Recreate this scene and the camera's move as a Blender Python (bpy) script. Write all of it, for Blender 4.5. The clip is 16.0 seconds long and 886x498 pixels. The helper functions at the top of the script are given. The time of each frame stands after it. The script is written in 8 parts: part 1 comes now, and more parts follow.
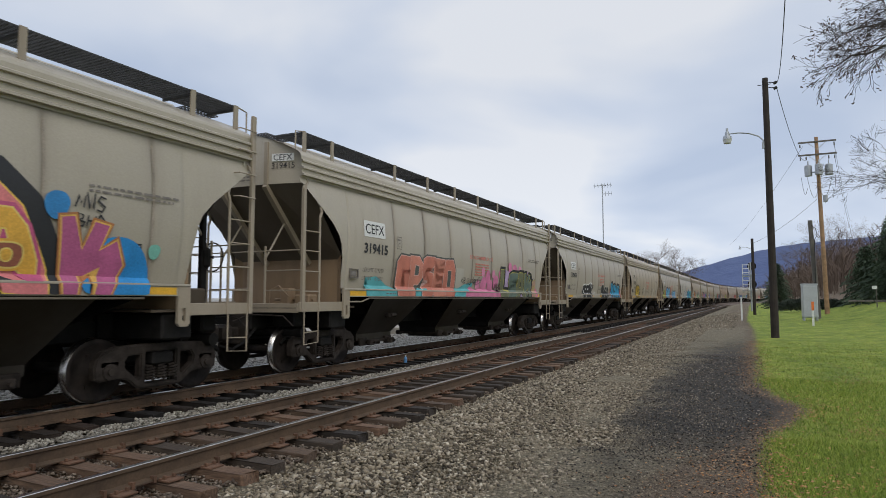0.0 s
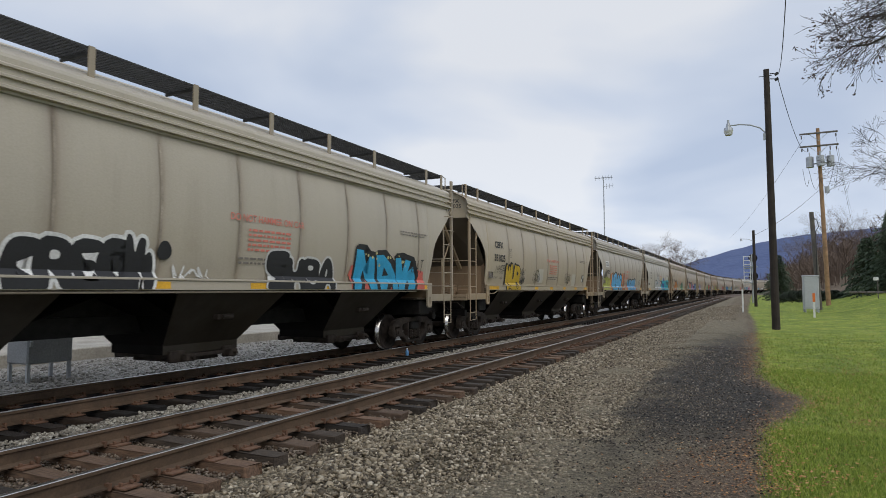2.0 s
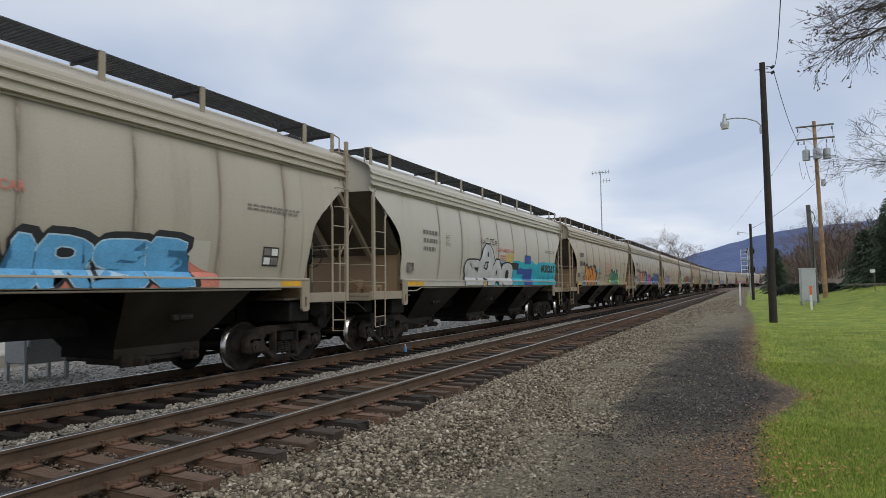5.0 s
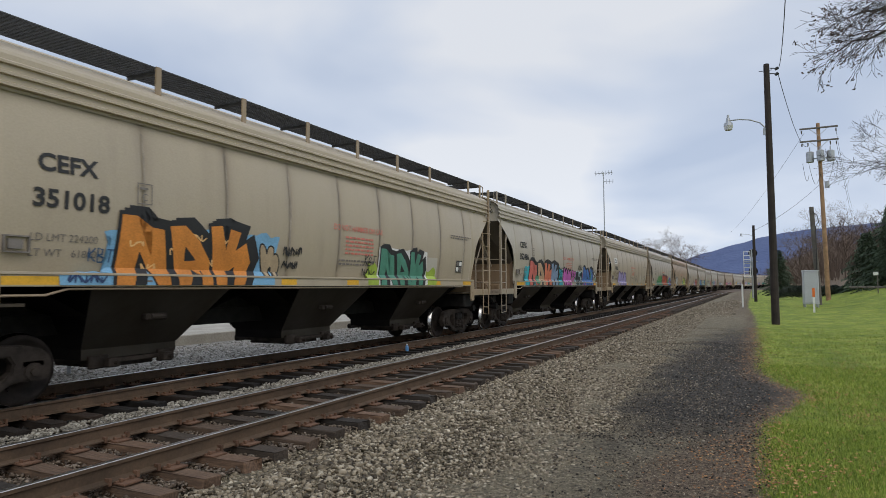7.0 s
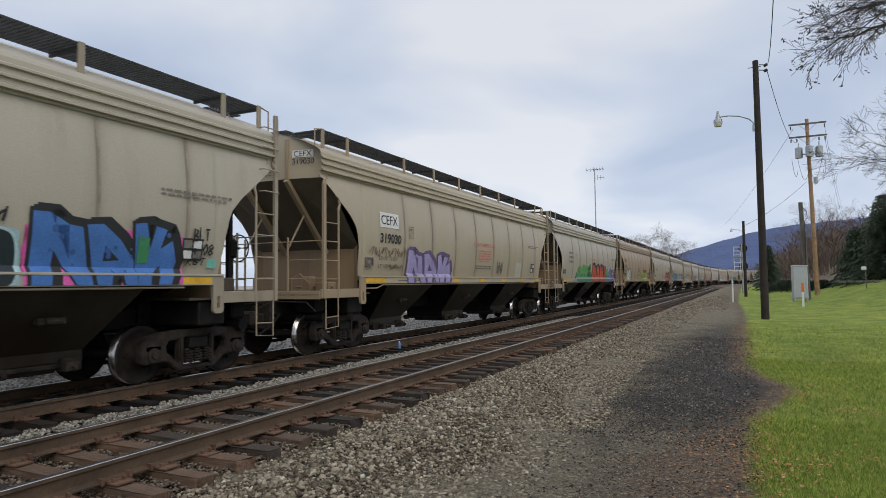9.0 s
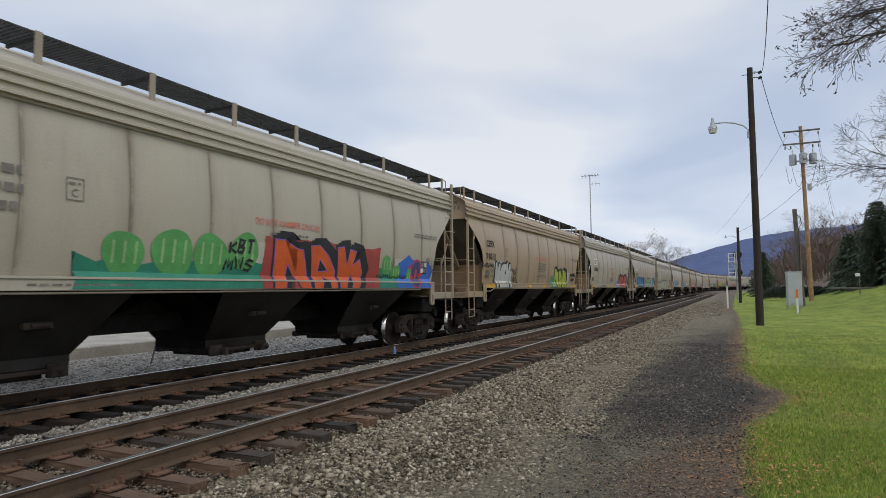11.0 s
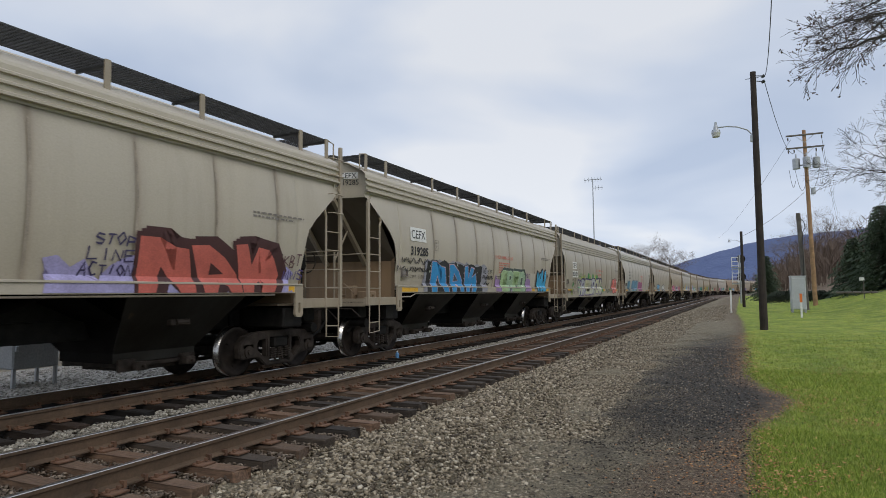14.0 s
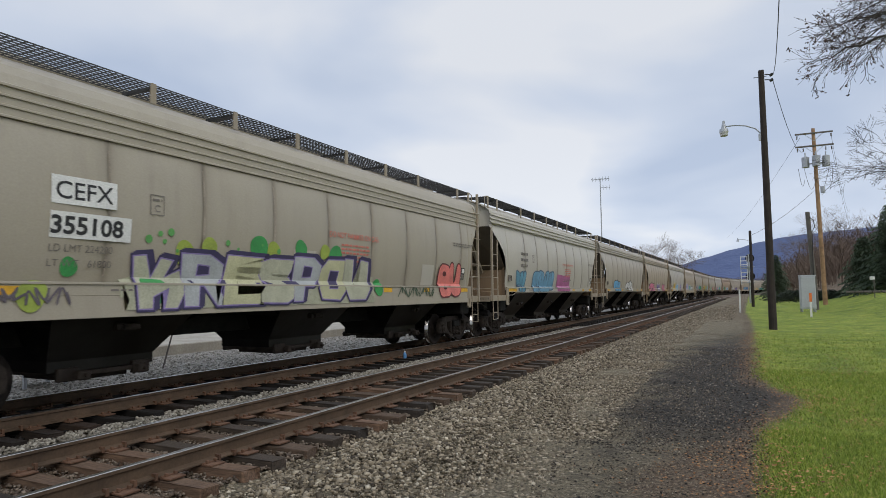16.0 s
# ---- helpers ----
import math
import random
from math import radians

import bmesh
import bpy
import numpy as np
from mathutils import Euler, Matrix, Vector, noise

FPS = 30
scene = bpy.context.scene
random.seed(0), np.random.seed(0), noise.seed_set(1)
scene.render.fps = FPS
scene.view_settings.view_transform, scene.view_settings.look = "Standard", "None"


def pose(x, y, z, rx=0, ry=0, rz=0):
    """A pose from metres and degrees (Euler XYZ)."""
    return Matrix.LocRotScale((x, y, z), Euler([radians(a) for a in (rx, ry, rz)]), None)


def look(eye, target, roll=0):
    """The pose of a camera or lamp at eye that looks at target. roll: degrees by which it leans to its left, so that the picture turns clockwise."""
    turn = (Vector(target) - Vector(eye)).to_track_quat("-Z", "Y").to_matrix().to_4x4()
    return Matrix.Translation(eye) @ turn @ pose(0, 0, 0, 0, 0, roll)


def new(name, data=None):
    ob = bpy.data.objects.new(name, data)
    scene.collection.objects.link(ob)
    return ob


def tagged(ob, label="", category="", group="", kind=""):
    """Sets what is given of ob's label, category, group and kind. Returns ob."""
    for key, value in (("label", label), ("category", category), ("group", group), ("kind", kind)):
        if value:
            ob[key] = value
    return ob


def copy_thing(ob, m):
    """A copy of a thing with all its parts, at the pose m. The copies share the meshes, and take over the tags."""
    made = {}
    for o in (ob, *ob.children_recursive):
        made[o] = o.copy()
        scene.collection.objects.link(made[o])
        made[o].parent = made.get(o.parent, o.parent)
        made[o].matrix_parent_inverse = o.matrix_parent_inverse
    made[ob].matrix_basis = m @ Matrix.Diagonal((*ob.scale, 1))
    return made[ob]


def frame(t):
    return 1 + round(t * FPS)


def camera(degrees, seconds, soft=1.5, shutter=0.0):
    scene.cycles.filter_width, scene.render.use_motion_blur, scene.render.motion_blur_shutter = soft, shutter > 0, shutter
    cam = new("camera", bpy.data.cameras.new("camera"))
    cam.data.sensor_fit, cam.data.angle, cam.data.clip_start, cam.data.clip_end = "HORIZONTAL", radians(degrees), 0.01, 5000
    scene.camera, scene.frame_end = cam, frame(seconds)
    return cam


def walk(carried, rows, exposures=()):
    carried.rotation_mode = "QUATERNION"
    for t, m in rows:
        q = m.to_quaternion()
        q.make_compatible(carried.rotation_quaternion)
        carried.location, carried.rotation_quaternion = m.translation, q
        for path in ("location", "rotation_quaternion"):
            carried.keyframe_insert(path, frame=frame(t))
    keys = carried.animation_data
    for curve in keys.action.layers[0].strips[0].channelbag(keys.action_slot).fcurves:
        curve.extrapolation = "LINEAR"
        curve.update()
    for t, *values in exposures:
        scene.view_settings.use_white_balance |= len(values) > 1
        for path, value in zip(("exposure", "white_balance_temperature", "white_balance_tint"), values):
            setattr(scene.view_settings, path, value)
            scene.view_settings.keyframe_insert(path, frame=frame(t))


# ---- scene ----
CAM_HEIGHT = 1.58
# seconds, yaw to the left of the track, pitch, roll, and the drift of the eye in metres
VIEW = [
    (0, 25.928, 4.440, 0.000, -0.000, -0.000, 0.000),
    (0.5, 26.062, 4.226, 0.030, 0.013, -0.018, 0.003),
    (1, 26.039, 4.229, -0.224, 0.026, -0.026, 0.005),
    (1.5, 25.995, 4.040, 0.001, 0.009, -0.020, 0.005),
    (2, 26.036, 3.817, -0.231, 0.014, -0.018, -0.001),
    (2.5, 25.994, 3.795, -0.582, 0.025, -0.022, 0.001),
    (3, 25.974, 3.711, -0.577, 0.016, -0.013, -0.002),
    (3.5, 25.832, 3.541, -0.560, 0.031, -0.031, 0.007),
    (4, 25.784, 3.506, -0.850, 0.028, -0.020, 0.002),
    (6.5, 25.991, 3.402, -0.431, 0.023, -0.011, -0.004),
    (7, 26.045, 3.430, -0.344, 0.026, -0.016, -0.003),
    (7.5, 26.103, 3.355, -0.331, 0.028, -0.022, -0.001),
    (8, 25.987, 3.144, -0.395, 0.030, -0.019, 0.000),
    (8.5, 25.797, 3.068, -0.327, 0.034, -0.029, 0.008),
    (9, 25.331, 3.131, -0.687, 0.047, -0.040, 0.011),
    (11.5, 24.789, 3.788, -0.571, 0.030, -0.017, -0.001),
    (12, 24.681, 3.914, -0.627, 0.038, -0.012, -0.001),
    (12.5, 24.757, 3.987, -0.561, 0.027, -0.009, -0.000),
    (13, 24.969, 3.934, -0.173, 0.016, -0.008, -0.004),
    (13.5, 25.146, 4.007, -0.569, 0.032, -0.016, -0.002),
    (14, 25.145, 4.006, -0.522, 0.020, -0.010, 0.001),
    (14.5, 25.347, 3.959, -0.336, 0.012, -0.005, -0.003),
    (15, 25.502, 3.963, -0.592, 0.020, -0.013, 0.003),
    (15.5, 25.778, 3.998, -0.309, 0.019, -0.005, 0.001),
    (16, 25.819, 4.026, -0.657, 0.039, -0.031, 0.007),
]
cam = camera(70, 16.0, soft=0.85, shutter=0.06)


def view_pose(yaw, pitch, roll, dx, dy, dz):
    y, p = radians(yaw), radians(pitch)
    eye = Vector((dx, dy, CAM_HEIGHT + dz))
    aim = Vector((-math.sin(y) * math.cos(p), math.cos(y) * math.cos(p), math.sin(p)))
    return look(eye, eye + aim * 10, roll)


walk(cam, [(r[0], view_pose(*r[1:])) for r in VIEW])

# ---- sky and sun: an overcast day ----
SUN_ELEVATION, SUN_AZIMUTH = 42, 128  # degrees; azimuth from +Y towards +X
world = bpy.data.worlds.new("overcast_sky")
scene.world = world
world.use_nodes = True


def node(tree, kind, **values):
    n = tree.nodes.new(kind)
    for key, value in values.items():
        if key.startswith("in_"):
            key = key[3:]
            n.inputs[int(key) if key.isdigit() else key.replace("_", " ")].default_value = value
        else:
            setattr(n, key, value)
    return n


def ramp(tree, stops, source=None, mode="LINEAR"):
    n = tree.nodes.new("ShaderNodeValToRGB")
    n.color_ramp.interpolation = mode
    while len(n.color_ramp.elements) < len(stops):
        n.color_ramp.elements.new(0.5)
    for e, (at, colour) in zip(n.color_ramp.elements, stops):
        e.position = at
        e.color = (*colour, 1) if len(colour) == 3 else colour
    if source is not None:
        tree.links.new(source, n.inputs[0])
    return n


def grey(v):
    return (v, v, v)


def build_sky():
    tree = world.node_tree
    tree.nodes.clear()
    link = tree.links.new
    out = node(tree, "ShaderNodeOutputWorld")
    sky = node(tree, "ShaderNodeTexSky", sky_type="NISHITA", sun_disc=False)
    sky.sun_elevation, sky.sun_rotation = radians(SUN_ELEVATION), radians(SUN_AZIMUTH)
    coord = node(tree, "ShaderNodeTexCoord")
    split = node(tree, "ShaderNodeSeparateXYZ")
    link(coord.outputs["Generated"], split.inputs[0])
    # cloud sheet: the direction is projected on a layer overhead, so that clouds flatten towards the horizon
    lift = node(tree, "ShaderNodeMath", operation="ADD", in_1=0.28)
    link(split.outputs["Z"], lift.inputs[0])
    top = node(tree, "ShaderNodeMath", operation="MAXIMUM", in_1=0.08)
    link(lift.outputs[0], top.inputs[0])
    flat = node(tree, "ShaderNodeVectorMath", operation="DIVIDE")
    join = node(tree, "ShaderNodeCombineXYZ")
    for i in range(3):
        link(top.outputs[0], join.inputs[i])
    link(coord.outputs["Generated"], flat.inputs[0])
    link(join.outputs[0], flat.inputs[1])
    big = node(tree, "ShaderNodeTexNoise", in_Scale=1.35, in_Detail=4.0, in_Roughness=0.42, in_Distortion=0.35)
    link(flat.outputs[0], big.inputs["Vector"])
    clouds = ramp(tree, [(0.34, (0.50, 0.585, 0.745)), (0.50, (0.63, 0.70, 0.83)), (0.64, (0.80, 0.83, 0.89))], big.outputs[0])
    # the sheet is brighter overhead, as under any overcast sky
    zen = ramp(tree, [(0.0, grey(1.16)), (0.16, grey(1.06)), (0.34, grey(0.99)), (0.55, grey(1.0)), (1.0, grey(1.5))], split.outputs["Z"])
    cloud_light = node(tree, "ShaderNodeMix", data_type="RGBA", blend_type="MULTIPLY")
    cloud_light.inputs[0].default_value = 1
    link(clouds.outputs[0], cloud_light.inputs[6])
    link(zen.outputs[0], cloud_light.inputs[7])
    a = node(tree, "ShaderNodeBackground", in_Strength=0.06)
    b = node(tree, "ShaderNodeBackground", in_Strength=1.0)
    link(sky.outputs[0], a.inputs[0])
    link(cloud_light.outputs[2], b.inputs[0])
    mix = node(tree, "ShaderNodeMixShader", in_0=0.9)
    link(a.outputs[0], mix.inputs[1])
    link(b.outputs[0], mix.inputs[2])
    link(mix.outputs[0], out.inputs[0])


build_sky()
sun_data = bpy.data.lights.new("sun", "SUN")
sun_data.energy, sun_data.angle, sun_data.color = 1.0, radians(35), (1.0, 0.93, 0.83)
sun = new("sun", sun_data)
_e, _a = radians(SUN_ELEVATION), radians(SUN_AZIMUTH)
sun.matrix_basis = look((0, 0, 0), (-math.sin(_a) * math.cos(_e), -math.cos(_a) * math.cos(_e), -math.sin(_e)))

# ---- materials ----


def material(name, rough=0.8, metal=0.0):
    m = bpy.data.materials.new(name)
    m.use_nodes = True
    shader = m.node_tree.nodes["Principled BSDF"]
    shader.inputs["Roughness"].default_value, shader.inputs["Metallic"].default_value = rough, metal
    return m, m.node_tree, shader


def mixed(tree, factor, one, two, mode="MIX"):
    n = tree.nodes.new("ShaderNodeMix")
    n.data_type, n.blend_type = "RGBA", mode
    for socket, value in ((n.inputs[0], factor), (n.inputs[6], one), (n.inputs[7], two)):
        if isinstance(value, (int, float)):
            socket.default_value = value
        elif isinstance(value, tuple):
            socket.default_value = (*value, 1)
        else:
            tree.links.new(value, socket)
    return n.outputs[2]


def noise_at(tree, scale, detail=4.0, rough=0.55, stretch=None, world_space=False, loose=False):
    """Noise on the object or the place; loose: every object gets its own stretch of it."""
    coord = tree.nodes.new("ShaderNodeTexCoord" if not world_space else "ShaderNodeNewGeometry")
    out = coord.outputs["Position" if world_space else "Object"]
    if loose:
        info, move = tree.nodes.new("ShaderNodeObjectInfo"), tree.nodes.new("ShaderNodeVectorMath")
        move.operation = "MULTIPLY_ADD"
        tree.links.new(info.outputs["Random"], move.inputs[0])
        move.inputs[1].default_value = (53.0, 91.0, 37.0)
        tree.links.new(out, move.inputs[2])
        out = move.outputs[0]
    if stretch:
        mapping = tree.nodes.new("ShaderNodeMapping")
        mapping.inputs["Scale"].default_value = stretch
        tree.links.new(out, mapping.inputs[0])
        out = mapping.outputs[0]
    n = tree.nodes.new("ShaderNodeTexNoise")
    n.inputs["Scale"].default_value, n.inputs["Detail"].default_value, n.inputs["Roughness"].default_value = scale, detail, rough
    tree.links.new(out, n.inputs["Vector"])
    return n.outputs[0]


def bump(tree, shader, height, strength=0.3, distance=0.01):
    n = tree.nodes.new("ShaderNodeBump")
    n.inputs["Strength"].default_value, n.inputs["Distance"].default_value = strength, distance
    tree.links.new(height, n.inputs["Height"])
    tree.links.new(n.outputs[0], shader.inputs["Normal"])


def plain(name, colour, rough=0.8, metal=0.0, vary=0.25, scale=6.0, relief=0.15):
    """A surface of one colour with blotches and fine grain."""
    m, tree, shader = material(name, rough, metal)
    low = tuple(c * (1 - vary) for c in colour)
    high = tuple(min(1, c * (1 + vary)) for c in colour)
    blot = ramp(tree, [(0.3, low), (0.7, high)], noise_at(tree, scale))
    fine = ramp(tree, [(0.3, grey(0.82)), (0.7, grey(1.12))], noise_at(tree, scale * 14))
    tree.links.new(mixed(tree, 1.0, blot.outputs[0], fine.outputs[0], "MULTIPLY"), shader.inputs["Base Color"])
    if relief:
        bump(tree, shader, noise_at(tree, scale * 10), relief, 0.01)
    return m


def hopper_paint(name, colour, dirt, grime=0.5, rust=0.25):
    """Weathered car paint: upright streaks, blotches, chalky fading, small rust spots."""
    m, tree, shader = material(name, 0.40)
    base = mixed(tree, ramp(tree, [(0.35, grey(0)), (0.7, grey(1))], noise_at(tree, 0.55, 5, loose=True)).outputs[0],
                 colour, tuple(c * 0.90 + 0.03 for c in colour))
    streak = ramp(tree, [(0.48, grey(0)), (0.80, grey(1))], noise_at(tree, 1.0, 6, 0.62, (2.6, 2.6, 0.28), loose=True))
    soft = ramp(tree, [(0.35, grey(0)), (0.75, grey(1))], noise_at(tree, 0.7, 4, loose=True))
    amount = mixed(tree, 1.0, streak.outputs[0], soft.outputs[0], "MULTIPLY")
    scaled = mixed(tree, 1.0, amount, grey(grime), "MULTIPLY")
    base = mixed(tree, scaled, base, dirt)
    run = tree.nodes.new("ShaderNodeAttribute")
    run.attribute_name = "stain"
    base = mixed(tree, run.outputs["Fac"], base, tuple(c * 0.95 for c in dirt))
    spots = ramp(tree, [(0.66, grey(0)), (0.78, grey(rust))], noise_at(tree, 2.4, 8, 0.7, (1.0, 1.0, 0.6), loose=True))
    base = mixed(tree, spots.outputs[0], base, (0.23, 0.13, 0.07))
    fine = ramp(tree, [(0.3, grey(0.93)), (0.7, grey(1.05))], noise_at(tree, 40, 3))
    tree.links.new(mixed(tree, 1.0, base, fine.outputs[0], "MULTIPLY"), shader.inputs["Base Color"])
    bump(tree, shader, noise_at(tree, 1.3, 3, loose=True), 0.5, 0.03)
    return m


PAINT_GREY = hopper_paint("grey_hopper_paint", (0.439, 0.391, 0.310), (0.23, 0.18, 0.13), 0.5)
PAINT_LIGHT = hopper_paint("light_hopper_paint", (0.507, 0.473, 0.400), (0.30, 0.27, 0.225), 0.5)
PAINT_TAN = hopper_paint("tan_hopper_paint", (0.40, 0.295, 0.19), (0.17, 0.11, 0.07), 0.75)
PAINT_WARM = hopper_paint("warm_hopper_paint", (0.439, 0.370, 0.267), (0.24, 0.19, 0.135), 0.5)
PAINT_OLIVE = hopper_paint("olive_grey_hopper_paint", (0.396, 0.353, 0.275), (0.21, 0.175, 0.13), 0.5)
# dusty hopper sheets, with the shade under the car put into the colour
HOPPER_SHADED_DUST = hopper_paint("shaded_dusty_hopper_paint", (0.0257, 0.0194, 0.0118), (0.014, 0.011, 0.008), 0.95, 0.4)
# darker copy of the same sheets: deeper underside shade painted in
HOPPER_DEEP_SHADE = hopper_paint("deep_shade_hopper_paint", (0.012, 0.010, 0.007), (0.008, 0.007, 0.006), 0.95, 0.3)
DIRTY = hopper_paint("road_dirt_paint", (0.085, 0.066, 0.046), (0.035, 0.026, 0.02), 0.7, 0.3)
# end slope sheets: shade under the overhang is painted in as dark colour
DARK_END = hopper_paint("shaded_slope_paint", (0.115, 0.094, 0.070), (0.045, 0.036, 0.027), 0.7, 0.4)
FAR_BARK = plain("distant_bark", (0.17, 0.135, 0.115), 0.95, 0.0, 0.3, 0.8, 0.0)
END_DIRT = hopper_paint("brown_end_paint", (0.27, 0.185, 0.11), (0.08, 0.05, 0.03), 0.95, 0.5)
TRIM = hopper_paint("trim_paint", (0.33, 0.275, 0.20), (0.13, 0.09, 0.06), 0.8, 0.6)
GRATE = plain("dark_steel_grating", (0.075, 0.075, 0.077), 0.6, 0.5)
STEEL = plain("grimy_cast_steel", (0.036, 0.029, 0.024), 0.7, 0.0, 0.5, 5, 0.3)
BLACK = plain("oily_black", (0.014, 0.013, 0.012), 0.6, 0.0, 0.4)
WHEEL = plain("wheel_steel", (0.024, 0.019, 0.016), 0.7, 0.0, 0.45, 6)
# grime on the hopper slopes, blackened to paint in their downward-facing shade
SHADED_GRIME = plain("shaded_road_grime", (0.006, 0.005, 0.0045), 0.85, 0.0, 0.45, 2.5)
SEAM = plain("dirt_in_weld_seams", (0.31, 0.265, 0.21), 0.75, 0.0, 0.3, 3)
TREAD = plain("polished_tread", (0.42, 0.41, 0.40), 0.25, 1.0, 0.15, 8, 0.05)
YELLOW = plain("yellow_reflective_tape", (0.72, 0.40, 0.03), 0.45, 0.0, 0.15, 4, 0.05)
WHITE = plain("white_paint", (0.74, 0.74, 0.71), 0.6, 0.0, 0.08, 3, 0.05)
INK = plain("black_stencil_paint", (0.025, 0.025, 0.026), 0.6, 0.0, 0.2, 6, 0.05)
RED_INK = plain("faded_red_stencil_paint", (0.62, 0.20, 0.15), 0.65, 0.0, 0.25, 6, 0.05)
PALE_INK = plain("worn_dark_stencil_paint", (0.19, 0.17, 0.15), 0.7, 0.0, 0.3, 8, 0.05)
RAIL_SIDE = plain("rusty_rail", (0.10, 0.064, 0.038), 0.8, 0.2, 0.3, 3, 0.3)
RAIL_TOP = plain("polished_rail_head", (0.55, 0.53, 0.50), 0.32, 1.0, 0.10, 3, 0.04)
RUST = plain("red_rust", (0.125, 0.066, 0.038), 0.9, 0.1, 0.35, 9, 0.4)
CREOSOTE = plain("creosoted_pole_wood", (0.0303, 0.0220, 0.0176), 0.85, 0.0, 0.35, 3, 0.5)
POLE_WOOD = plain("weathered_pole_wood", (0.33, 0.20, 0.11), 0.85, 0.0, 0.3, 3, 0.5)
GREY_WOOD = plain("grey_pole_wood", (0.13, 0.115, 0.10), 0.85, 0.0, 0.3, 3, 0.5)
GALV = plain("galvanised_steel", (0.42, 0.44, 0.46), 0.5, 0.6, 0.12, 5, 0.1)
CABLE = plain("black_cable", (0.02, 0.02, 0.022), 0.6)
GLASS_GREY = plain("lamp_glass", (0.55, 0.56, 0.55), 0.2, 0.0, 0.1, 6, 0.0)
CABINET = plain("grey_cabinet_paint", (0.50, 0.51, 0.53), 0.5, 0.0, 0.08, 2, 0.05)
ORANGE = plain("orange_marker", (0.78, 0.18, 0.03), 0.5, 0.0, 0.15, 8, 0.05)
CONCRETE = plain("pale_concrete", (0.37, 0.34, 0.285), 0.9, 0.0, 0.2, 1.2, 0.3)
SIDING = plain("cream_siding", (0.74, 0.68, 0.57), 0.7, 0.0, 0.06, 1.5, 0.05)
RED_TRIM = plain("red_trim", (0.42, 0.03, 0.03), 0.55, 0.0, 0.15, 3, 0.05)
ROOFING = plain("grey_metal_roof", (0.30, 0.31, 0.32), 0.5, 0.3, 0.1, 2, 0.1)
BARK = plain("bare_bark", (0.055, 0.046, 0.040), 0.9, 0.0, 0.35, 5, 0.5)
DEAD_LEAF = plain("withered_leaf", (0.06, 0.035, 0.025), 0.8, 0.0, 0.4, 9, 0.0)
NEEDLE = plain("spruce_needles", (0.066, 0.095, 0.056), 0.8, 0.0, 0.45, 1.3, 0.0)
HEDGE_LEAF = plain("dark_yew_leaves", (0.022, 0.032, 0.018), 0.85, 0.0, 0.5, 2, 0.0)
BRUSH = plain("bare_brown_brush", (0.13, 0.094, 0.072), 0.95, 0.0, 0.4, 0.25, 0.0)
STRAW = plain("fallen_leaves", (0.34, 0.13, 0.04), 0.85, 0.0, 0.5, 7, 0.0)

TRIM_TAN = hopper_paint("tan_trim_paint", (0.34, 0.255, 0.16), (0.14, 0.09, 0.055), 0.8, 0.6)
for DULL in (SHADED_GRIME, BLACK, STEEL, WHEEL, HOPPER_SHADED_DUST, HOPPER_DEEP_SHADE, DIRTY, DARK_END, END_DIRT):
    DULL.node_tree.nodes["Principled BSDF"].inputs["Specular IOR Level"].default_value = 0.15


def tie_wood(name, shade_level=1.0):
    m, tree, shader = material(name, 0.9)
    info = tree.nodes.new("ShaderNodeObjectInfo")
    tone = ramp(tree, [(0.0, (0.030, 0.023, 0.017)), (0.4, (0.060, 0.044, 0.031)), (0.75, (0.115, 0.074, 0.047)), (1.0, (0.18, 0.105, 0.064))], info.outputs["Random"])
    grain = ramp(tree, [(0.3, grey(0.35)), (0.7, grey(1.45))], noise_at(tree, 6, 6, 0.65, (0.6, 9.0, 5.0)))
    tree.links.new(mixed(tree, 1.0, mixed(tree, 1.0, tone.outputs[0], grain.outputs[0], "MULTIPLY"), grey(shade_level), "MULTIPLY"), shader.inputs["Base Color"])
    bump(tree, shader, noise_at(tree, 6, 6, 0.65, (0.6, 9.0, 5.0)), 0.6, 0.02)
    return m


TIE_WOOD = tie_wood("creosoted_tie_wood")
# darker copy of the tie wood: the train's shade is in the colour
TIE_SHADED = tie_wood("shaded_tie_wood", 0.22)


def stones(name, stops):
    """Loose stones: each island has its own tone."""
    m, tree, shader = material(name, 0.9)
    geo = tree.nodes.new("ShaderNodeNewGeometry")
    tone = ramp(tree, stops, geo.outputs["Random Per Island"])
    fine = ramp(tree, [(0.3, grey(0.75)), (0.7, grey(1.18))], noise_at(tree, 38))
    tree.links.new(mixed(tree, 1.0, tone.outputs[0], fine.outputs[0], "MULTIPLY"), shader.inputs["Base Color"])
    bump(tree, shader, noise_at(tree, 60), 0.4, 0.01)
    return m


BALLAST = stones("ballast_stone", [(0.0, (0.043, 0.033, 0.022)), (0.3, (0.150, 0.120, 0.079)), (0.65, (0.280, 0.231, 0.158)), (0.92, (0.39, 0.330, 0.236)), (1.0, (0.55, 0.485, 0.37))])
GRIT = stones("dark_grit", [(0.0, (0.010, 0.009, 0.007)), (0.45, (0.036, 0.030, 0.022)), (0.75, (0.11, 0.086, 0.06)), (0.92, (0.24, 0.195, 0.14)), (1.0, (0.42, 0.37, 0.29))])
DUSTY_BALLAST = stones("rusty_ballast_stone", [(0.0, (0.07, 0.05, 0.036)), (0.5, (0.14, 0.105, 0.075)), (1.0, (0.25, 0.20, 0.15))])
YARD_STONE = stones("pale_yard_stone", [(0.0, (0.15, 0.135, 0.115)), (0.5, (0.30, 0.28, 0.24)), (1.0, (0.48, 0.45, 0.40))])
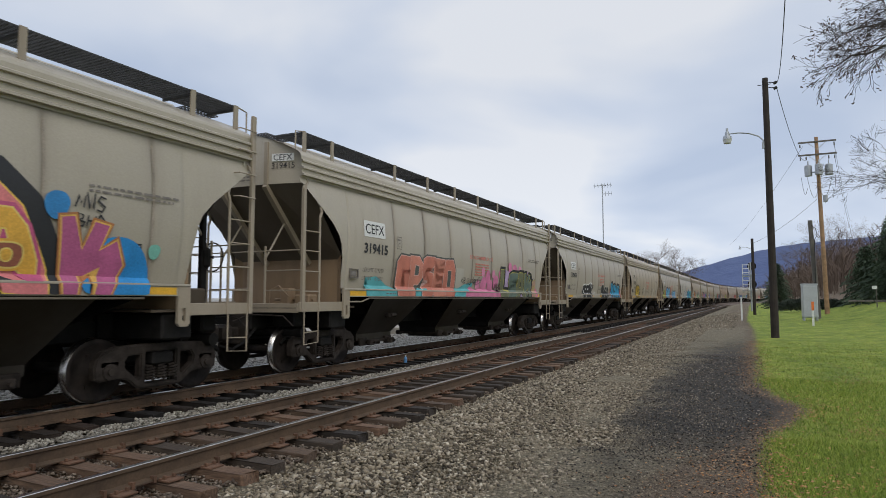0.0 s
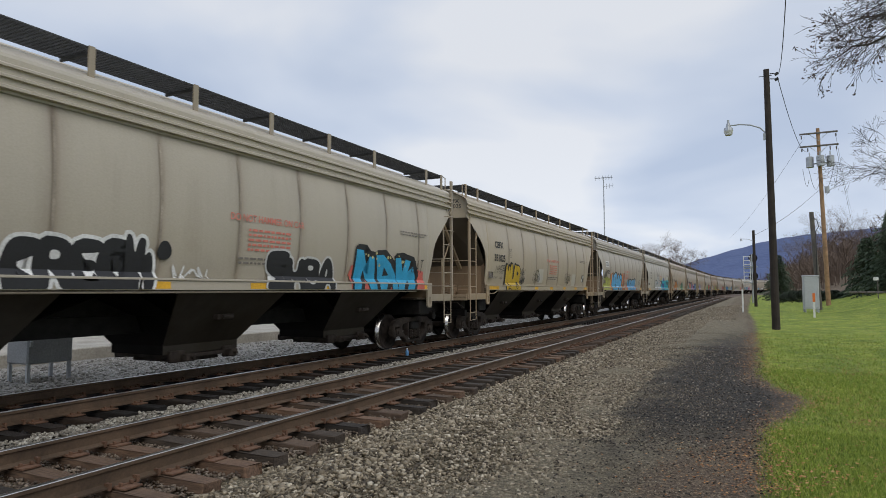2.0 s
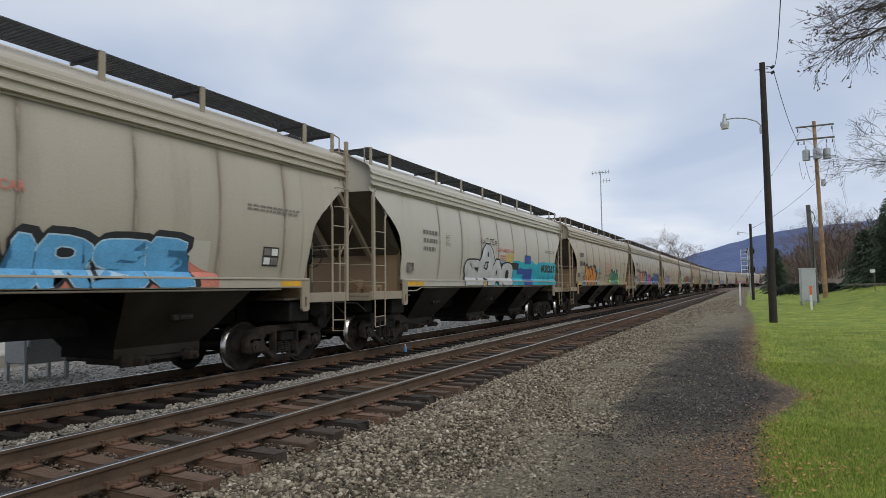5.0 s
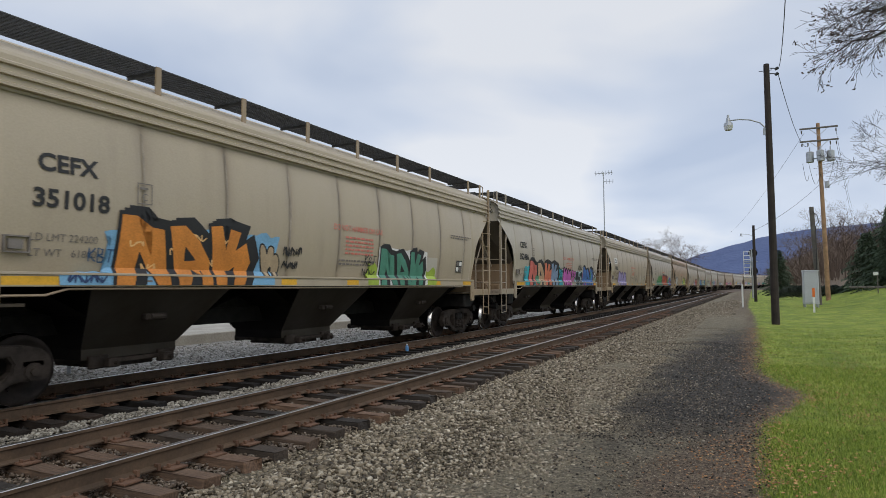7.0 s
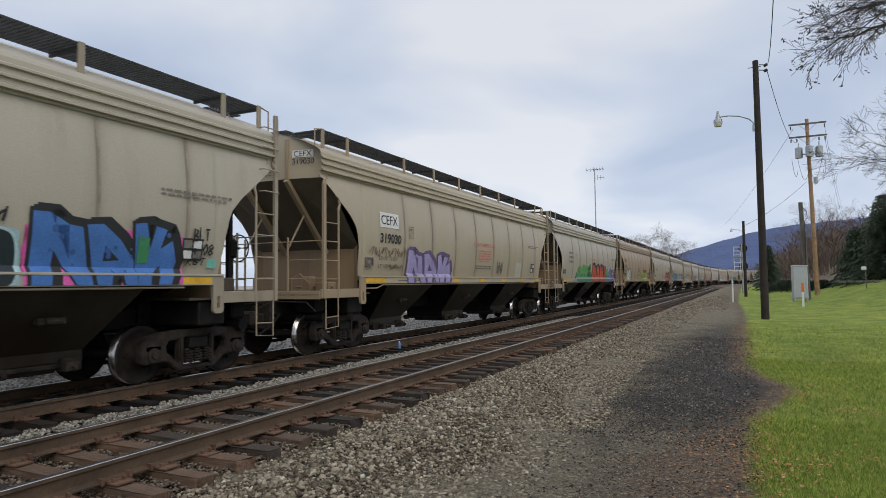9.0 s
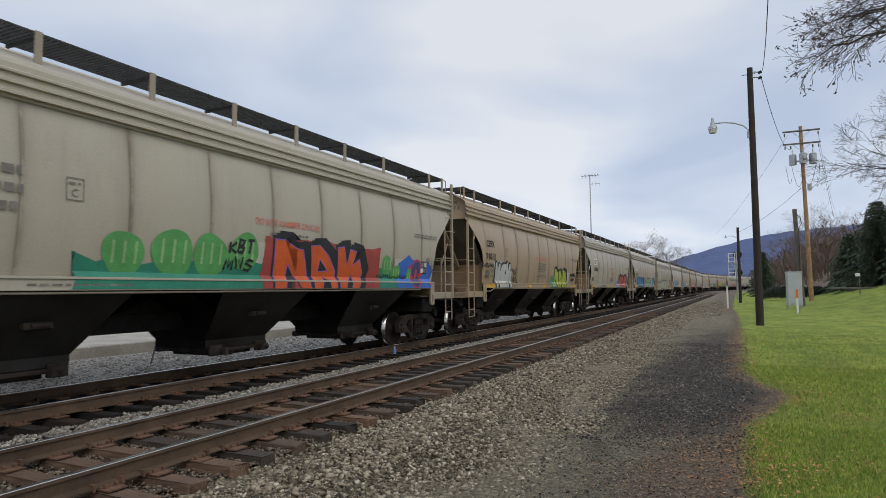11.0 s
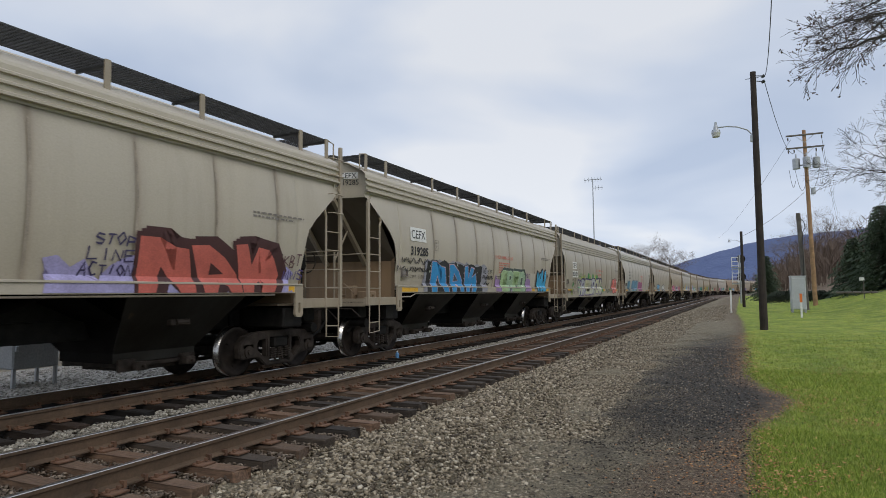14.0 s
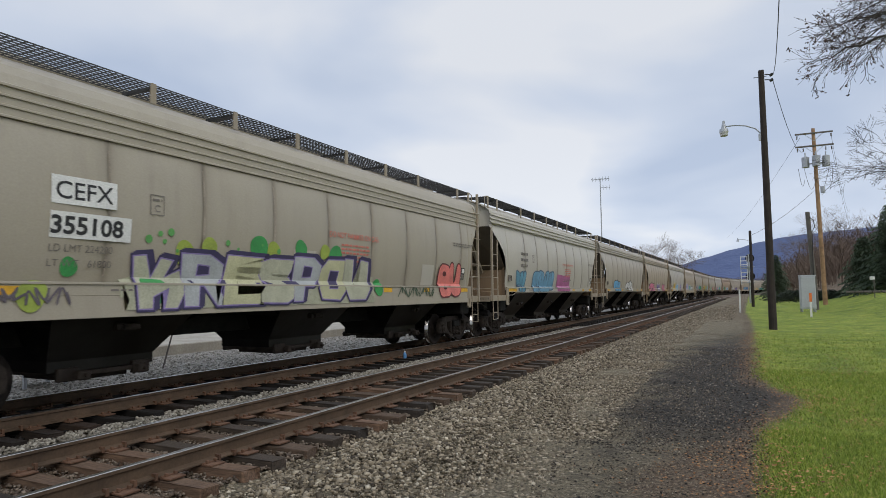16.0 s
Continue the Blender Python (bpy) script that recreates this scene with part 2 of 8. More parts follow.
CLEAN_BALLAST = stones("pale_ballast_stone", [(0.0, (0.15, 0.135, 0.11)), (0.5, (0.29, 0.265, 0.215)), (1.0, (0.48, 0.45, 0.38))])
BLADE = stones("grass_blade", [(0.0, (0.07, 0.12, 0.012)), (0.5, (0.22, 0.315, 0.034)), (0.85, (0.38, 0.46, 0.07)), (1.0, (0.54, 0.44, 0.16))])
# stones under the train, with its shade painted into their tones
SHADED_BALLAST = stones("shaded_ballast_stone", [(0.0, (0.006, 0.0055, 0.005)), (0.6, (0.015, 0.013, 0.012)), (1.0, (0.05, 0.045, 0.04))])
LITTER = stones("leaf_litter", [(0.0, (0.14, 0.06, 0.025)), (0.5, (0.36, 0.15, 0.045)), (1.0, (0.50, 0.29, 0.12))])

# ---- small building blocks ----


def part(name, bm, mat, parent=None, label=""):
    """Link a bmesh as one mesh object, under a thing if there is one."""
    me = bpy.data.meshes.new(name)
    bm.to_mesh(me)
    bm.free()
    me.materials.append(mat)
    ob = new(name, me)
    ob.parent = parent
    return tagged(ob, label=label)


def shared(name, me, parent, m):
    ob = new(name, me)
    ob.parent = parent
    ob.matrix_basis = m
    return ob


def mesh_of(name, bm, mat):
    me = bpy.data.meshes.new(name)
    bm.to_mesh(me)
    bm.free()
    me.materials.append(mat)
    return me


def box(bm, x0, x1, y0, y1, z0, z1, bevel=0.0):
    made = bmesh.ops.create_cube(bm, size=1)["verts"]
    bmesh.ops.scale(bm, vec=(x1 - x0, y1 - y0, z1 - z0), verts=made)
    bmesh.ops.translate(bm, vec=((x0 + x1) / 2, (y0 + y1) / 2, (z0 + z1) / 2), verts=made)
    if bevel:
        edges = list({e for v in made for e in v.link_edges})
        bmesh.ops.bevel(bm, geom=edges, offset=bevel, segments=1, affect="EDGES")
    return made


def rod(bm, p, q, r, sides=8, r2=None):
    p, q = Vector(p), Vector(q)
    way = q - p
    m = Matrix.Translation((p + q) / 2) @ way.to_track_quat("Z", "Y").to_matrix().to_4x4()
    bmesh.ops.create_cone(bm, cap_ends=True, segments=sides, radius1=r, radius2=r if r2 is None else r2, depth=way.length, matrix=m)


def pipe(bm, points, r, sides=6):
    """One continuous round bar through the points."""
    pts = [Vector(p) for p in points]
    rings, up = [], None
    for k, p in enumerate(pts):
        way = (pts[min(k + 1, len(pts) - 1)] - pts[max(k - 1, 0)]).normalized()
        a = way.orthogonal() if up is None else up - way * up.dot(way)
        a = a.normalized() if a.length > 1e-6 else way.orthogonal().normalized()
        b = way.cross(a)
        up = a
        rings.append([bm.verts.new(p + (a * math.cos(2 * math.pi * i / sides) + b * math.sin(2 * math.pi * i / sides)) * r) for i in range(sides)])
    for c0, c1 in zip(rings, rings[1:]):
        for i in range(sides):
            bm.faces.new((c0[i], c0[(i + 1) % sides], c1[(i + 1) % sides], c1[i]))
    bm.faces.new(rings[0][::-1])
    bm.faces.new(rings[-1])


def prism(bm, outline, axis, lo, hi):
    """A flat outline given in the two other axes, drawn out along axis."""
    def place(a, b, c):
        return {"x": (c, a, b), "y": (a, c, b), "z": (a, b, c)}[axis]
    low = [bm.verts.new(place(a, b, lo)) for a, b in outline]
    high = [bm.verts.new(place(a, b, hi)) for a, b in outline]
    n = len(outline)
    faces = [bm.faces.new(low), bm.faces.new(high)]
    for i in range(n):
        faces.append(bm.faces.new((low[i], low[(i + 1) % n], high[(i + 1) % n], high[i])))
    bmesh.ops.recalc_face_normals(bm, faces=faces)


def smooth(ob):
    for p in ob.data.polygons:
        p.use_smooth = True
    return ob


# ---- the line of the tracks: straight, then an easement and a curve to the right ----
TRACK_X = -9.75          # middle of the far track, on which the train runs
NEAR_OFFSET = 3.67       # the near track lies this far to its right
STEP = 1.0


def lay_line():
    pts, x, y, turn = {}, TRACK_X, -60.0, 0.0
    for i in range(-60, 720):
        s = float(i)
        pts[i] = (x, y, turn)
        bend = 0.0
        if s > 120:
            bend = min(3.1e-5 * (s - 120), 0.0040)
        if s > 430:
            bend = max(0.0, 0.0040 - 4e-5 * (s - 430))
        turn += bend * STEP
        x += math.sin(turn) * STEP
        y += math.cos(turn) * STEP
    return pts


LINE = lay_line()


def on_line(s, side=0.0):
    i = max(-60, min(718, math.floor(s)))
    k = s - i
    a, b = LINE[i], LINE[i + 1]
    x, y, turn = (a[j] + (b[j] - a[j]) * k for j in range(3))
    return x + math.cos(turn) * side, y - math.sin(turn) * side, turn


# ---- the hopper cars ----
XS = 1.6  # half the width over the side sheets


def side_x(z):
    """Half the width of the car at the height z: the sheet bellies out a little."""
    k = (z - 1.78) / (4.05 - 1.78)
    return 1.515 + 0.125 * (1 - (2 * k - 1) ** 2) if 0 <= k <= 1 else 1.515


class Car:
    """The sizes of one length of car."""

    def __init__(self, half_sill, over=1.66, top=4.06):
        self.hs, self.he, self.top = half_sill, half_sill + over, top


def cut_height(d, over=1.66):
    """Lower edge of the side sheet over the end platform; d: distance outwards from the sill's end."""
    table = [(0.0, 1.78), (0.22, 1.80), (0.25, 2.30), (0.29, 2.62), (0.38, 2.90), (0.62, 3.16), (1.08, 3.52), (1.40, 3.76), (1.60, 3.94), (2.0, 4.02)]
    d *= 1.66 / over if d > 0.3 and over < 1.5 else 1
    for (a, za), (b, zb) in zip(table, table[1:]):
        if d <= b:
            return za + (zb - za) * max(0, (d - a)) / (b - a)
    return 4.02


def side_sheet(car, sign):
    bm = bmesh.new()
    he, hs = car.he, car.hs
    seams = [-hs - 0.05, *seam_lines(car), hs + 0.05]
    ys = set()
    for k in range(25):
        ys.add(round(-he + (he - hs + 0.1) * k / 24, 4))
        ys.add(round(he - (he - hs + 0.1) * k / 24, 4))
    for a, b in zip(seams, seams[1:]):
        for k in range(7):
            ys.add(round(a + (b - a) * k / 6, 4))
        for k in (0.03, 0.08, 0.16, 0.28):
            ys.add(round(a + k, 4))
            ys.add(round(a - k, 4))
    ys = sorted(q for q in ys if -he <= q <= he)
    rows = 12
    grid = []
    for y in ys:
        low = min(car.top - 0.1, cut_height(abs(y) - hs, he - hs)) if abs(y) > hs - 0.05 else 1.78
        near = min(abs(y - q) for q in seams)
        dent = -0.022 * max(0.0, 1 - near / 0.05)
        wide = 0.02 * min(1.0, near / 0.7)
        column = []
        for k in range(rows + 1):
            z = low + (car.top - low) * k / rows
            fade = min(1.0, (car.top - z) / 0.25, max(0.0, (z - 1.78) / 0.15))
            column.append(bm.verts.new((sign * (side_x(z) + (dent + wide) * fade), y, z)))
        grid.append(column)
    for c0, c1 in zip(grid, grid[1:]):
        for k in range(rows):
            bm.faces.new((c0[k], c1[k], c1[k + 1], c0[k + 1]))
    bmesh.ops.recalc_face_normals(bm, faces=bm.faces)
    return bm


def stain(ob, car):
    """Brown streaks that have run down beside the welds."""
    seams = seam_lines(car)
    values = []
    for v in ob.data.vertices:
        near = min(abs(v.co.y - q) for q in seams)
        wave = 0.75 + 0.6 * noise.noise(Vector((v.co.y * 1.3, v.co.z * 0.9, 5)))
        values.append(max(0.0, wave * (0.55 * math.exp(-(near / 0.05) ** 2) + 0.32 * math.exp(-(near / 0.17) ** 2))))
    ob.data.attributes.new("stain", "FLOAT", "POINT").data.foreach_set("value", values)
    return ob


def seam_lines(car):
    hs = car.hs
    lines = [(-hs + 2.0) + i * (2 * hs - 3.2) / 6.6 for i in range(8)]
    return [q for q in lines if q < hs - 0.4]


def seam_strip(car, y, sign):
    """The weld between two side sheets, with the dirt that gathers along it."""
    rng = random.Random(round(y * 100))
    bm = bmesh.new()
    left, right = [], []
    for k in range(13):
        z = 1.80 + (car.top - 0.02 - 1.80) * k / 12
        w = 0.012 + 0.010 * math.sin(math.pi * k / 12) + rng.uniform(-0.004, 0.006)
        x = sign * (side_x(z) - 0.006 + (0.004 if 0 < k < 12 else -0.02))
        left.append(bm.verts.new((x, y - w, z)))
        right.append(bm.verts.new((x, y + w, z)))
    for k in range(12):
        bm.faces.new((left[k], right[k], right[k + 1], left[k + 1]))
    return bm


def roof_and_bands(car):
    """Ribbed upper bands, eaves and the arched roof, swept from end to end."""
    side = [(1.545, 4.045), (1.545, 4.085), (1.622, 4.09), (1.622, 4.125), (1.575, 4.15), (1.572, 4.225), (1.618, 4.23), (1.618, 4.262), (1.568, 4.29), (1.562, 4.365), (1.606, 4.37),
            (1.606, 4.40), (1.555, 4.43), (1.552, 4.50), (1.53, 4.55), (1.45, 4.615), (1.30, 4.69), (1.10, 4.79), (0.72, 4.94), (0.36, 5.04), (0.0, 5.08)]
    if car.top < 4:
        # thin ribs low on the side, then a broad plain strip that leans in to the roof
        side = [(1.545, 3.80), (1.545, 3.825), (1.600, 3.83), (1.600, 3.85), (1.582, 3.865), (1.580, 3.955), (1.602, 3.96), (1.602, 3.98), (1.580, 3.995), (1.578, 4.085), (1.602, 4.09), (1.602, 4.11), (1.578, 4.125),
                (1.572, 4.215), (1.604, 4.22), (1.604, 4.25), (1.565, 4.27), (1.52, 4.40), (1.45, 4.53), (1.36, 4.60), (1.10, 4.73), (0.72, 4.87), (0.36, 4.97), (0.0, 5.01)]
    outline = side + [(-x, z) for x, z in reversed(side[:-1])]
    bm = bmesh.new()
    a = [bm.verts.new((x, -car.he, z)) for x, z in outline]
    b = [bm.verts.new((x, car.he, z)) for x, z in outline]
    for i in range(len(outline) - 1):
        bm.faces.new((a[i], b[i], b[i + 1], a[i + 1]))
    bmesh.ops.recalc_face_normals(bm, faces=bm.faces)
    return bm, outline


FOLD = 0.62  # half the width of the flat middle of a car's end


def end_y(car, x):
    """How far out the end stands at x: flat in the middle, folded back towards the corners."""
    return car.he - 0.02 - 0.20 * max(0.0, (abs(x) - FOLD) / (1.56 - FOLD))


def end_panel(car, sign, outline):
    """The upright top of one end, under the roof's arch, folded back at both corners."""
    bm = bmesh.new()
    top = [(x, z) for x, z in outline if z > 4.4]
    cut = []
    for (xa, za), (xb, zb) in zip(top, top[1:]):
        cut.append((xa, za))
        for f in (FOLD, -FOLD):
            if (xa - f) * (xb - f) < 0:
                u = (f - xa) / (xb - xa)
                cut.append((f, za + (zb - za) * u))
    cut.append(top[-1])
    low = 3.98 if car.top > 4 else 3.42
    for lo, hi in ((FOLD, 9), (-FOLD, FOLD), (-9, -FOLD)):
        run = [(x, z) for x, z in cut if lo - 1e-4 <= x <= hi + 1e-4]
        a, b = max(-1.56, lo), min(1.56, hi)
        ring = [(b, low)] + ([(b, 4.4)] if b > 1.5 else []) + run + ([(a, 4.4)] if a < -1.5 else []) + [(a, low)]
        bm.faces.new([bm.verts.new((x * 0.998, sign * end_y(car, x), z - 0.004)) for x, z in ring])
    bmesh.ops.remove_doubles(bm, verts=bm.verts, dist=0.001)
    bmesh.ops.recalc_face_normals(bm, faces=bm.faces)
    bmesh.ops.solidify(bm, geom=bm.faces[:], thickness=0.02)
    return bm


def slope_sheet(car, sign):
    """The inclined sheet under the car's overhanging end."""
    bm = bmesh.new()
    yi = sign * (car.hs + 0.13)
    low = 3.98 if car.top > 4 else 3.42
    xs = (-1.55, -FOLD, 0, FOLD, 1.55)
    a = [bm.verts.new((x, sign * (end_y(car, x) - 0.01), low)) for x in xs]
    b = [bm.verts.new((x, yi, 2.45)) for x in xs]
    for k in range(4):
        bm.faces.new((a[k], a[k + 1], b[k + 1], b[k]))
    return bm


def bulkhead(car, sign):
    """The upright wall behind the end platform, with folded corners."""
    bm = bmesh.new()
    yi = sign * (car.hs + 0.13)
    ring = [(-1.56, yi + sign * 0.10), (-1.40, yi), (0.0, yi + sign * 0.01), (1.40, yi), (1.56, yi + sign * 0.10)]
    low = [bm.verts.new((x, y, 1.38)) for x, y in ring]
    high = [bm.verts.new((x, y, 2.47 + (0.08 if abs(x) > 1.5 else 0))) for x, y in ring]
    for k in range(4):
        bm.faces.new((low[k], low[k + 1], high[k + 1], high[k]))
    return bm


def build_running_board(car, y0, y1, x0, x1, z):
    bm = bmesh.new()
    n = 15 if car.top > 4 else 9
    for i in range(n + 1):
        x = x0 + (x1 - x0) * i / n
        box(bm, x - 0.005, x + 0.005, y0, y1, z + 0.006, z + 0.024)
    k = int((y1 - y0) / (0.075 if car.top > 4 else 0.11))
    for i in range(k + 1):
        y = y0 + (y1 - y0) * i / k
        box(bm, x0, x1, y - 0.006, y + 0.006, z + 0.002, z + 0.020)
    return bm


def wheelset_mesh():
    bm = bmesh.new()
    for sign in (-1, 1):
        ring_profile = [(0.09, 0.66), (0.13, 0.645), (0.17, 0.69), (0.37, 0.70), (0.41, 0.66), (0.48, 0.655), (0.508, 0.675),
                        (0.504, 0.70), (0.482, 0.715), (0.477, 0.80), (0.41, 0.805), (0.37, 0.755), (0.19, 0.765), (0.15, 0.83), (0.09, 0.835)]
        n = 32
        rings = []
        for r, x in ring_profile:
            rings.append([bm.verts.new((sign * x, r * math.cos(2 * math.pi * k / n), r * math.sin(2 * math.pi * k / n))) for k in range(n)])
        for j, (r0, r1) in enumerate(zip(rings, rings[1:])):
            for k in range(n):
                f = bm.faces.new((r0[k], r0[(k + 1) % n], r1[(k + 1) % n], r1[k]))
                f.smooth = True
                f.material_index = 1 if j in (7, 8) else 0
        # casting marks, which show that the wheel turns
        for k in range(3):
            a = 2 * math.pi * k / 3
            c = Vector((sign * 0.772, 0.27 * math.cos(a), 0.27 * math.sin(a)))
            made = bmesh.ops.create_cube(bm, size=0.05)["verts"]
            bmesh.ops.translate(bm, vec=c, verts=made)
    rod(bm, (-1.0, 0, 0), (1.0, 0, 0), 0.085, 14)
    bmesh.ops.recalc_face_normals(bm, faces=bm.faces)
    return bm


def side_casting():
    """One cast side part of a truck: a thick arched plate with three windows."""
    bm = bmesh.new()
    half = [(0.0, 0.86), (0.45, 0.86), (0.80, 0.84), (1.03, 0.78), (1.14, 0.68), (1.17, 0.56), (1.15, 0.38), (1.06, 0.34), (0.77, 0.36), (0.62, 0.33), (0.44, 0.19), (0.36, 0.165), (0.0, 0.165)]
    outer = half + [(-y, z) for y, z in reversed(half[1:-1])]
    holes = [[(-0.29, 0.24), (0.29, 0.24), (0.29, 0.73), (-0.29, 0.73)]]
    for s in (-1, 1):
        holes.append([(s * 0.39, 0.70), (s * 0.39, 0.36), (s * 0.44, 0.33), (s * 0.64, 0.50), (s * 0.66, 0.60), (s * 0.60, 0.69)])
    edges = []
    for ring in [outer, *holes]:
        vs = [bm.verts.new((0.98, y, z)) for y, z in ring]
        edges += [bm.edges.new((vs[k], vs[(k + 1) % len(vs)])) for k in range(len(vs))]
    bmesh.ops.triangle_fill(bm, use_beauty=True, use_dissolve=False, edges=edges)
    made = bmesh.ops.extrude_face_region(bm, geom=bm.faces[:])
    moved = [g for g in made["geom"] if isinstance(g, bmesh.types.BMVert)]
    bmesh.ops.translate(bm, vec=(0.13, 0, 0), verts=moved)
    bmesh.ops.recalc_face_normals(bm, faces=bm.faces)
    rim = [e for e in bm.edges if len(e.link_faces) == 2 and e.calc_face_angle() > 0.8 and min(v.co.x for v in e.verts) > 1.05]
    bmesh.ops.bevel(bm, geom=rim, offset=0.022, segments=2, affect="EDGES")
    return bm


def bearing(s, y):
    bm = bmesh.new()
    rod(bm, (s * 0.92, y, 0.482), (s * 1.14, y, 0.482), 0.12, 14)
    rod(bm, (s * 1.14, y, 0.482), (s * 1.17, y, 0.482), 0.06, 8)
    box(bm, s * 1.04 - 0.07, s * 1.04 + 0.07, y - 0.14, y + 0.14, 0.55, 0.62)
    return bm


def spring_coils(sign):
    bm = bmesh.new()
    for y in (-0.21, 0.0, 0.21):
        for x in (0.98, 1.10):
            turns, n = 5, 60
            pts = []
            for k in range(n + 1):
                a = 2 * math.pi * turns * k / n
                pts.append((sign * x + 0.055 * math.cos(a), y + 0.085 * math.sin(a), 0.29 + 0.22 * k / n))
            pipe(bm, pts[::2], 0.017, 5)
    return bm


def build_truck(car_ob, y):
    truck = new("truck")
    truck.parent = car_ob
    truck.matrix_basis = pose(0, y, 0)
    for sign in (1, -1):
        bm = side_casting()
        if sign < 0:
            bmesh.ops.scale(bm, vec=(-1, 1, 1), verts=bm.verts)
            bmesh.ops.reverse_faces(bm, faces=bm.faces)
        part("side_casting", bm, STEEL, truck)
        part("spring_nest", spring_coils(sign), STEEL, truck)
    for s in (-1, 1):
        for k in (-0.92, 0.92):
            part("bearing", bearing(s, k), STEEL, truck)
    bm = bmesh.new()
    box(bm, -1.16, 1.16, -0.2, 0.2, 0.52, 0.72, 0.03)
    rod(bm, (0, 0, 0.7), (0, 0, 0.86), 0.2, 14)
    for s in (-1, 1):
        rod(bm, (-0.75, s * 0.40, 0.36), (0.75, s * 0.40, 0.36), 0.05, 8)
    part("bolster", bm, BLACK, truck)
    for y_axle in (-0.92, 0.92):
        ws = part("wheelset", wheelset_mesh(), WHEEL, truck)
        ws.data.materials.append(TREAD)
        ws.matrix_basis = pose(0, y_axle, 0.482)
    return truck


def build_hopper(y, car_ob, half, ridge):
    """One discharge hopper: two leaning side sheets, two grimy slopes, blackened for shade, up to the ridge, and a
    short outlet.
    """
    x0, x1, yl, z0, z2 = 1.50, 0.66, half * 0.66, 1.70, 0.66
    hopper = new("hopper")
    hopper.parent = car_ob
    for s in (-1, 1):
        bm = bmesh.new()
        pts = [(s * x0, y - half, z0), (s * x0, y + half, z0), (s * x0, y + half, z0 - 0.12), (s * x1, y + yl, z2), (s * x1, y + yl, 0.50), (s * x1, y - yl, 0.50), (s * x1, y - yl, z2), (s * x0, y - half, z0 - 0.12)]
        v = [bm.verts.new(q) for q in pts]
        bm.faces.new((v[0], v[1], v[2], v[7]))
        bm.faces.new((v[7], v[2], v[3], v[6]))
        bm.faces.new((v[6], v[3], v[4], v[5]))
        bmesh.ops.recalc_face_normals(bm, faces=bm.faces)
        bmesh.ops.solidify(bm, geom=bm.faces[:], thickness=0.012)
        part("hopper_side", bm, HOPPER_SHADED_DUST, hopper, "dusty sloping hopper sheet darkened for underside shade")
        bm = bmesh.new()
        xi = 0.10
        pts = [(-x0 + 0.02, y + s * (half - 0.01), z0), (x0 - 0.02, y + s * (half - 0.01), z0), (x1 - 0.01, y + s * (yl - 0.01), z2), (x1 - 0.01, y + s * (yl - 0.01), 0.50), (-x1 + 0.01, y + s * (yl - 0.01), 0.50), (-x1 + 0.01, y + s * (yl - 0.01), z2)]
        v = [bm.verts.new(q) for q in pts]
        bm.faces.new((v[0], v[1], v[2], v[5]))
        bm.faces.new((v[5], v[2], v[3], v[4]))
        top = [bm.verts.new(q) for q in ((-x0 + 0.03, y + s * ridge, z0 - 0.02), (x0 - 0.03, y + s * ridge, z0 - 0.02), (x0 - 0.35, y + s * (half - 0.2), 1.18), (-x0 + 0.35, y + s * (half - 0.2), 1.18))]
        bm.faces.new(top)
        part("hopper_slope", bm, SHADED_GRIME, hopper, "grimy slope sheet painted black for underside shade")
        # pads where the vibrator is hooked on
        bm = bmesh.new()
        xm = 1.16
        box(bm, *sorted((s * (xm - 0.06), s * (xm + 0.08))), y - 0.20, y + 0.20, 1.08, 1.19, 0.02)
        rod(bm, (s * (xm + 0.08), y - 0.12, 1.14), (s * (xm + 0.08), y + 0.12, 1.14), 0.05, 8)
        part("vibrator_bracket", bm, STEEL, hopper)
    bm = bmesh.new()
    box(bm, -0.72, 0.72, y - 0.72, y + 0.72, 0.42, 0.49, 0.01)
    box(bm, -0.55, 0.55, y - 0.5, y + 0.5, 0.34, 0.42, 0.01)
    for s in (-1, 1):
        rod(bm, (-1.0, y + s * 0.5, 0.45), (1.02, y + s * 0.5, 0.45), 0.03, 8)
        box(bm, 0.80, 0.95, y + s * 0.5 - 0.10, y + s * 0.5 + 0.10, 0.38, 0.52, 0.02)
        box(bm, -0.95, -0.80, y + s * 0.5 - 0.10, y + s * 0.5 + 0.10, 0.38, 0.52, 0.02)
        box(bm, 0.66, 0.74, y + s * 0.62 - 0.16, y + s * 0.62 + 0.16, 0.36, 0.56, 0.015)
    part("outlet_gate", bm, STEEL, hopper)
    return hopper


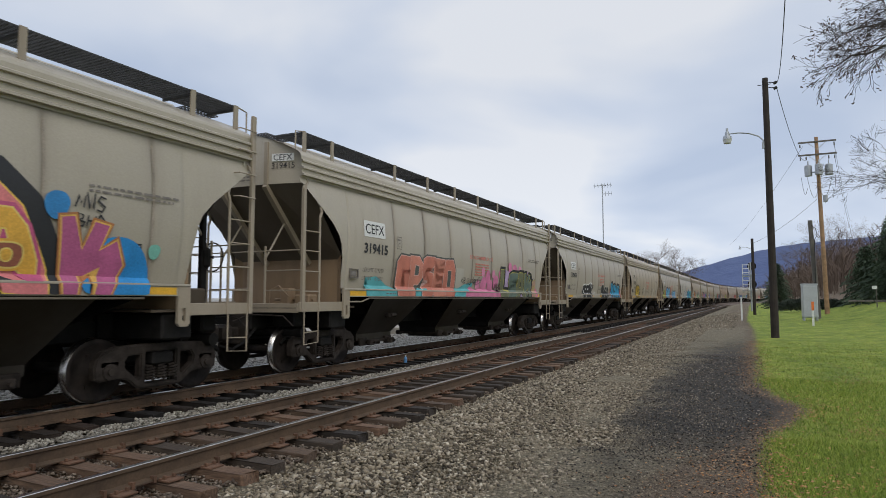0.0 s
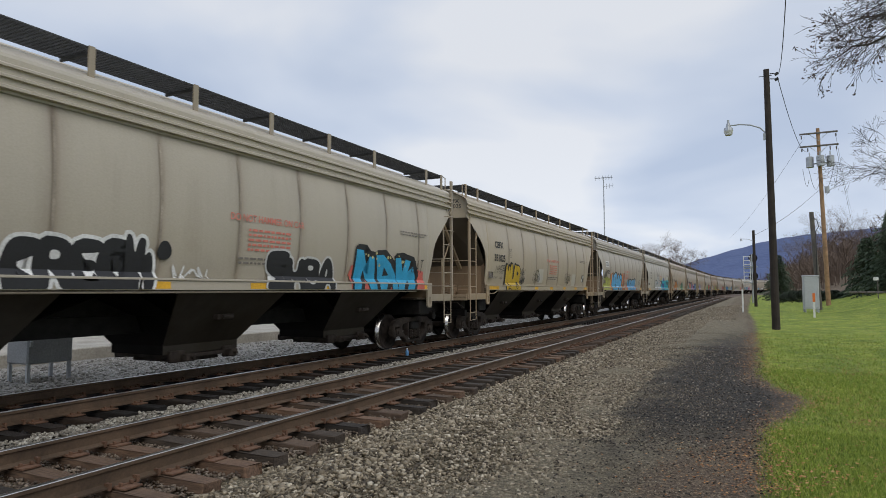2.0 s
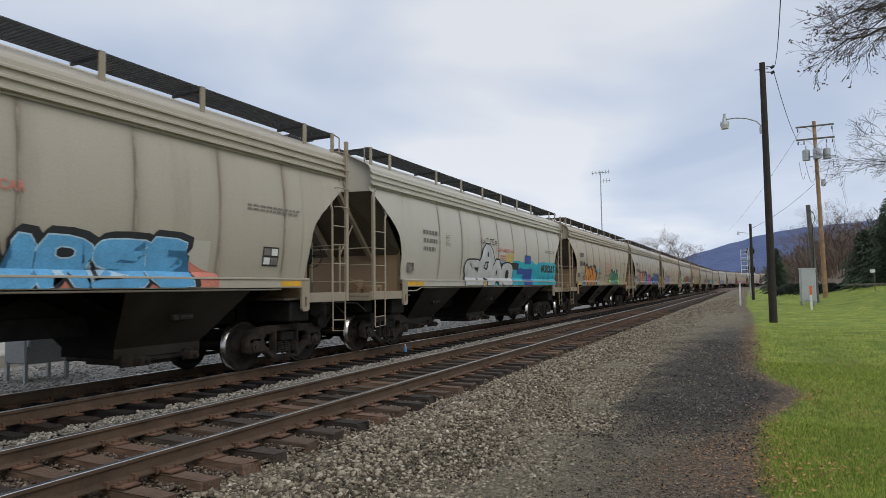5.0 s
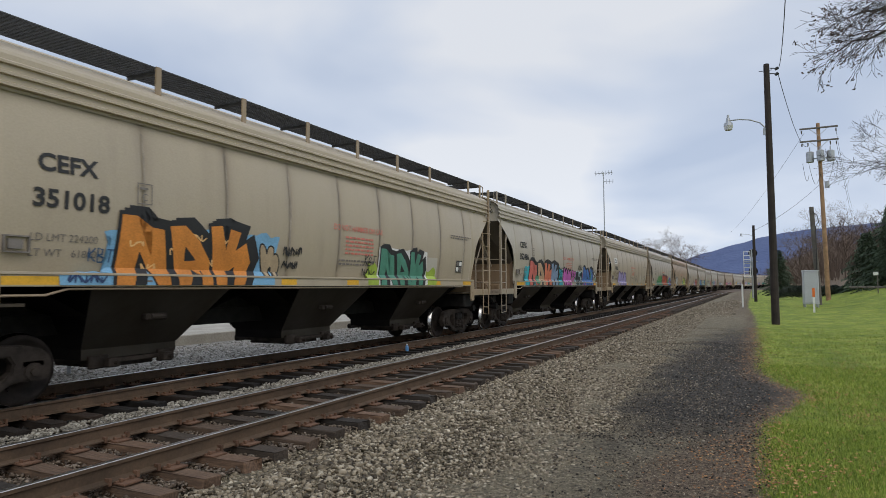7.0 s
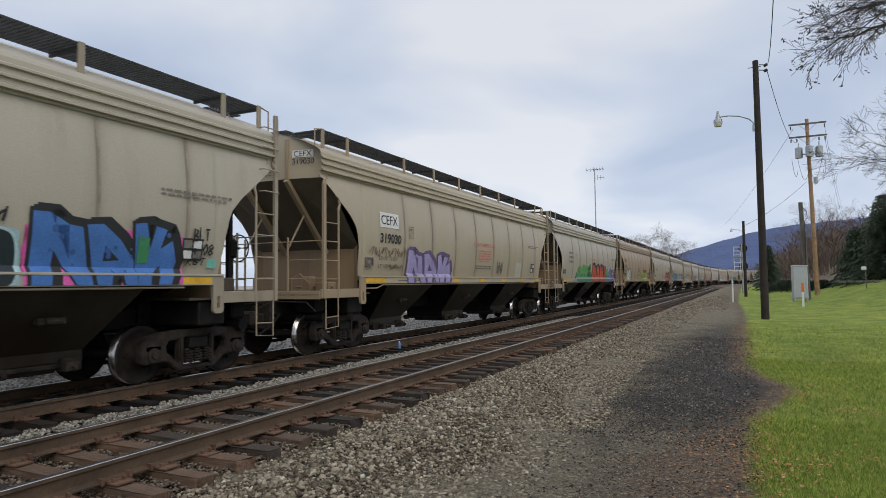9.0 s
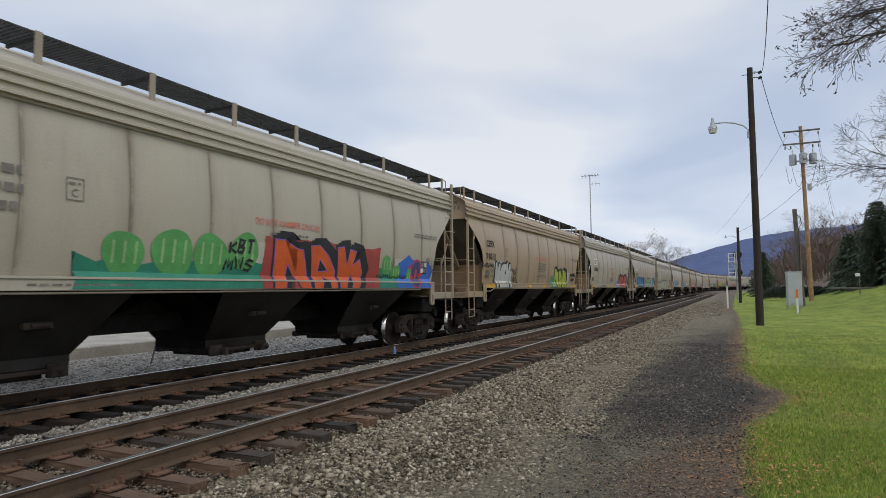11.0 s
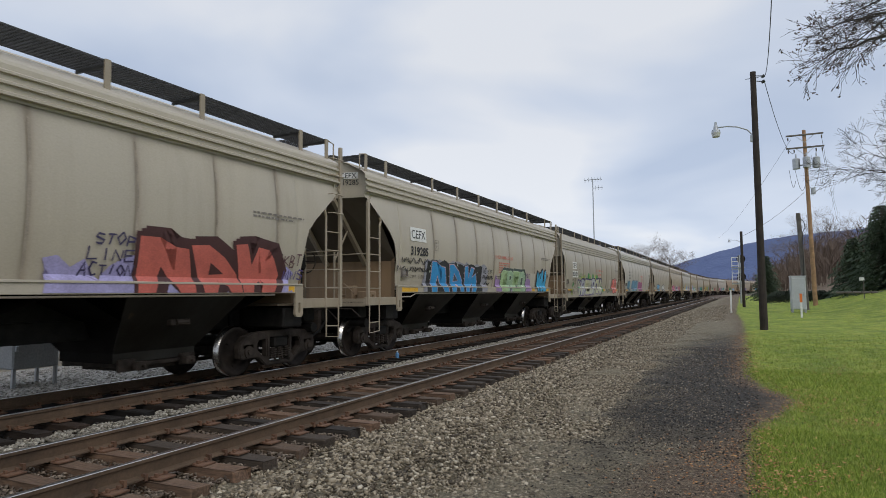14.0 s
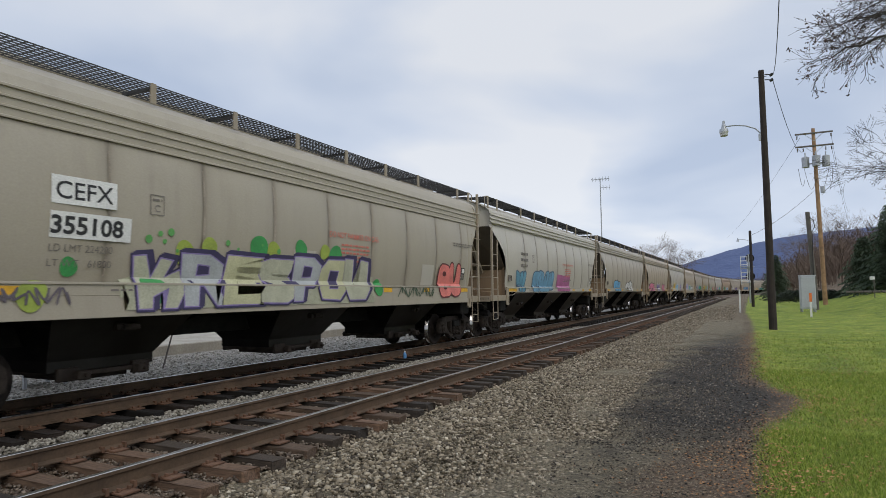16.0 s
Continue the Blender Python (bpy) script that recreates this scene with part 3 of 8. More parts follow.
def build_car(car, low_boards=False, plain_sill=False):
    ob = new("hopper_car")
    he, hs = car.he, car.hs
    for sign in (1, -1):
        stain(smooth(part("side_sheet", side_sheet(car, sign), PAINT_GREY, ob)), car)
        for y in seam_lines(car):
            part("weld_seam", seam_strip(car, y, sign), SEAM, ob)
    bm, outline = roof_and_bands(car)
    part("roof", bm, PAINT_GREY, ob)
    for sign in (-1, 1):
        part("end_panel", end_panel(car, sign, outline), PAINT_GREY, ob)
        part("slope_sheet", slope_sheet(car, sign), DARK_END, ob, "sloping end sheet painted dark for the overhang's shade")
        part("bulkhead", bulkhead(car, sign), END_DIRT, ob, "rust-brown end wall")
        # ribs down the slope sheet and up the folds of the end panel
        ye, yi = sign * (he - 0.02), sign * (hs + 0.13)
        low = 3.98 if car.top > 4 else 3.42
        for x in (-FOLD, FOLD):
            bm = bmesh.new()
            box(bm, x - 0.05, x + 0.05, ye - 0.028, ye + 0.028, low - 0.03, 4.88, 0.008)
            up, down = Vector((x, ye, low)), Vector((x, yi, 2.40))
            out = Vector((0, sign * 0.07, -0.07))
            w = Vector((0.055, 0, 0))
            quad = [up - w, up + w, down + w, down - w]
            lo = [bm.verts.new(q) for q in quad]
            hi = [bm.verts.new(q + out) for q in quad]
            bm.faces.new(lo), bm.faces.new(hi)
            for k in range(4):
                bm.faces.new((lo[k], lo[(k + 1) % 4], hi[(k + 1) % 4], hi[k]))
            bmesh.ops.recalc_face_normals(bm, faces=bm.faces)
            part("end_rib", bm, TRIM, ob)
        # small builder's print on the end
        bm = bmesh.new()
        for r in range(3):
            for k in range(5):
                x0 = -0.30 + 0.13 * k
                yq = sign * (he + 0.003)
                bm.faces.new([bm.verts.new(q) for q in ((x0, yq, low + 0.10 + 0.07 * r), (x0 + 0.10, yq, low + 0.10 + 0.07 * r), (x0 + 0.10, yq, low + 0.13 + 0.07 * r), (x0, yq, low + 0.13 + 0.07 * r))])
        part("small_print", bm, PALE_INK, ob)
        # platform at the car's end, with its sill
        bm = bmesh.new()
        a, b = sorted((sign * (hs - 0.4), sign * he))
        box(bm, -1.50, 1.50, a, b, 1.36, 1.40)
        part("end_platform", bm, DIRTY, ob)
        bm = bmesh.new()
        box(bm, -0.30, 0.30, a, b, 0.92, 1.34, 0.02)
        part("draft_sill", bm, BLACK, ob)
        # brake rigging slung beneath the platform
        bm = bmesh.new()
        ym = sign * (he - 0.55)
        box(bm, -1.30, -0.34, ym - 0.30, ym + 0.30, 1.00, 1.33, 0.03)
        rod(bm, (-1.2, ym, 0.86), (1.25, ym, 0.86), 0.11, 12)
        box(bm, 0.55, 1.15, ym - 0.18, ym + 0.18, 0.98, 1.33, 0.04)
        rod(bm, (-1.0, ym + 0.2, 0.70), (1.0, ym - 0.1, 0.74), 0.035, 8)
        rod(bm, (0.85, ym - 0.25, 0.62), (0.85, ym + 0.25, 1.0), 0.03, 8)
        part("brake_rigging", bm, BLACK, ob, "greasy black brake rigging")
        bm = bmesh.new()
        for s in (-1, 1):
            a, b = sorted((sign * (hs + 0.10), sign * he))
            box(bm, s * 1.56 - 0.035, s * 1.56 + 0.035, a, b, 1.30, 1.50, 0.008)
        a, b = sorted((sign * (he - 0.06), sign * he))
        box(bm, -1.52, 1.52, a, b, 1.28, 1.47, 0.01)
        part("end_sill", bm, TRIM, ob)
        # jacking pads at the sill's ends, with the slot for the hook
        for s in (-1, 1):
            bm = bmesh.new()
            y0, y1 = sorted((sign * (hs - 0.02), sign * (hs + 0.22)))
            m = (y0 + y1) / 2
            ring_out = [(y0, 1.80), (y1, 1.80), (y1, 1.18), (y1 - 0.05, 1.13), (y0 + 0.05, 1.13), (y0, 1.18)]
            ring_in = [(m - 0.035, 1.42), (m + 0.035, 1.42), (m + 0.035, 1.24), (m + 0.02, 1.21), (m - 0.02, 1.21), (m - 0.035, 1.24)]
            for x in (s * 1.59, s * 1.64):
                o = [bm.verts.new((x, *q)) for q in ring_out]
                i = [bm.verts.new((x, *q)) for q in ring_in]
                for k in range(6):
                    bm.faces.new((o[k], o[(k + 1) % 6], i[(k + 1) % 6], i[k]))
            vs = list(bm.verts)
            for off in (0, 6):
                for k in range(6):
                    p, q = vs[off + k], vs[off + (k + 1) % 6]
                    p2, q2 = vs[12 + off + k], vs[12 + off + (k + 1) % 6]
                    bm.faces.new((p, q, q2, p2))
            bmesh.ops.recalc_face_normals(bm, faces=bm.faces)
            part("jacking_pad", bm, TRIM, ob, "cream jacking pad with an oval slot")
        # corner posts and ladders
        for s in (-1, 1):
            tall = (sign > 0) == (s > 0)  # the tall ladder stands at one corner of each end
            bm = bmesh.new()
            yp = sign * (he - 0.06)
            y2 = sign * (he - 0.60)
            top = 4.92 if tall else 3.82 if car.top > 4 else 4.55
            box(bm, s * XS - 0.035, s * XS + 0.035, yp - 0.045, yp + 0.045, 1.30, top, 0.008)
            part("corner_post", bm, TRIM, ob)
            bm = bmesh.new()
            rod(bm, (s * XS, y2, 1.30), (s * XS, y2, 3.30), 0.025, 8)
            pipe(bm, [(s * XS, y2, 3.28), (s * XS, y2 - sign * 0.05, 3.40), (s * (XS - 0.01), y2 - sign * 0.02, 3.52)], 0.03, 8)
            part("ladder_post", bm, TRIM, ob)
            for z in (1.72, 2.13, 2.55, 2.96):
                bm = bmesh.new()
                rod(bm, (s * XS, yp, z), (s * XS, y2, z), 0.013, 6)
                part("ladder_rung", bm, TRIM, ob)
            if tall:
                for z in (3.38, 3.80, 4.22, 4.60):
                    bm = bmesh.new()
                    pipe(bm, [(s * (XS + 0.02), yp, z), (s * (XS + 0.10), yp - sign * 0.02, z), (s * (XS + 0.10), yp - sign * 0.42, z), (s * (XS - 0.02), yp - sign * 0.44, z)][:4], 0.012, 6)
                    part("grab_iron", bm, TRIM, ob)
            # stirrup step under the platform
            bm = bmesh.new()
            a, b = yp - sign * 0.06, yp - sign * 0.52
            pipe(bm, [(s * XS, a, 1.34), (s * XS, a, 0.64), (s * XS, b, 0.67), (s * XS, b, 1.34)], 0.016, 6)
            rod(bm, (s * XS, a, 0.88), (s * XS, b, 0.90), 0.013, 6)
            part("stirrup_step", bm, TRIM, ob)
            # a gusset from the post's head to the side sheet
            bm = bmesh.new()
            prism(bm, [(yp - 0.05, 3.66), (yp + 0.05, 3.66), (yp - sign * 0.02 + 0.06, 3.93), (yp - sign * 0.02 - 0.12 * sign, 3.99), (yp - 0.05, 3.86)], "x", s * XS - 0.012, s * XS + 0.012)
            part("gusset", bm, TRIM, ob)
        # handrail across the end and its brace
        bm = bmesh.new()
        yp = sign * (he - 0.05)
        for x in (-0.62, 0.62):
            post = bmesh.new()
            rod(post, (x, yp, 1.45), (x, yp, 2.66), 0.025, 6)
            part("rail_post", post, TRIM, ob)
            post = bmesh.new()
            rod(post, (x, yp, 2.40), (x, sign * (he - 0.62), 3.20 if car.top > 4 else 2.95), 0.022, 6)
            part("end_brace", post, TRIM, ob)
        rod(bm, (-XS, yp, 2.56), (XS, yp, 2.56), 0.014, 6)
        for x0, x1 in ((-XS, -0.62), (0.62, XS)):
            for z in (1.74, 2.15):
                rod(bm, (x0, yp, z), (x1, yp, z), 0.012, 6)
        part("end_handrail", bm, TRIM, ob)
        # coupler
        bm = bmesh.new()
        box(bm, -0.28, 0.28, *sorted((sign * he, sign * (he + 0.12))), 0.62, 1.26, 0.02)
        box(bm, -0.10, 0.10, *sorted((sign * (he + 0.1), sign * (he + 0.42))), 0.78, 0.98, 0.03)
        box(bm, -0.20, 0.22, *sorted((sign * (he + 0.38), sign * (he + 0.64))), 0.70, 1.04, 0.06)
        part("coupler", bm, STEEL, ob)
        bm = bmesh.new()
        pipe(bm, [(0.35, sign * (he - 0.1), 0.95), (0.36, sign * (he + 0.2), 0.7), (0.3, sign * (he + 0.5), 0.55), (0.1, sign * (he + 0.64), 0.62)], 0.03, 6)
        part("brake_hose", bm, BLACK, ob)
        build_truck(ob, sign * (hs + 0.15))
        bm = bmesh.new()
        box(bm, -1.45, 1.45, *sorted((sign * (hs - 0.15), sign * (hs + 0.45))), 0.92, 1.34, 0.03)
        part("body_bolster", bm, BLACK, ob)
        bm = bmesh.new()
        pipe(bm, [(1.45, sign * (he + 0.04), 1.02), (1.2, sign * (he + 0.05), 1.22), (0.3, sign * (he + 0.06), 1.24), (0.1, sign * (he + 0.3), 1.1)], 0.016, 6)
        part("uncoupling_lever", bm, STEEL, ob)
    # hand brake at the far end
    bm = bmesh.new()
    for k in range(24):
        a, b = 2 * math.pi * k / 24, 2 * math.pi * (k + 1) / 24
        rod(bm, (0.62 + 0.27 * math.cos(a), he - 0.02, 2.35 + 0.27 * math.sin(a)), (0.62 + 0.27 * math.cos(b), he - 0.02, 2.35 + 0.27 * math.sin(b)), 0.014, 5)
    for k in range(3):
        a = 2 * math.pi * k / 3
        rod(bm, (0.62, he - 0.04, 2.35), (0.62 + 0.27 * math.cos(a), he - 0.02, 2.35 + 0.27 * math.sin(a)), 0.012, 5)
    rod(bm, (0.62, he - 0.25, 2.35), (0.62, he, 2.35), 0.03, 8)
    part("brake_wheel", bm, STEEL, ob)
    bm = bmesh.new()
    box(bm, 0.51, 0.73, he - 0.28, he - 0.12, 2.14, 2.52, 0.05)
    rod(bm, (0.62, he - 0.2, 1.40), (0.62, he - 0.2, 2.15), 0.035, 8)
    part("brake_housing", bm, BLACK, ob)
    bm = bmesh.new()
    box(bm, 0.55, 0.66, he - 0.31, he - 0.20, 1.40, 3.62, 0.015)
    part("brake_shaft_post", bm, BLACK, ob, "tall black post at the car's end")
    bm = bmesh.new()
    rod(bm, (-0.9, he - 0.75, 1.72), (0.5, he - 0.75, 1.72), 0.19, 14)
    box(bm, 0.7, 1.1, he - 1.0, he - 0.6, 1.42, 1.75, 0.03)
    part("air_reservoir", bm, DIRTY, ob)
    bm = bmesh.new()
    box(bm, 0.9, 1.3, -he + 0.65, -he + 0.95, 1.40, 1.66, 0.03)
    box(bm, 0.55, 0.8, -he + 0.6, -he + 0.85, 1.40, 1.80, 0.03)
    rod(bm, (0.3, -he + 0.75, 1.55), (1.35, -he + 0.75, 1.55), 0.03, 8)
    pipe(bm, [(0.35, -he + 0.5, 1.42), (0.40, -he + 0.45, 1.75), (0.6, -he + 0.5, 1.85), (0.9, -he + 0.5, 1.6)], 0.018, 6)
    part("brake_valve", bm, END_DIRT, ob, "rust-brown brake valve with pipes")
    # side sills
    for s in (-1, 1):
        bm = bmesh.new()
        a, b = (s * 1.545, s * 1.63) if s > 0 else (-1.63, -1.545)
        box(bm, a, b, -hs, hs, 1.61, 1.775, 0.006)
        lip = (1.63, 1.655) if s > 0 else (-1.655, -1.63)
        box(bm, *lip, -hs - 0.2, hs + 0.2, 1.765, 1.80, 0.004)
        part("side_sill", bm, PAINT_GREY, ob)
        tape = [(-hs + 0.03, -hs + 0.95), (-hs + 5.1, -hs + 5.55), (-hs + 7.3, -hs + 7.75), (-hs + 9.5, -hs + 9.9), (-hs + 11.6, -hs + 12.0), (hs - 0.65, hs - 0.05)]
        for y0, y1 in tape:
            bm = bmesh.new()
            a, b = (1.630, 1.634) if s > 0 else (-1.634, -1.630)
            box(bm, a, b, y0, y1, 1.635, 1.745)
            part("reflector", bm, YELLOW, ob, "yellow reflective tape")
        bm = bmesh.new()
        a, b = (s * 1.64, s * 1.615) if s < 0 else (1.615, 1.64)
        pts = [(s * 1.58, -hs - 0.0, 1.50), (s * 1.58, -hs + 0.6, 1.50), (s * 1.58, -hs + 0.9, 1.58), (s * 1.58, hs - 0.6, 1.58)]
        pipe(bm, pts, 0.018, 6)
        part("brake_pipe", bm, TRIM, ob)
        bm = bmesh.new()
        yb = -hs + 0.04
        x0, x1 = sorted((s * 1.60, s * 1.645))
        box(bm, x0, x1, yb, yb + 0.32, 2.03, 2.05)
        box(bm, x0, x1, yb, yb + 0.32, 2.23, 2.25)
        box(bm, x0, x1, yb, yb + 0.02, 2.05, 2.23)
        box(bm, x0, x1, yb + 0.30, yb + 0.32, 2.05, 2.23)
        box(bm, x0, x1 - 0.02, yb + 0.06, yb + 0.24, 2.08, 2.20)
        part("routing_board", bm, PALE_INK, ob)
    if low_boards:
        for s in (-1, 1):
            bm = bmesh.new()
            box(bm, *sorted((s * 1.56, s * 1.625)), -hs - 0.1, hs + 0.1, 1.30, 1.62, 0.006)
            part("side_sill", bm, PAINT_GREY, ob)
    # hoppers, centre sill and running gear below
    third = (2 * hs - 0.7) / 3
    for k in (-1, 0, 1):
        build_hopper(k * third, ob, third * 0.29, third / 2)
    bm = bmesh.new()
    box(bm, -0.22, 0.22, -he, he, 0.88, 1.20, 0.01)
    box(bm, -0.16, 0.16, -hs + 0.4, hs - 0.4, 1.19, 1.64, 0.01)
    part("centre_sill", bm, BLACK, ob)
    # roof hatches and walkways
    bm = bmesh.new()
    box(bm, -0.30, 0.30, -he + 0.7, he - 0.7, 5.02, 5.14, 0.03)
    part("trough_hatch", bm, PAINT_GREY, ob)
    zb = 5.055 if not low_boards else 4.93
    for s in (-1, 1):
        x0, x1 = sorted((s * 0.62, s * 1.38))
        part("running_board", build_running_board(car, -he + 0.25, he - 0.25, x0, x1, zb), GRATE, ob, "black steel grating walkway")["kind"] = "stuff"
        count = 10
        for i in range(count):
            y = -he + 0.3 + (2 * he - 0.6) * i / (count - 1)
            if i == 1:
                y -= 0.9
            if i == count - 2:
                y += 0.9
            bm = bmesh.new()
            a, b = sorted((s * 1.37, s * 1.40))
            box(bm, a, b, y - 0.05, y + 0.05, 4.64, zb + 0.035)
            part("walkway_post", bm, TRIM, ob)
            bm = bmesh.new()
            a, b = sorted((s * 0.62, s * 1.37))
            box(bm, a, b, y + 0.02, y + 0.06, zb - 0.05, zb)
            part("walkway_bearer", bm, GRATE, ob)
    for sign in (-1, 1):
        a, b = sorted((sign * (he + 0.02), sign * (he - 0.75)))
        part("crossover_board", build_running_board(car, a, b, -0.62, 0.62, zb), GRATE, ob)["kind"] = "stuff"
        for s in (-1, 1):
            bm = bmesh.new()
            pipe(bm, [(s * 1.38, sign * (he - 0.25), zb + 0.02), (s * 1.38, sign * (he - 0.02), zb - 0.02), (s * 1.38, sign * (he - 0.02), 4.66)], 0.016, 6)
            part("grab_rail", bm, TRIM, ob)
    return ob


# ---- ground, tracks ----
def ground_height(x, y):
    """Level beside the track, rising gently away from the camera, and up the slope behind the lawn."""
    base = -0.22
    if -12.2 < x < -3.9:
        base -= 0.125 * min(1, (x + 12.2) / 0.5, (-3.9 - x) / 0.6)
    if x > -4.6:
        k = min(1.0, (x + 4.6) / 3.0)
        base += 0.008 * max(0, min(y, 60)) * k
    if x > 4.5:
        base += min(3.5, 0.24 * (x - 4.5)) * min(1, max(0, (y - 22) / 30))
    if y > 75 and x > 5:
        base += 0.035 * min(60, y - 75) * min(1, (x - 5) / 20)
    return base


def lawn_edge(y):
    """x at which the lawn begins, beside the dirt track."""
    return 0.10 + 0.62 * math.exp(-((y - 11.2) / 1.6) ** 2) - 0.4 * min(1, max(0, (y - 34) / 12))


def dirt_edge(y):
    table = [(0, -1.5), (6.4, -1.7), (12.5, -1.95), (20, -1.45), (31, -0.75), (36, 0.2), (9000, 0.2)]
    for (a, xa), (b, xb) in zip(table, table[1:]):
        if y <= b:
            return xa + (xb - xa) * max(0, y - a) / (b - a)


def soft_step(v, width):
    k = min(1.0, max(0.0, v / width + 0.5))
    return k * k * (3 - 2 * k)


def ground_cover(x, y):
    """How much lawn, black dirt, brown litter and far yard there is at a place; dirt also holds the train's shade."""
    n = noise.noise(Vector((x * 1.7, y * 1.7, 1))) + 0.5 * noise.noise(Vector((x * 4.5, y * 4.5, 3)))
    lawn = soft_step(x - lawn_edge(y) + 0.12 * n, 0.20)
    dirt = soft_step(x - dirt_edge(y) - 0.1 + 0.5 * n, 0.95) * (0.30 + 0.70 * soft_step(y - 8.0 + 1.2 * n, 2.6)) * (1 - 0.92 * soft_step(y - 24, 12))
    brown = max(soft_step(7.4 - y + 0.9 * n, 1.2) * soft_step(x + 0.95 + 0.35 * n, 0.5), soft_step(x - lawn_edge(y) + 0.30 + 0.2 * n, 0.3), 0.7 * soft_step(y - 36, 8) * soft_step(x + 2.4, 1.5))
    lawn *= 1 - soft_step(y - 70, 6) * soft_step(x - 6, 3)
    yard = soft_step(-11.9 - x + 0.15 * n, 0.4)
    # band under the train, darkened like dirt to paint in its shade
    train_shade = soft_step(-8.55 - x, 0.3) * soft_step(x + 11.9, 0.3)
    return lawn, max(dirt, train_shade), brown, yard


def ground_material():
    m, tree, shader = material("ground_cover", 0.95)
    link = tree.links.new

    def cover(name):
        n = tree.nodes.new("ShaderNodeAttribute")
        n.attribute_name = name
        return n.outputs["Fac"]

    speck = noise_at(tree, 24, 6, 0.75, world_space=True)
    fine = noise_at(tree, 90, 3, 0.7, world_space=True)
    big = noise_at(tree, 0.9, 5, 0.6, world_space=True)
    mid = noise_at(tree, 5.5, 6, 0.7, world_space=True)
    gravel = ramp(tree, [(0.32, (0.066, 0.053, 0.032)), (0.5, (0.178, 0.148, 0.094)), (0.68, (0.35, 0.30, 0.205))], speck)
    dirt = ramp(tree, [(0.3, (0.010, 0.009, 0.008)), (0.5, (0.030, 0.026, 0.021)), (0.62, (0.085, 0.072, 0.056)), (0.74, (0.21, 0.185, 0.15))], speck)
    brown = ramp(tree, [(0.3, (0.030, 0.020, 0.013)), (0.5, (0.115, 0.080, 0.050)), (0.66, (0.31, 0.235, 0.15))], speck)
    grass = ramp(tree, [(0.3, (0.13, 0.195, 0.020)), (0.5, (0.245, 0.315, 0.034)), (0.72, (0.38, 0.40, 0.060))], big)
    grass2 = mixed(tree, 0.9, grass.outputs[0], ramp(tree, [(0.3, grey(0.42)), (0.7, grey(1.3))], mid).outputs[0], "MULTIPLY")
    grass2 = mixed(tree, ramp(tree, [(0.60, grey(0)), (0.74, grey(0.55))], noise_at(tree, 1.9, 7, 0.72, world_space=True)).outputs[0], grass2, (0.20, 0.135, 0.06))
    far = ramp(tree, [(0.3, (0.22, 0.205, 0.18)), (0.7, (0.42, 0.395, 0.35))], speck)
    col = mixed(tree, cover("dirt"), gravel.outputs[0], dirt.outputs[0])
    col = mixed(tree, 1.0, col, ramp(tree, [(0.30, grey(0.55)), (0.5, grey(1.0)), (0.72, grey(1.5))], mid).outputs[0], "MULTIPLY")
    col = mixed(tree, ramp(tree, [(0.62, grey(0)), (0.70, grey(0.35))], noise_at(tree, 2.2, 6, 0.7, world_space=True)).outputs[0], col, (0.13, 0.10, 0.075))
    col = mixed(tree, cover("brown"), col, brown.outputs[0])
    col = mixed(tree, cover("lawn"), col, grass2)
    col = mixed(tree, cover("yard"), col, far.outputs[0])
    col = mixed(tree, 1.0, col, ramp(tree, [(0.34, grey(0.5)), (0.66, grey(1.5))], fine).outputs[0], "MULTIPLY")
    link(col, shader.inputs["Base Color"])
    bump(tree, shader, speck, 0.9, 0.06)
    return m


def steps(lo, hi, size):
    n = max(1, round((hi - lo) / size))
    return [lo + (hi - lo) * i / n for i in range(n)]


def build_ground():
    xs = [-4000, -1500, -600, -250, -120, -60, -35, -20] + steps(-14, -11, 0.25) + steps(-11, -4, 0.25) + steps(-4, 3, 0.14) + steps(3, 26, 1.0) + [26, 32, 40, 55, 80, 120, 200, 400, 1000, 4000]
    ys = [-3000, -800, -200, -60, -20, -8] + steps(-4, 3, 1.0) + steps(3, 30, 0.17) + steps(30, 70, 0.8) + [70, 76, 84, 94, 106, 120, 140, 170, 220, 300, 500, 1000, 2500, 5000]
    covers, bm, grid = [], bmesh.new(), []
    for x in xs:
        col = []
        for y in ys:
            z = ground_height(x, y) if abs(x) < 300 and abs(y) < 400 else -0.22
            if -12 < x < 14 and -2 < y < 60:
                z += 0.03 * (noise.noise(Vector((x * 0.9, y * 0.9, 0))) + 0.5 * noise.noise(Vector((x * 2.1, y * 2.1, 4))))
            col.append(bm.verts.new((x, y, z)))
            covers.append(ground_cover(x, y))
        grid.append(col)
    for a, b in zip(grid, grid[1:]):
        for k in range(len(ys) - 1):
            bm.faces.new((a[k], b[k], b[k + 1], a[k + 1]))
    ob = smooth(part("ground", bm, ground_material()))
    for i, name in enumerate(("lawn", "dirt", "brown", "yard")):
        ob.data.attributes.new(name, "FLOAT", "POINT").data.foreach_set("value", [c[i] for c in covers])
    return tagged(ob, "gravel, black dirt track and green lawn beside the railway", "ground", kind="structure")


build_ground()


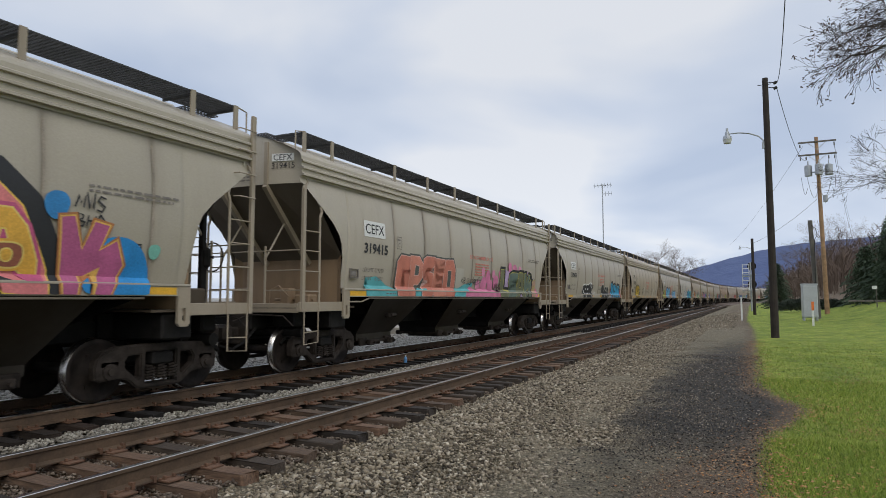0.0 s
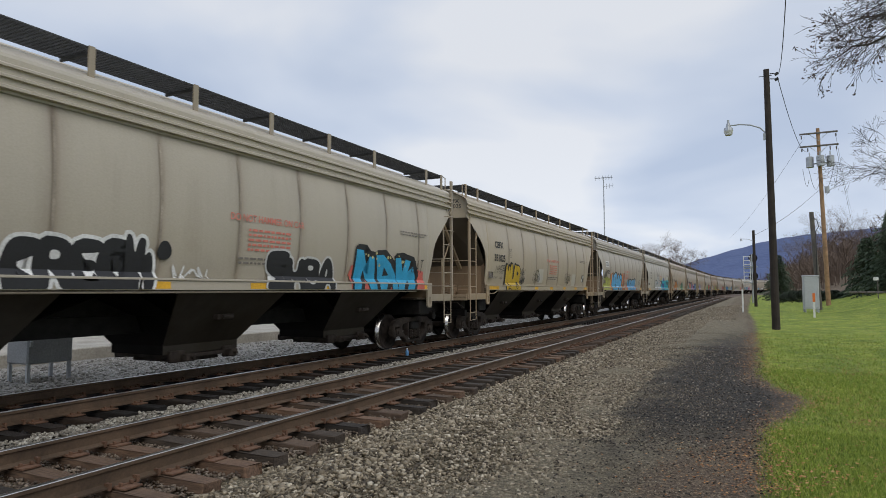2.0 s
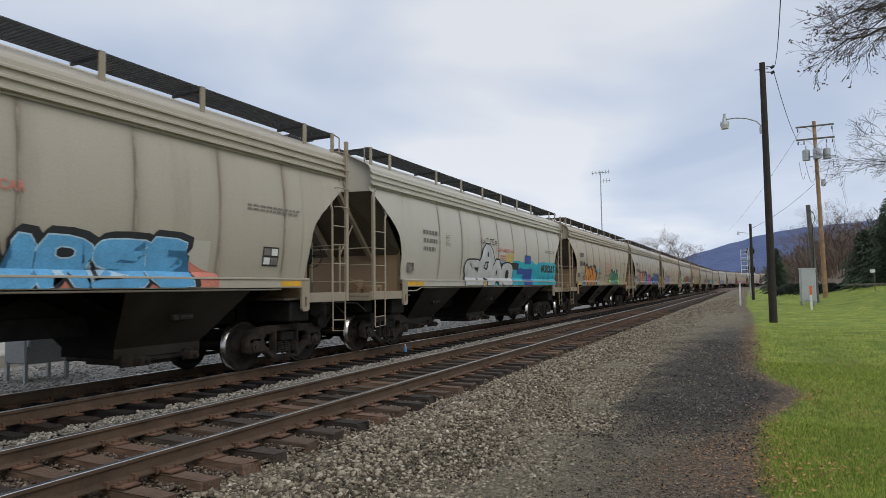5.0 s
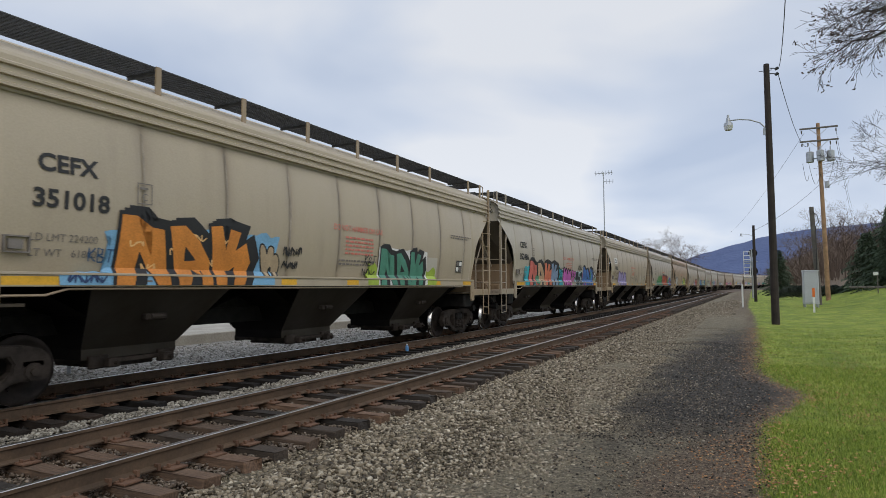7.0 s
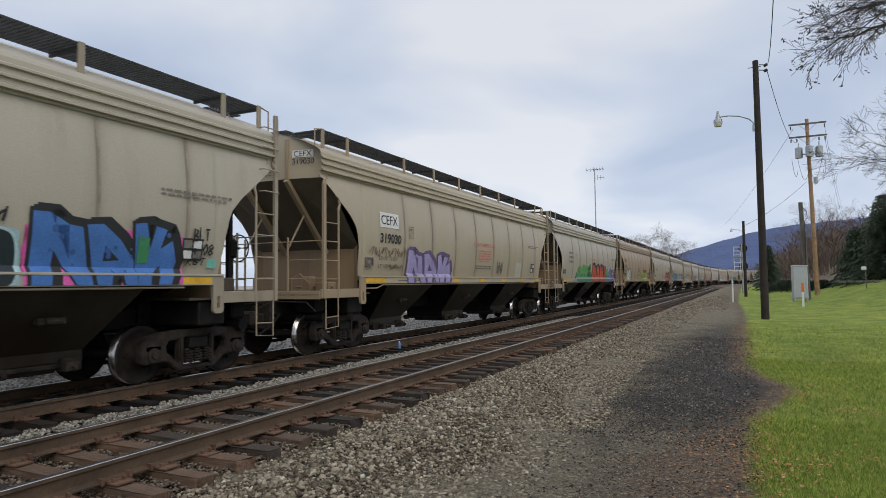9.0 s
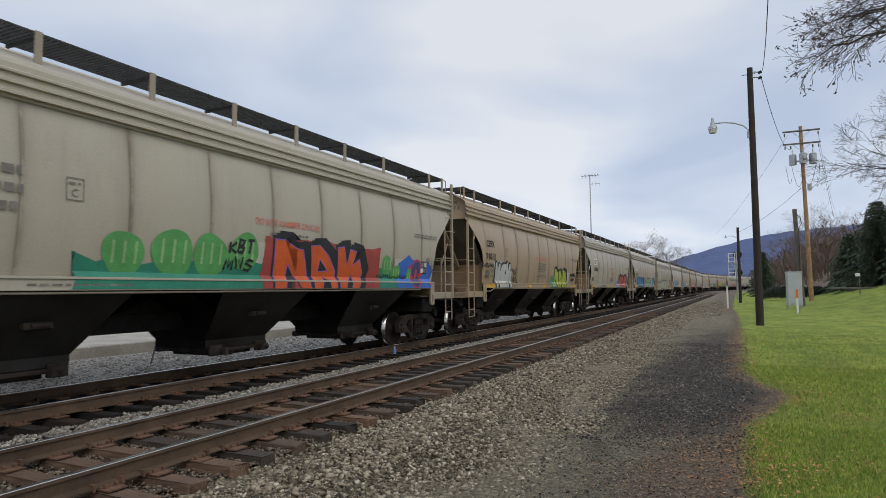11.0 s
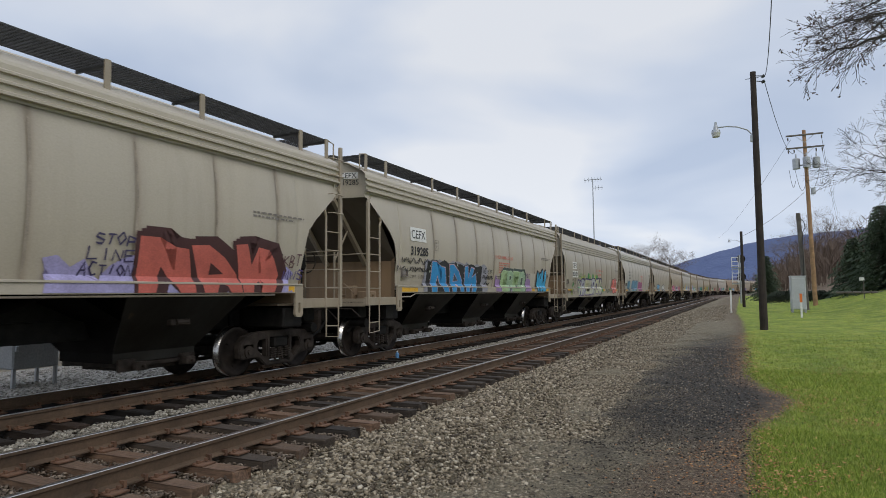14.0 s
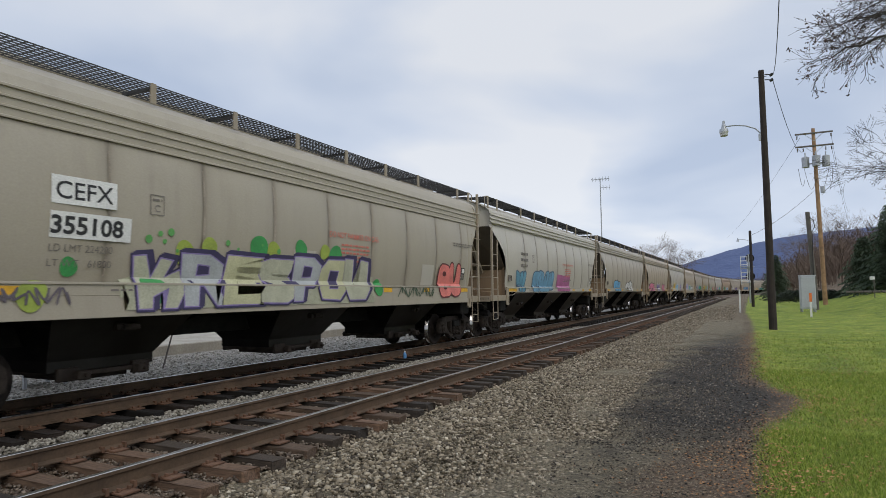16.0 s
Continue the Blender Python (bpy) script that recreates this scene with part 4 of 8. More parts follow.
def sweep(outline, side, s0, s1, closed=True, z=0.0):
    """Draw an outline (side, height) along the line of the tracks."""
    bm = bmesh.new()
    stations = []
    s = s0
    while s < s1:
        stations.append(s)
        s += 2.0 if s < 120 else 4.0
    stations.append(s1)
    rings = []
    for s in stations:
        ring = []
        for a, h in outline:
            x, y, _ = on_line(s, side + a)
            ring.append(bm.verts.new((x, y, h + z)))
        rings.append(ring)
    n = len(outline)
    for a, b in zip(rings, rings[1:]):
        for k in range(n if closed else n - 1):
            bm.faces.new((a[k], a[(k + 1) % n], b[(k + 1) % n], b[k]))
    bmesh.ops.recalc_face_normals(bm, faces=bm.faces)
    return bm


RAIL = [(-0.075, -0.185), (0.075, -0.185), (0.075, -0.172), (0.012, -0.15), (0.010, -0.05), (0.036, -0.038), (0.036, -0.006), (0.030, -0.001), (0.012, 0.0), (-0.012, 0.0), (-0.030, -0.001), (-0.036, -0.006), (-0.036, -0.038), (-0.010, -0.05), (-0.012, -0.15), (-0.075, -0.172)]


def tie_mesh(seed, wood):
    rng = random.Random(seed)
    bm = bmesh.new()
    box(bm, -1.38, 1.38, -0.115, 0.115, -0.18, 0.0, 0.012)
    for v in bm.verts:
        v.co += Vector((rng.uniform(-0.03, 0.03), rng.uniform(-0.014, 0.014), rng.uniform(-0.012, 0.006)))
    return mesh_of("tie", bm, wood)


def plate_mesh():
    bm = bmesh.new()
    box(bm, -0.215, 0.215, -0.098, 0.098, 0.0, 0.020, 0.004)
    for s in (-1, 1):
        box(bm, s * 0.09 - 0.016, s * 0.09 + 0.016, -0.095, 0.095, 0.016, 0.032, 0.004)
        for k in (-1, 1):
            box(bm, s * 0.115 - 0.022, s * 0.115 + 0.018, k * 0.055 - 0.014, k * 0.055 + 0.014, 0.02, 0.055, 0.005)
    return mesh_of("tie_plate", bm, RUST)


TIES = [tie_mesh(i, TIE_WOOD) for i in range(6)]
SHADED_TIES = [tie_mesh(i, TIE_SHADED) for i in range(6)]
PLATE = plate_mesh()
GAUGE = 1.505


def build_track(name, side, label, near_s, ties, wood):
    track = new(name)
    tagged(track, label, "railway track", kind="structure")
    for k in (-1, 1):
        bm = sweep(RAIL, side + k * GAUGE / 2, -50, 560)
        rail = part("rail", bm, RAIL_SIDE, track)
        rail.data.materials.append(RAIL_TOP)
        for p in rail.data.polygons:
            if p.normal.z > 0.6 and p.center.z > -0.0045:
                p.material_index = 1
    rng = random.Random(len(name))
    s, joined, clips = -4.0, bmesh.new(), bmesh.new()
    while s < 150:
        x, y, turn = on_line(s, side)
        m = pose(x + rng.uniform(-0.03, 0.03), y, -0.205 + rng.uniform(-0.012, 0.004), 0, 0, -math.degrees(turn) + rng.uniform(-1.2, 1.2))
        if s < near_s:
            shared("tie", rng.choice(ties), track, m)
            for k in (-1, 1):
                shared("tie_plate", PLATE, track, pose(x + k * GAUGE / 2, y, -0.204))
                for q in (-1, 1):
                    if rng.random() < 0.75:
                        cx, cy = x + k * GAUGE / 2 + rng.choice((-0.06, 0.06)), y + q * 0.145
                        box(clips, cx - 0.03, cx + 0.03, cy - 0.016, cy + 0.016, -0.20, -0.135, 0)
        else:
            made = bmesh.ops.create_cube(joined, size=1, matrix=m @ pose(0, 0, -0.08) @ Matrix.Diagonal((2.76, 0.23, 0.17, 1)))
        s += 0.53 + rng.uniform(-0.02, 0.02)
    rest = part("far_ties", joined, wood, track)
    tagged(rest, kind="stuff")
    tagged(part("rail_anchors", clips, RUST, track), kind="stuff")
    return track


build_track("track_near", NEAR_OFFSET, "rust-brown rails on dark wooden ties in stone ballast", 46, TIES, TIE_WOOD)
build_track("track_far", 0.0, "polished rails on ties painted dark for the train's shade", 34, SHADED_TIES, TIE_SHADED)


def scatter(name, mat, label, category, places, sizes, flat=0.7, parent=None, seed=3):
    """Many small angular stones as one mesh. places: (n, 3); sizes: (n,)."""
    rng = np.random.default_rng(seed)
    v = np.array([(a, b, c) for a in (-1, 1) for b in (-1, 1) for c in (-1, 1)]) * 0.62
    f = np.array([(0, 1, 3), (0, 3, 2), (4, 6, 7), (4, 7, 5), (0, 4, 5), (0, 5, 1), (2, 3, 7), (2, 7, 6), (0, 2, 6), (0, 6, 4), (1, 5, 7), (1, 7, 3)])
    n = len(places)
    pts = v[None] * rng.uniform(0.6, 1.25, (n, 8, 1)) * rng.uniform((0.75, 0.65, 0.5), (1.35, 1.1, 0.9), (n, 3))[:, None]
    pts += rng.normal(0, 0.16, (n, 8, 3))
    q = rng.normal(size=(n, 4))
    q /= np.linalg.norm(q, axis=1)[:, None]
    w, x, y, z = q.T
    rot = np.stack([1 - 2 * (y * y + z * z), 2 * (x * y - z * w), 2 * (x * z + y * w), 2 * (x * y + z * w), 1 - 2 * (x * x + z * z), 2 * (y * z - x * w), 2 * (x * z - y * w), 2 * (y * z + x * w), 1 - 2 * (x * x + y * y)], 1).reshape(n, 3, 3)
    pts = np.einsum("nij,nkj->nki", rot, pts) * sizes[:, None, None]
    pts[:, :, 2] *= flat
    pts += places[:, None]
    return raw_mesh(name, pts.reshape(-1, 3), (f[None] + 8 * np.arange(n)[:, None, None]).reshape(-1, 3), mat, label, category, parent)


def raw_mesh(name, verts, tris, mat, label="", category="", parent=None):
    me = bpy.data.meshes.new(name)
    k = len(tris[0])
    me.vertices.add(len(verts))
    me.vertices.foreach_set("co", np.asarray(verts, np.float32).ravel())
    me.loops.add(len(tris) * k)
    me.loops.foreach_set("vertex_index", np.asarray(tris, np.int32).ravel())
    me.polygons.add(len(tris))
    me.polygons.foreach_set("loop_start", np.arange(0, len(tris) * k, k, dtype=np.int32))
    me.update(calc_edges=True)
    me.materials.append(mat)
    ob = new(name, me)
    ob.parent = parent
    return tagged(ob, label, category, kind="stuff")


def gravel_bed():
    rng = np.random.default_rng(7)
    def field(x0, x1, y0, y1, per, big, small, z):
        n = int((x1 - x0) * (y1 - y0) * per)
        x, y = rng.uniform(x0, x1, n), rng.uniform(y0, y1, n)
        return np.stack([x, y, z + rng.uniform(-0.012, 0.012, n)], 1), rng.uniform(small, big, n)
    def merged(*sets):
        return np.concatenate([s[0] for s in sets]), np.concatenate([s[1] for s in sets])
    # shoulder of the near track, thinning out towards the dirt
    a, b = merged(field(-4.85, -1.6, 3.5, 9, 720, 0.048, 0.016, -0.20), field(-4.85, -1.8, 9, 16, 600, 0.048, 0.02, -0.20), field(-4.85, -2.0, 16, 34, 300, 0.05, 0.026, -0.20), field(-4.85, -0.8, 34, 62, 60, 0.075, 0.035, -0.20), field(-2.6, -0.2, 4.2, 12, 900, 0.016, 0.004, -0.206), field(-2.8, 0.0, 12, 26, 220, 0.024, 0.008, -0.206), field(-4.8, -2.0, 4, 14, 260, 0.016, 0.006, -0.203))
    keep = rng.uniform(size=len(a)) < np.clip(1.7 - (a[:, 0] + 4.4) / 2.9, 0.22, 1)
    a, b = a[keep], b[keep] * np.where(a[keep][:, 0] > -3.2, 0.72, 1)
    a[:, 2] = np.array([ground_height(x, y) for x, y in a[:, :2]]) + rng.uniform(-0.004, 0.03, len(a)) * np.clip((-2.0 - a[:, 0]) / 1.5, 0.15, 1)
    scatter("ballast_shoulder", BALLAST, "coarse grey-brown crushed stone beside the ties", "ballast", a, b)
    # clods and grit on the dark path
    a, b = merged(field(-1.9, 0.15, 7.2, 10, 600, 0.018, 0.004, -0.2), field(-1.9, 0.15, 4.2, 7.2, 170, 0.018, 0.004, -0.2), field(-2.2, 0.2, 10, 20, 200, 0.022, 0.006, -0.2))
    a[:, 2] = np.array([ground_height(x, y) + 0.03 * (noise.noise(Vector((x * 0.9, y * 0.9, 0))) + 0.5 * noise.noise(Vector((x * 2.1, y * 2.1, 4)))) for x, y in a[:, :2]]) + 0.002
    scatter("path_grit", GRIT, "black and brown grit and clods on the dirt path", "gravel", a, b, seed=9)
    # between the ties of the near track
    a, b = merged(field(-7.5, -4.75, 3, 12, 520, 0.038, 0.016, -0.285), field(-7.5, -4.75, 12, 30, 280, 0.045, 0.02, -0.30))
    scatter("ballast_near_track", DUSTY_BALLAST, "brown dusty crushed stone between the ties", "ballast", a, b, seed=5)
    # between the two tracks, cleaner and paler
    a, b = merged(field(-8.5, -7.4, 4, 14, 560, 0.042, 0.017, -0.27), field(-8.5, -7.4, 14, 34, 320, 0.048, 0.022, -0.27))
    scatter("ballast_between_tracks", CLEAN_BALLAST, "pale grey crushed stone between the two tracks", "ballast", a, b, seed=6)
    a, b = merged(field(-15.8, -12.0, 5, 14, 150, 0.05, 0.015, -0.22), field(-16, -12.0, 14, 40, 60, 0.06, 0.02, -0.22))
    scatter("yard_gravel", YARD_STONE, "pale gravel on the yard beyond the tracks", "gravel", a, b, seed=10)
    # stones beneath the train, in the colours with its shade painted in
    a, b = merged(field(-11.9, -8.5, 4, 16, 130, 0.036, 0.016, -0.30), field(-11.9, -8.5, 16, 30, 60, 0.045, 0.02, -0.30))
    scatter("ballast_far_track", SHADED_BALLAST, "crushed stone painted dark for the shade beneath the train", "ballast", a, b, seed=8)


gravel_bed()


def lawn_blades():
    rng = np.random.default_rng(11)
    sets = []
    for x0, x1, y0, y1, n in ((0.0, 2.4, 5.2, 9, 60000), (0.0, 4.5, 9, 15, 62000), (0.0, 7, 15, 27, 40000)):
        x, y = rng.uniform(x0, x1, n), rng.uniform(y0, y1, n)
        keep = np.array([p > lawn_edge(q) + rng.normal() * 0.09 for p, q in zip(x, y)])
        keep &= (x < 0.2 * y + 1.5) & (rng.uniform(size=n) < np.clip(1.0 - (y - 13) / 14, 0.05, 1))
        sets.append(np.stack([x[keep], y[keep]], 1))
    xy = np.concatenate(sets)
    n = len(xy)
    z = np.array([ground_height(x, y) + 0.03 * (noise.noise(Vector((x * 0.9, y * 0.9, 0))) + 0.5 * noise.noise(Vector((x * 2.1, y * 2.1, 4)))) for x, y in xy])
    far = np.clip(xy[:, 1] / 12, 0.7, 2.2)
    turn, high, wide = rng.uniform(0, 6.283, n), rng.uniform(0.02, 0.06, n), rng.uniform(0.003, 0.006, n) * far
    lean = rng.normal(0, 0.025, (n, 2))
    side = np.stack([np.cos(turn), np.sin(turn)], 1) * wide[:, None]
    base = np.concatenate([xy, (z - 0.006)[:, None]], 1)
    v = np.zeros((n, 3, 3))
    v[:, 0] = base
    v[:, 1] = base
    v[:, 2] = base
    v[:, 0, :2] += side
    v[:, 1, :2] -= side
    v[:, 2, :2] += lean
    v[:, 2, 2] += high
    raw_mesh("grass", v.reshape(-1, 3), np.arange(3 * n).reshape(-1, 3), BLADE, "short green lawn grass", "grass")


lawn_blades()


def leaf_litter():
    rng = np.random.default_rng(13)
    spots = []
    for _ in range(2400):
        y = rng.uniform(5.5, 26)
        spots.append((lawn_edge(y) + rng.normal(-0.10, 0.20), y))
    for cx, cy, r, n in ((1.65, 14.8, 0.30, 130), (1.3, 9.7, 0.25, 140), (0.95, 7.2, 0.3, 90), (0.25, 6.6, 0.35, 160), (1.55, 11.0, 0.35, 60), (0.9, 11.2, 0.3, 90), (-0.1, 6.8, 0.4, 90), (1.9, 17, 0.6, 40), (-0.35, 6.3, 0.5, 240), (-0.2, 7.4, 0.35, 160), (-0.1, 16, 0.3, 80)):
        for _ in range(n):
            spots.append((cx + rng.normal() * r, cy + rng.normal() * r * 1.4))
    for _ in range(520):
        y = rng.uniform(6, 30)
        spots.append((rng.uniform(0.2, 0.2 * y + 1.2), y))
    verts, tris = [], []
    for x, y in spots:
        z = ground_height(x, y) + 0.03 * (noise.noise(Vector((x * 0.9, y * 0.9, 0))) + 0.5 * noise.noise(Vector((x * 2.1, y * 2.1, 4)))) + rng.uniform(0.006, 0.025) + (0.05 if x > lawn_edge(y) else 0.004)
        a, s = rng.uniform(0, 6.283), rng.uniform(0.010, 0.026) * (0.95 if x > lawn_edge(y) else 0.8)
        c, d = math.cos(a) * s, math.sin(a) * s
        k = len(verts)
        verts += [(x + c, y + d, z + rng.uniform(0, 0.012)), (x - d * 0.6, y + c * 0.6, z), (x - c, y - d, z + rng.uniform(0, 0.012)), (x + d * 0.6, y - c * 0.6, z + 0.004)]
        tris += [(k, k + 1, k + 2), (k, k + 2, k + 3)]
    raw_mesh("fallen_leaves", verts, tris, LITTER, "dry brown and orange fallen leaves along the lawn", "leaves")


leaf_litter()


def build_bottle():
    """A crushed blue bottle by the far track's near rail."""
    ob = new("plastic_bottle")
    bm = bmesh.new()
    rod(bm, (0, 0, 0), (0, 0, 0.12), 0.045, 12, 0.05)
    rod(bm, (0, 0, 0.12), (0, 0, 0.18), 0.05, 12, 0.02)
    part("body", bm, plain("blue_plastic", (0.10, 0.26, 0.50), 0.3, 0.0, 0.1, 8, 0.05), ob)
    bm = bmesh.new()
    rod(bm, (0, 0, 0.18), (0, 0, 0.21), 0.022, 10)
    part("cap", bm, WHITE, ob)
    ob.matrix_basis = pose(-8.75, 15.6, -0.22)
    tagged(ob, "small blue plastic bottle lying upright on the ballast", "bottle")


build_bottle()


# ---- poles, cables, signals ----
def place_on_ground(ob, x, y, turn=0.0):
    ob.matrix_basis = pose(x, y, ground_height(x, y) - 0.02, 0, 0, turn)
    return ob


def pole_bm(height, r0, r1, lean=(0, 0), sides=14):
    bm = bmesh.new()
    n, rings = 10, []
    for i in range(n + 1):
        a = i / n
        r = r0 + (r1 - r0) * a
        rings.append([bm.verts.new((lean[0] * a + r * math.cos(2 * math.pi * k / sides), lean[1] * a + r * math.sin(2 * math.pi * k / sides), height * a)) for k in range(sides)])
    for c0, c1 in zip(rings, rings[1:]):
        for k in range(sides):
            bm.faces.new((c0[k], c0[(k + 1) % sides], c1[(k + 1) % sides], c1[k]))
    bm.faces.new(rings[-1])
    return bm


def build_lamp_pole():
    ob = new("street_lamp")
    part("pole", pole_bm(10.5, 0.152, 0.108), CREOSOTE, ob, "dark creosoted wooden pole")
    bm = bmesh.new()
    pipe(bm, [(-0.1, 0, 7.75), (-0.14, 0, 7.95), (-0.30, 0, 8.14), (-0.65, 0, 8.30), (-1.05, 0, 8.37), (-1.42, 0, 8.36)], 0.028, 8)
    box(bm, -0.2, -0.1, -0.04, 0.04, 7.62, 7.9, 0.01)
    part("lamp_arm", bm, GALV, ob, "curved steel arm")
    bm = bmesh.new()
    rod(bm, (-1.47, 0, 8.26), (-1.47, 0, 8.46), 0.11, 12, 0.07)
    rod(bm, (-1.47, 0, 8.46), (-1.47, 0, 8.60), 0.05, 10)
    rod(bm, (-1.47, 0, 8.14), (-1.47, 0, 8.26), 0.18, 16, 0.16)
    part("lamp_head", bm, GALV, ob)
    bm = bmesh.new()
    rod(bm, (-1.47, 0, 7.97), (-1.47, 0, 8.14), 0.14, 16, 0.18)
    part("lens_bowl", bm, GLASS_GREY, ob, "ribbed clear lens bowl")
    bm = bmesh.new()
    for z in (10.32, 10.1):
        rod(bm, (0.12, 0, z), (0.42, 0, z - 0.05), 0.02, 6)
        rod(bm, (0.30, 0, z - 0.08), (0.42, 0, z - 0.02), 0.06, 8)
    rod(bm, (-0.28, 0, 10.24), (0.2, 0, 10.24), 0.015, 6)
    part("insulator", bm, CABLE, ob)
    place_on_ground(ob, 0.79, 28.3)
    tagged(ob, "dark wooden pole with a curved lamp arm on the lawn", "street lamp")


def build_utility_pole():
    ob = new("utility_pole")
    part("pole", pole_bm(13.7, 0.17, 0.125, (-0.22, 0)), POLE_WOOD, ob, "orange-brown wooden pole")
    for z, half in ((13.25, 1.28), (12.25, 1.30)):
        bm = bmesh.new()
        box(bm, -half - 0.2, half - 0.2, -0.20, -0.09, z, z + 0.12, 0.01)
        part("crossarm", bm, GREY_WOOD, ob)
        bm = bmesh.new()
        for s in (-1, 1):
            rod(bm, (-0.2, -0.12, z - 0.55), (s * 0.6 - 0.2, -0.12, z), 0.018, 6)
        part("arm_brace", bm, GALV, ob)
        for x in (-1.15, -0.75, 0.75, 1.15):
            if abs(x) < 1 and z > 13:
                continue
            bm = bmesh.new()
            for k in range(3):
                rod(bm, (x - 0.2, -0.14, z - 0.08 - 0.09 * k), (x - 0.2, -0.14, z - 0.15 - 0.09 * k), 0.06, 8, 0.035)
            part("insulator", bm, GREY_WOOD, ob)
    for x, y in ((-0.84, 0), (0.54, 0), (-0.16, -0.40)):
        bm = bmesh.new()
        rod(bm, (x, y, 10.68), (x, y, 11.45), 0.265, 18)
        rod(bm, (x, y, 11.45), (x, y, 11.52), 0.275, 18, 0.18)
        rod(bm, (x, y, 11.5), (x, y, 11.85), 0.045, 8)
        box(bm, min(x, -0.18), max(x, -0.18), y - 0.04, y + 0.04, 10.9, 11.0)
        part("transformer", bm, GALV, ob, "grey steel transformer can")
    bm = bmesh.new()
    rod(bm, (0.22, -0.1, 8.6), (0.22, -0.1, 9.1), 0.16, 12)
    part("junction_box", bm, GALV, ob)
    for x0, x1, sag in ((-0.95, -0.2, 1.2), (0.72, -0.2, 1.1), (-1.35, -0.95, 0.9), (0.95, 0.72, 0.8)):
        bm = bmesh.new()
        pts = []
        for k in range(9):
            u = k / 8
            pts.append((x0 + (x1 - x0) * u, -0.15, 10.6 - 0.9 * u - sag * math.sin(math.pi * u)))
        pipe(bm, pts, 0.014, 5)
        part("drop_cable", bm, CABLE, ob)
    place_on_ground(ob, 5.15, 56.2)
    tagged(ob, "brown wooden utility pole with crossarms and grey transformers", "utility pole")


def build_short_pole():
    ob = new("short_pole")
    part("pole", pole_bm(6.75, 0.17, 0.14, (-0.25, 0)), GREY_WOOD, ob)
    bm = bmesh.new()
    pipe(bm, [(-0.2, -0.18, 6.4), (0.05, -0.2, 6.15), (0.12, -0.2, 5.7), (-0.05, -0.2, 5.4), (-0.1, -0.2, 2.0)], 0.025, 6)
    part("cable_loop", bm, CABLE, ob)
    place_on_ground(ob, 4.05, 50)
    tagged(ob, "short grey weathered wooden pole beside a cabinet", "pole")


def build_far_lamp():
    ob = new("street_lamp")
    part("pole", pole_bm(6.2, 0.12, 0.10), CREOSOTE, ob)
    bm = bmesh.new()
    pipe(bm, [(-0.1, 0, 5.35), (-0.4, 0, 5.5), (-0.85, 0, 5.54)], 0.018, 6)
    part("lamp_arm", bm, GALV, ob)
    bm = bmesh.new()
    rod(bm, (-0.92, 0, 5.36), (-0.92, 0, 5.54), 0.11, 12, 0.06)
    rod(bm, (-0.92, 0, 5.54), (-0.92, 0, 5.64), 0.03, 8)
    part("lamp_head", bm, GALV, ob)
    place_on_ground(ob, 0.2, 57.2)
    tagged(ob, "thin dark pole with a small lamp by the track", "street lamp")


def build_cabinet():
    ob = new("equipment_cabinet")
    bm = bmesh.new()
    box(bm, -0.42, 0.42, -0.35, 0.35, 0.22, 2.3, 0.03)
    box(bm, -0.45, 0.45, -0.38, 0.38, 2.28, 2.36, 0.02)
    part("body", bm, CABINET, ob)
    bm = bmesh.new()
    box(bm, -0.38, 0.38, -0.38, -0.355, 0.32, 2.2, 0.01)
    part("door", bm, CABINET, ob)
    bm = bmesh.new()
    box(bm, 0.24, 0.28, -0.41, -0.38, 1.1, 1.35, 0.008)
    part("door_handle", bm, GALV, ob)
    for x in (-0.36, 0.36):
        for y in (-0.3, 0.3):
            bm = bmesh.new()
            box(bm, x - 0.04, x + 0.04, y - 0.04, y + 0.04, 0.0, 0.24)
            part("leg", bm, GALV, ob)
    place_on_ground(ob, 3.3, 46.4, 4)
    tagged(ob, "tall pale grey steel equipment cabinet on the lawn", "cabinet")


def build_marker_stake():
    ob = new("marker_stake")
    bm = bmesh.new()
    box(bm, -0.05, 0.05, -0.012, 0.012, 0, 0.85, 0.004)
    part("post", bm, WHITE, ob)
    bm = bmesh.new()
    box(bm, -0.062, 0.062, -0.018, 0.018, 0.85, 1.32, 0.005)
    part("cap", bm, ORANGE, ob, "orange plastic cap")
    place_on_ground(ob, 2.92, 39.1)
    tagged(ob, "white cable marker stake with an orange top", "marker")


def build_white_post():
    bm = bmesh.new()
    box(bm, -0.05, 0.05, -0.04, 0.04, 0, 1.5, 0.01)
    ob = part("white_post", bm, WHITE)
    place_on_ground(ob, -0.6, 45.3)
    tagged(ob, "plain white marker post at the gravel's edge", "post")


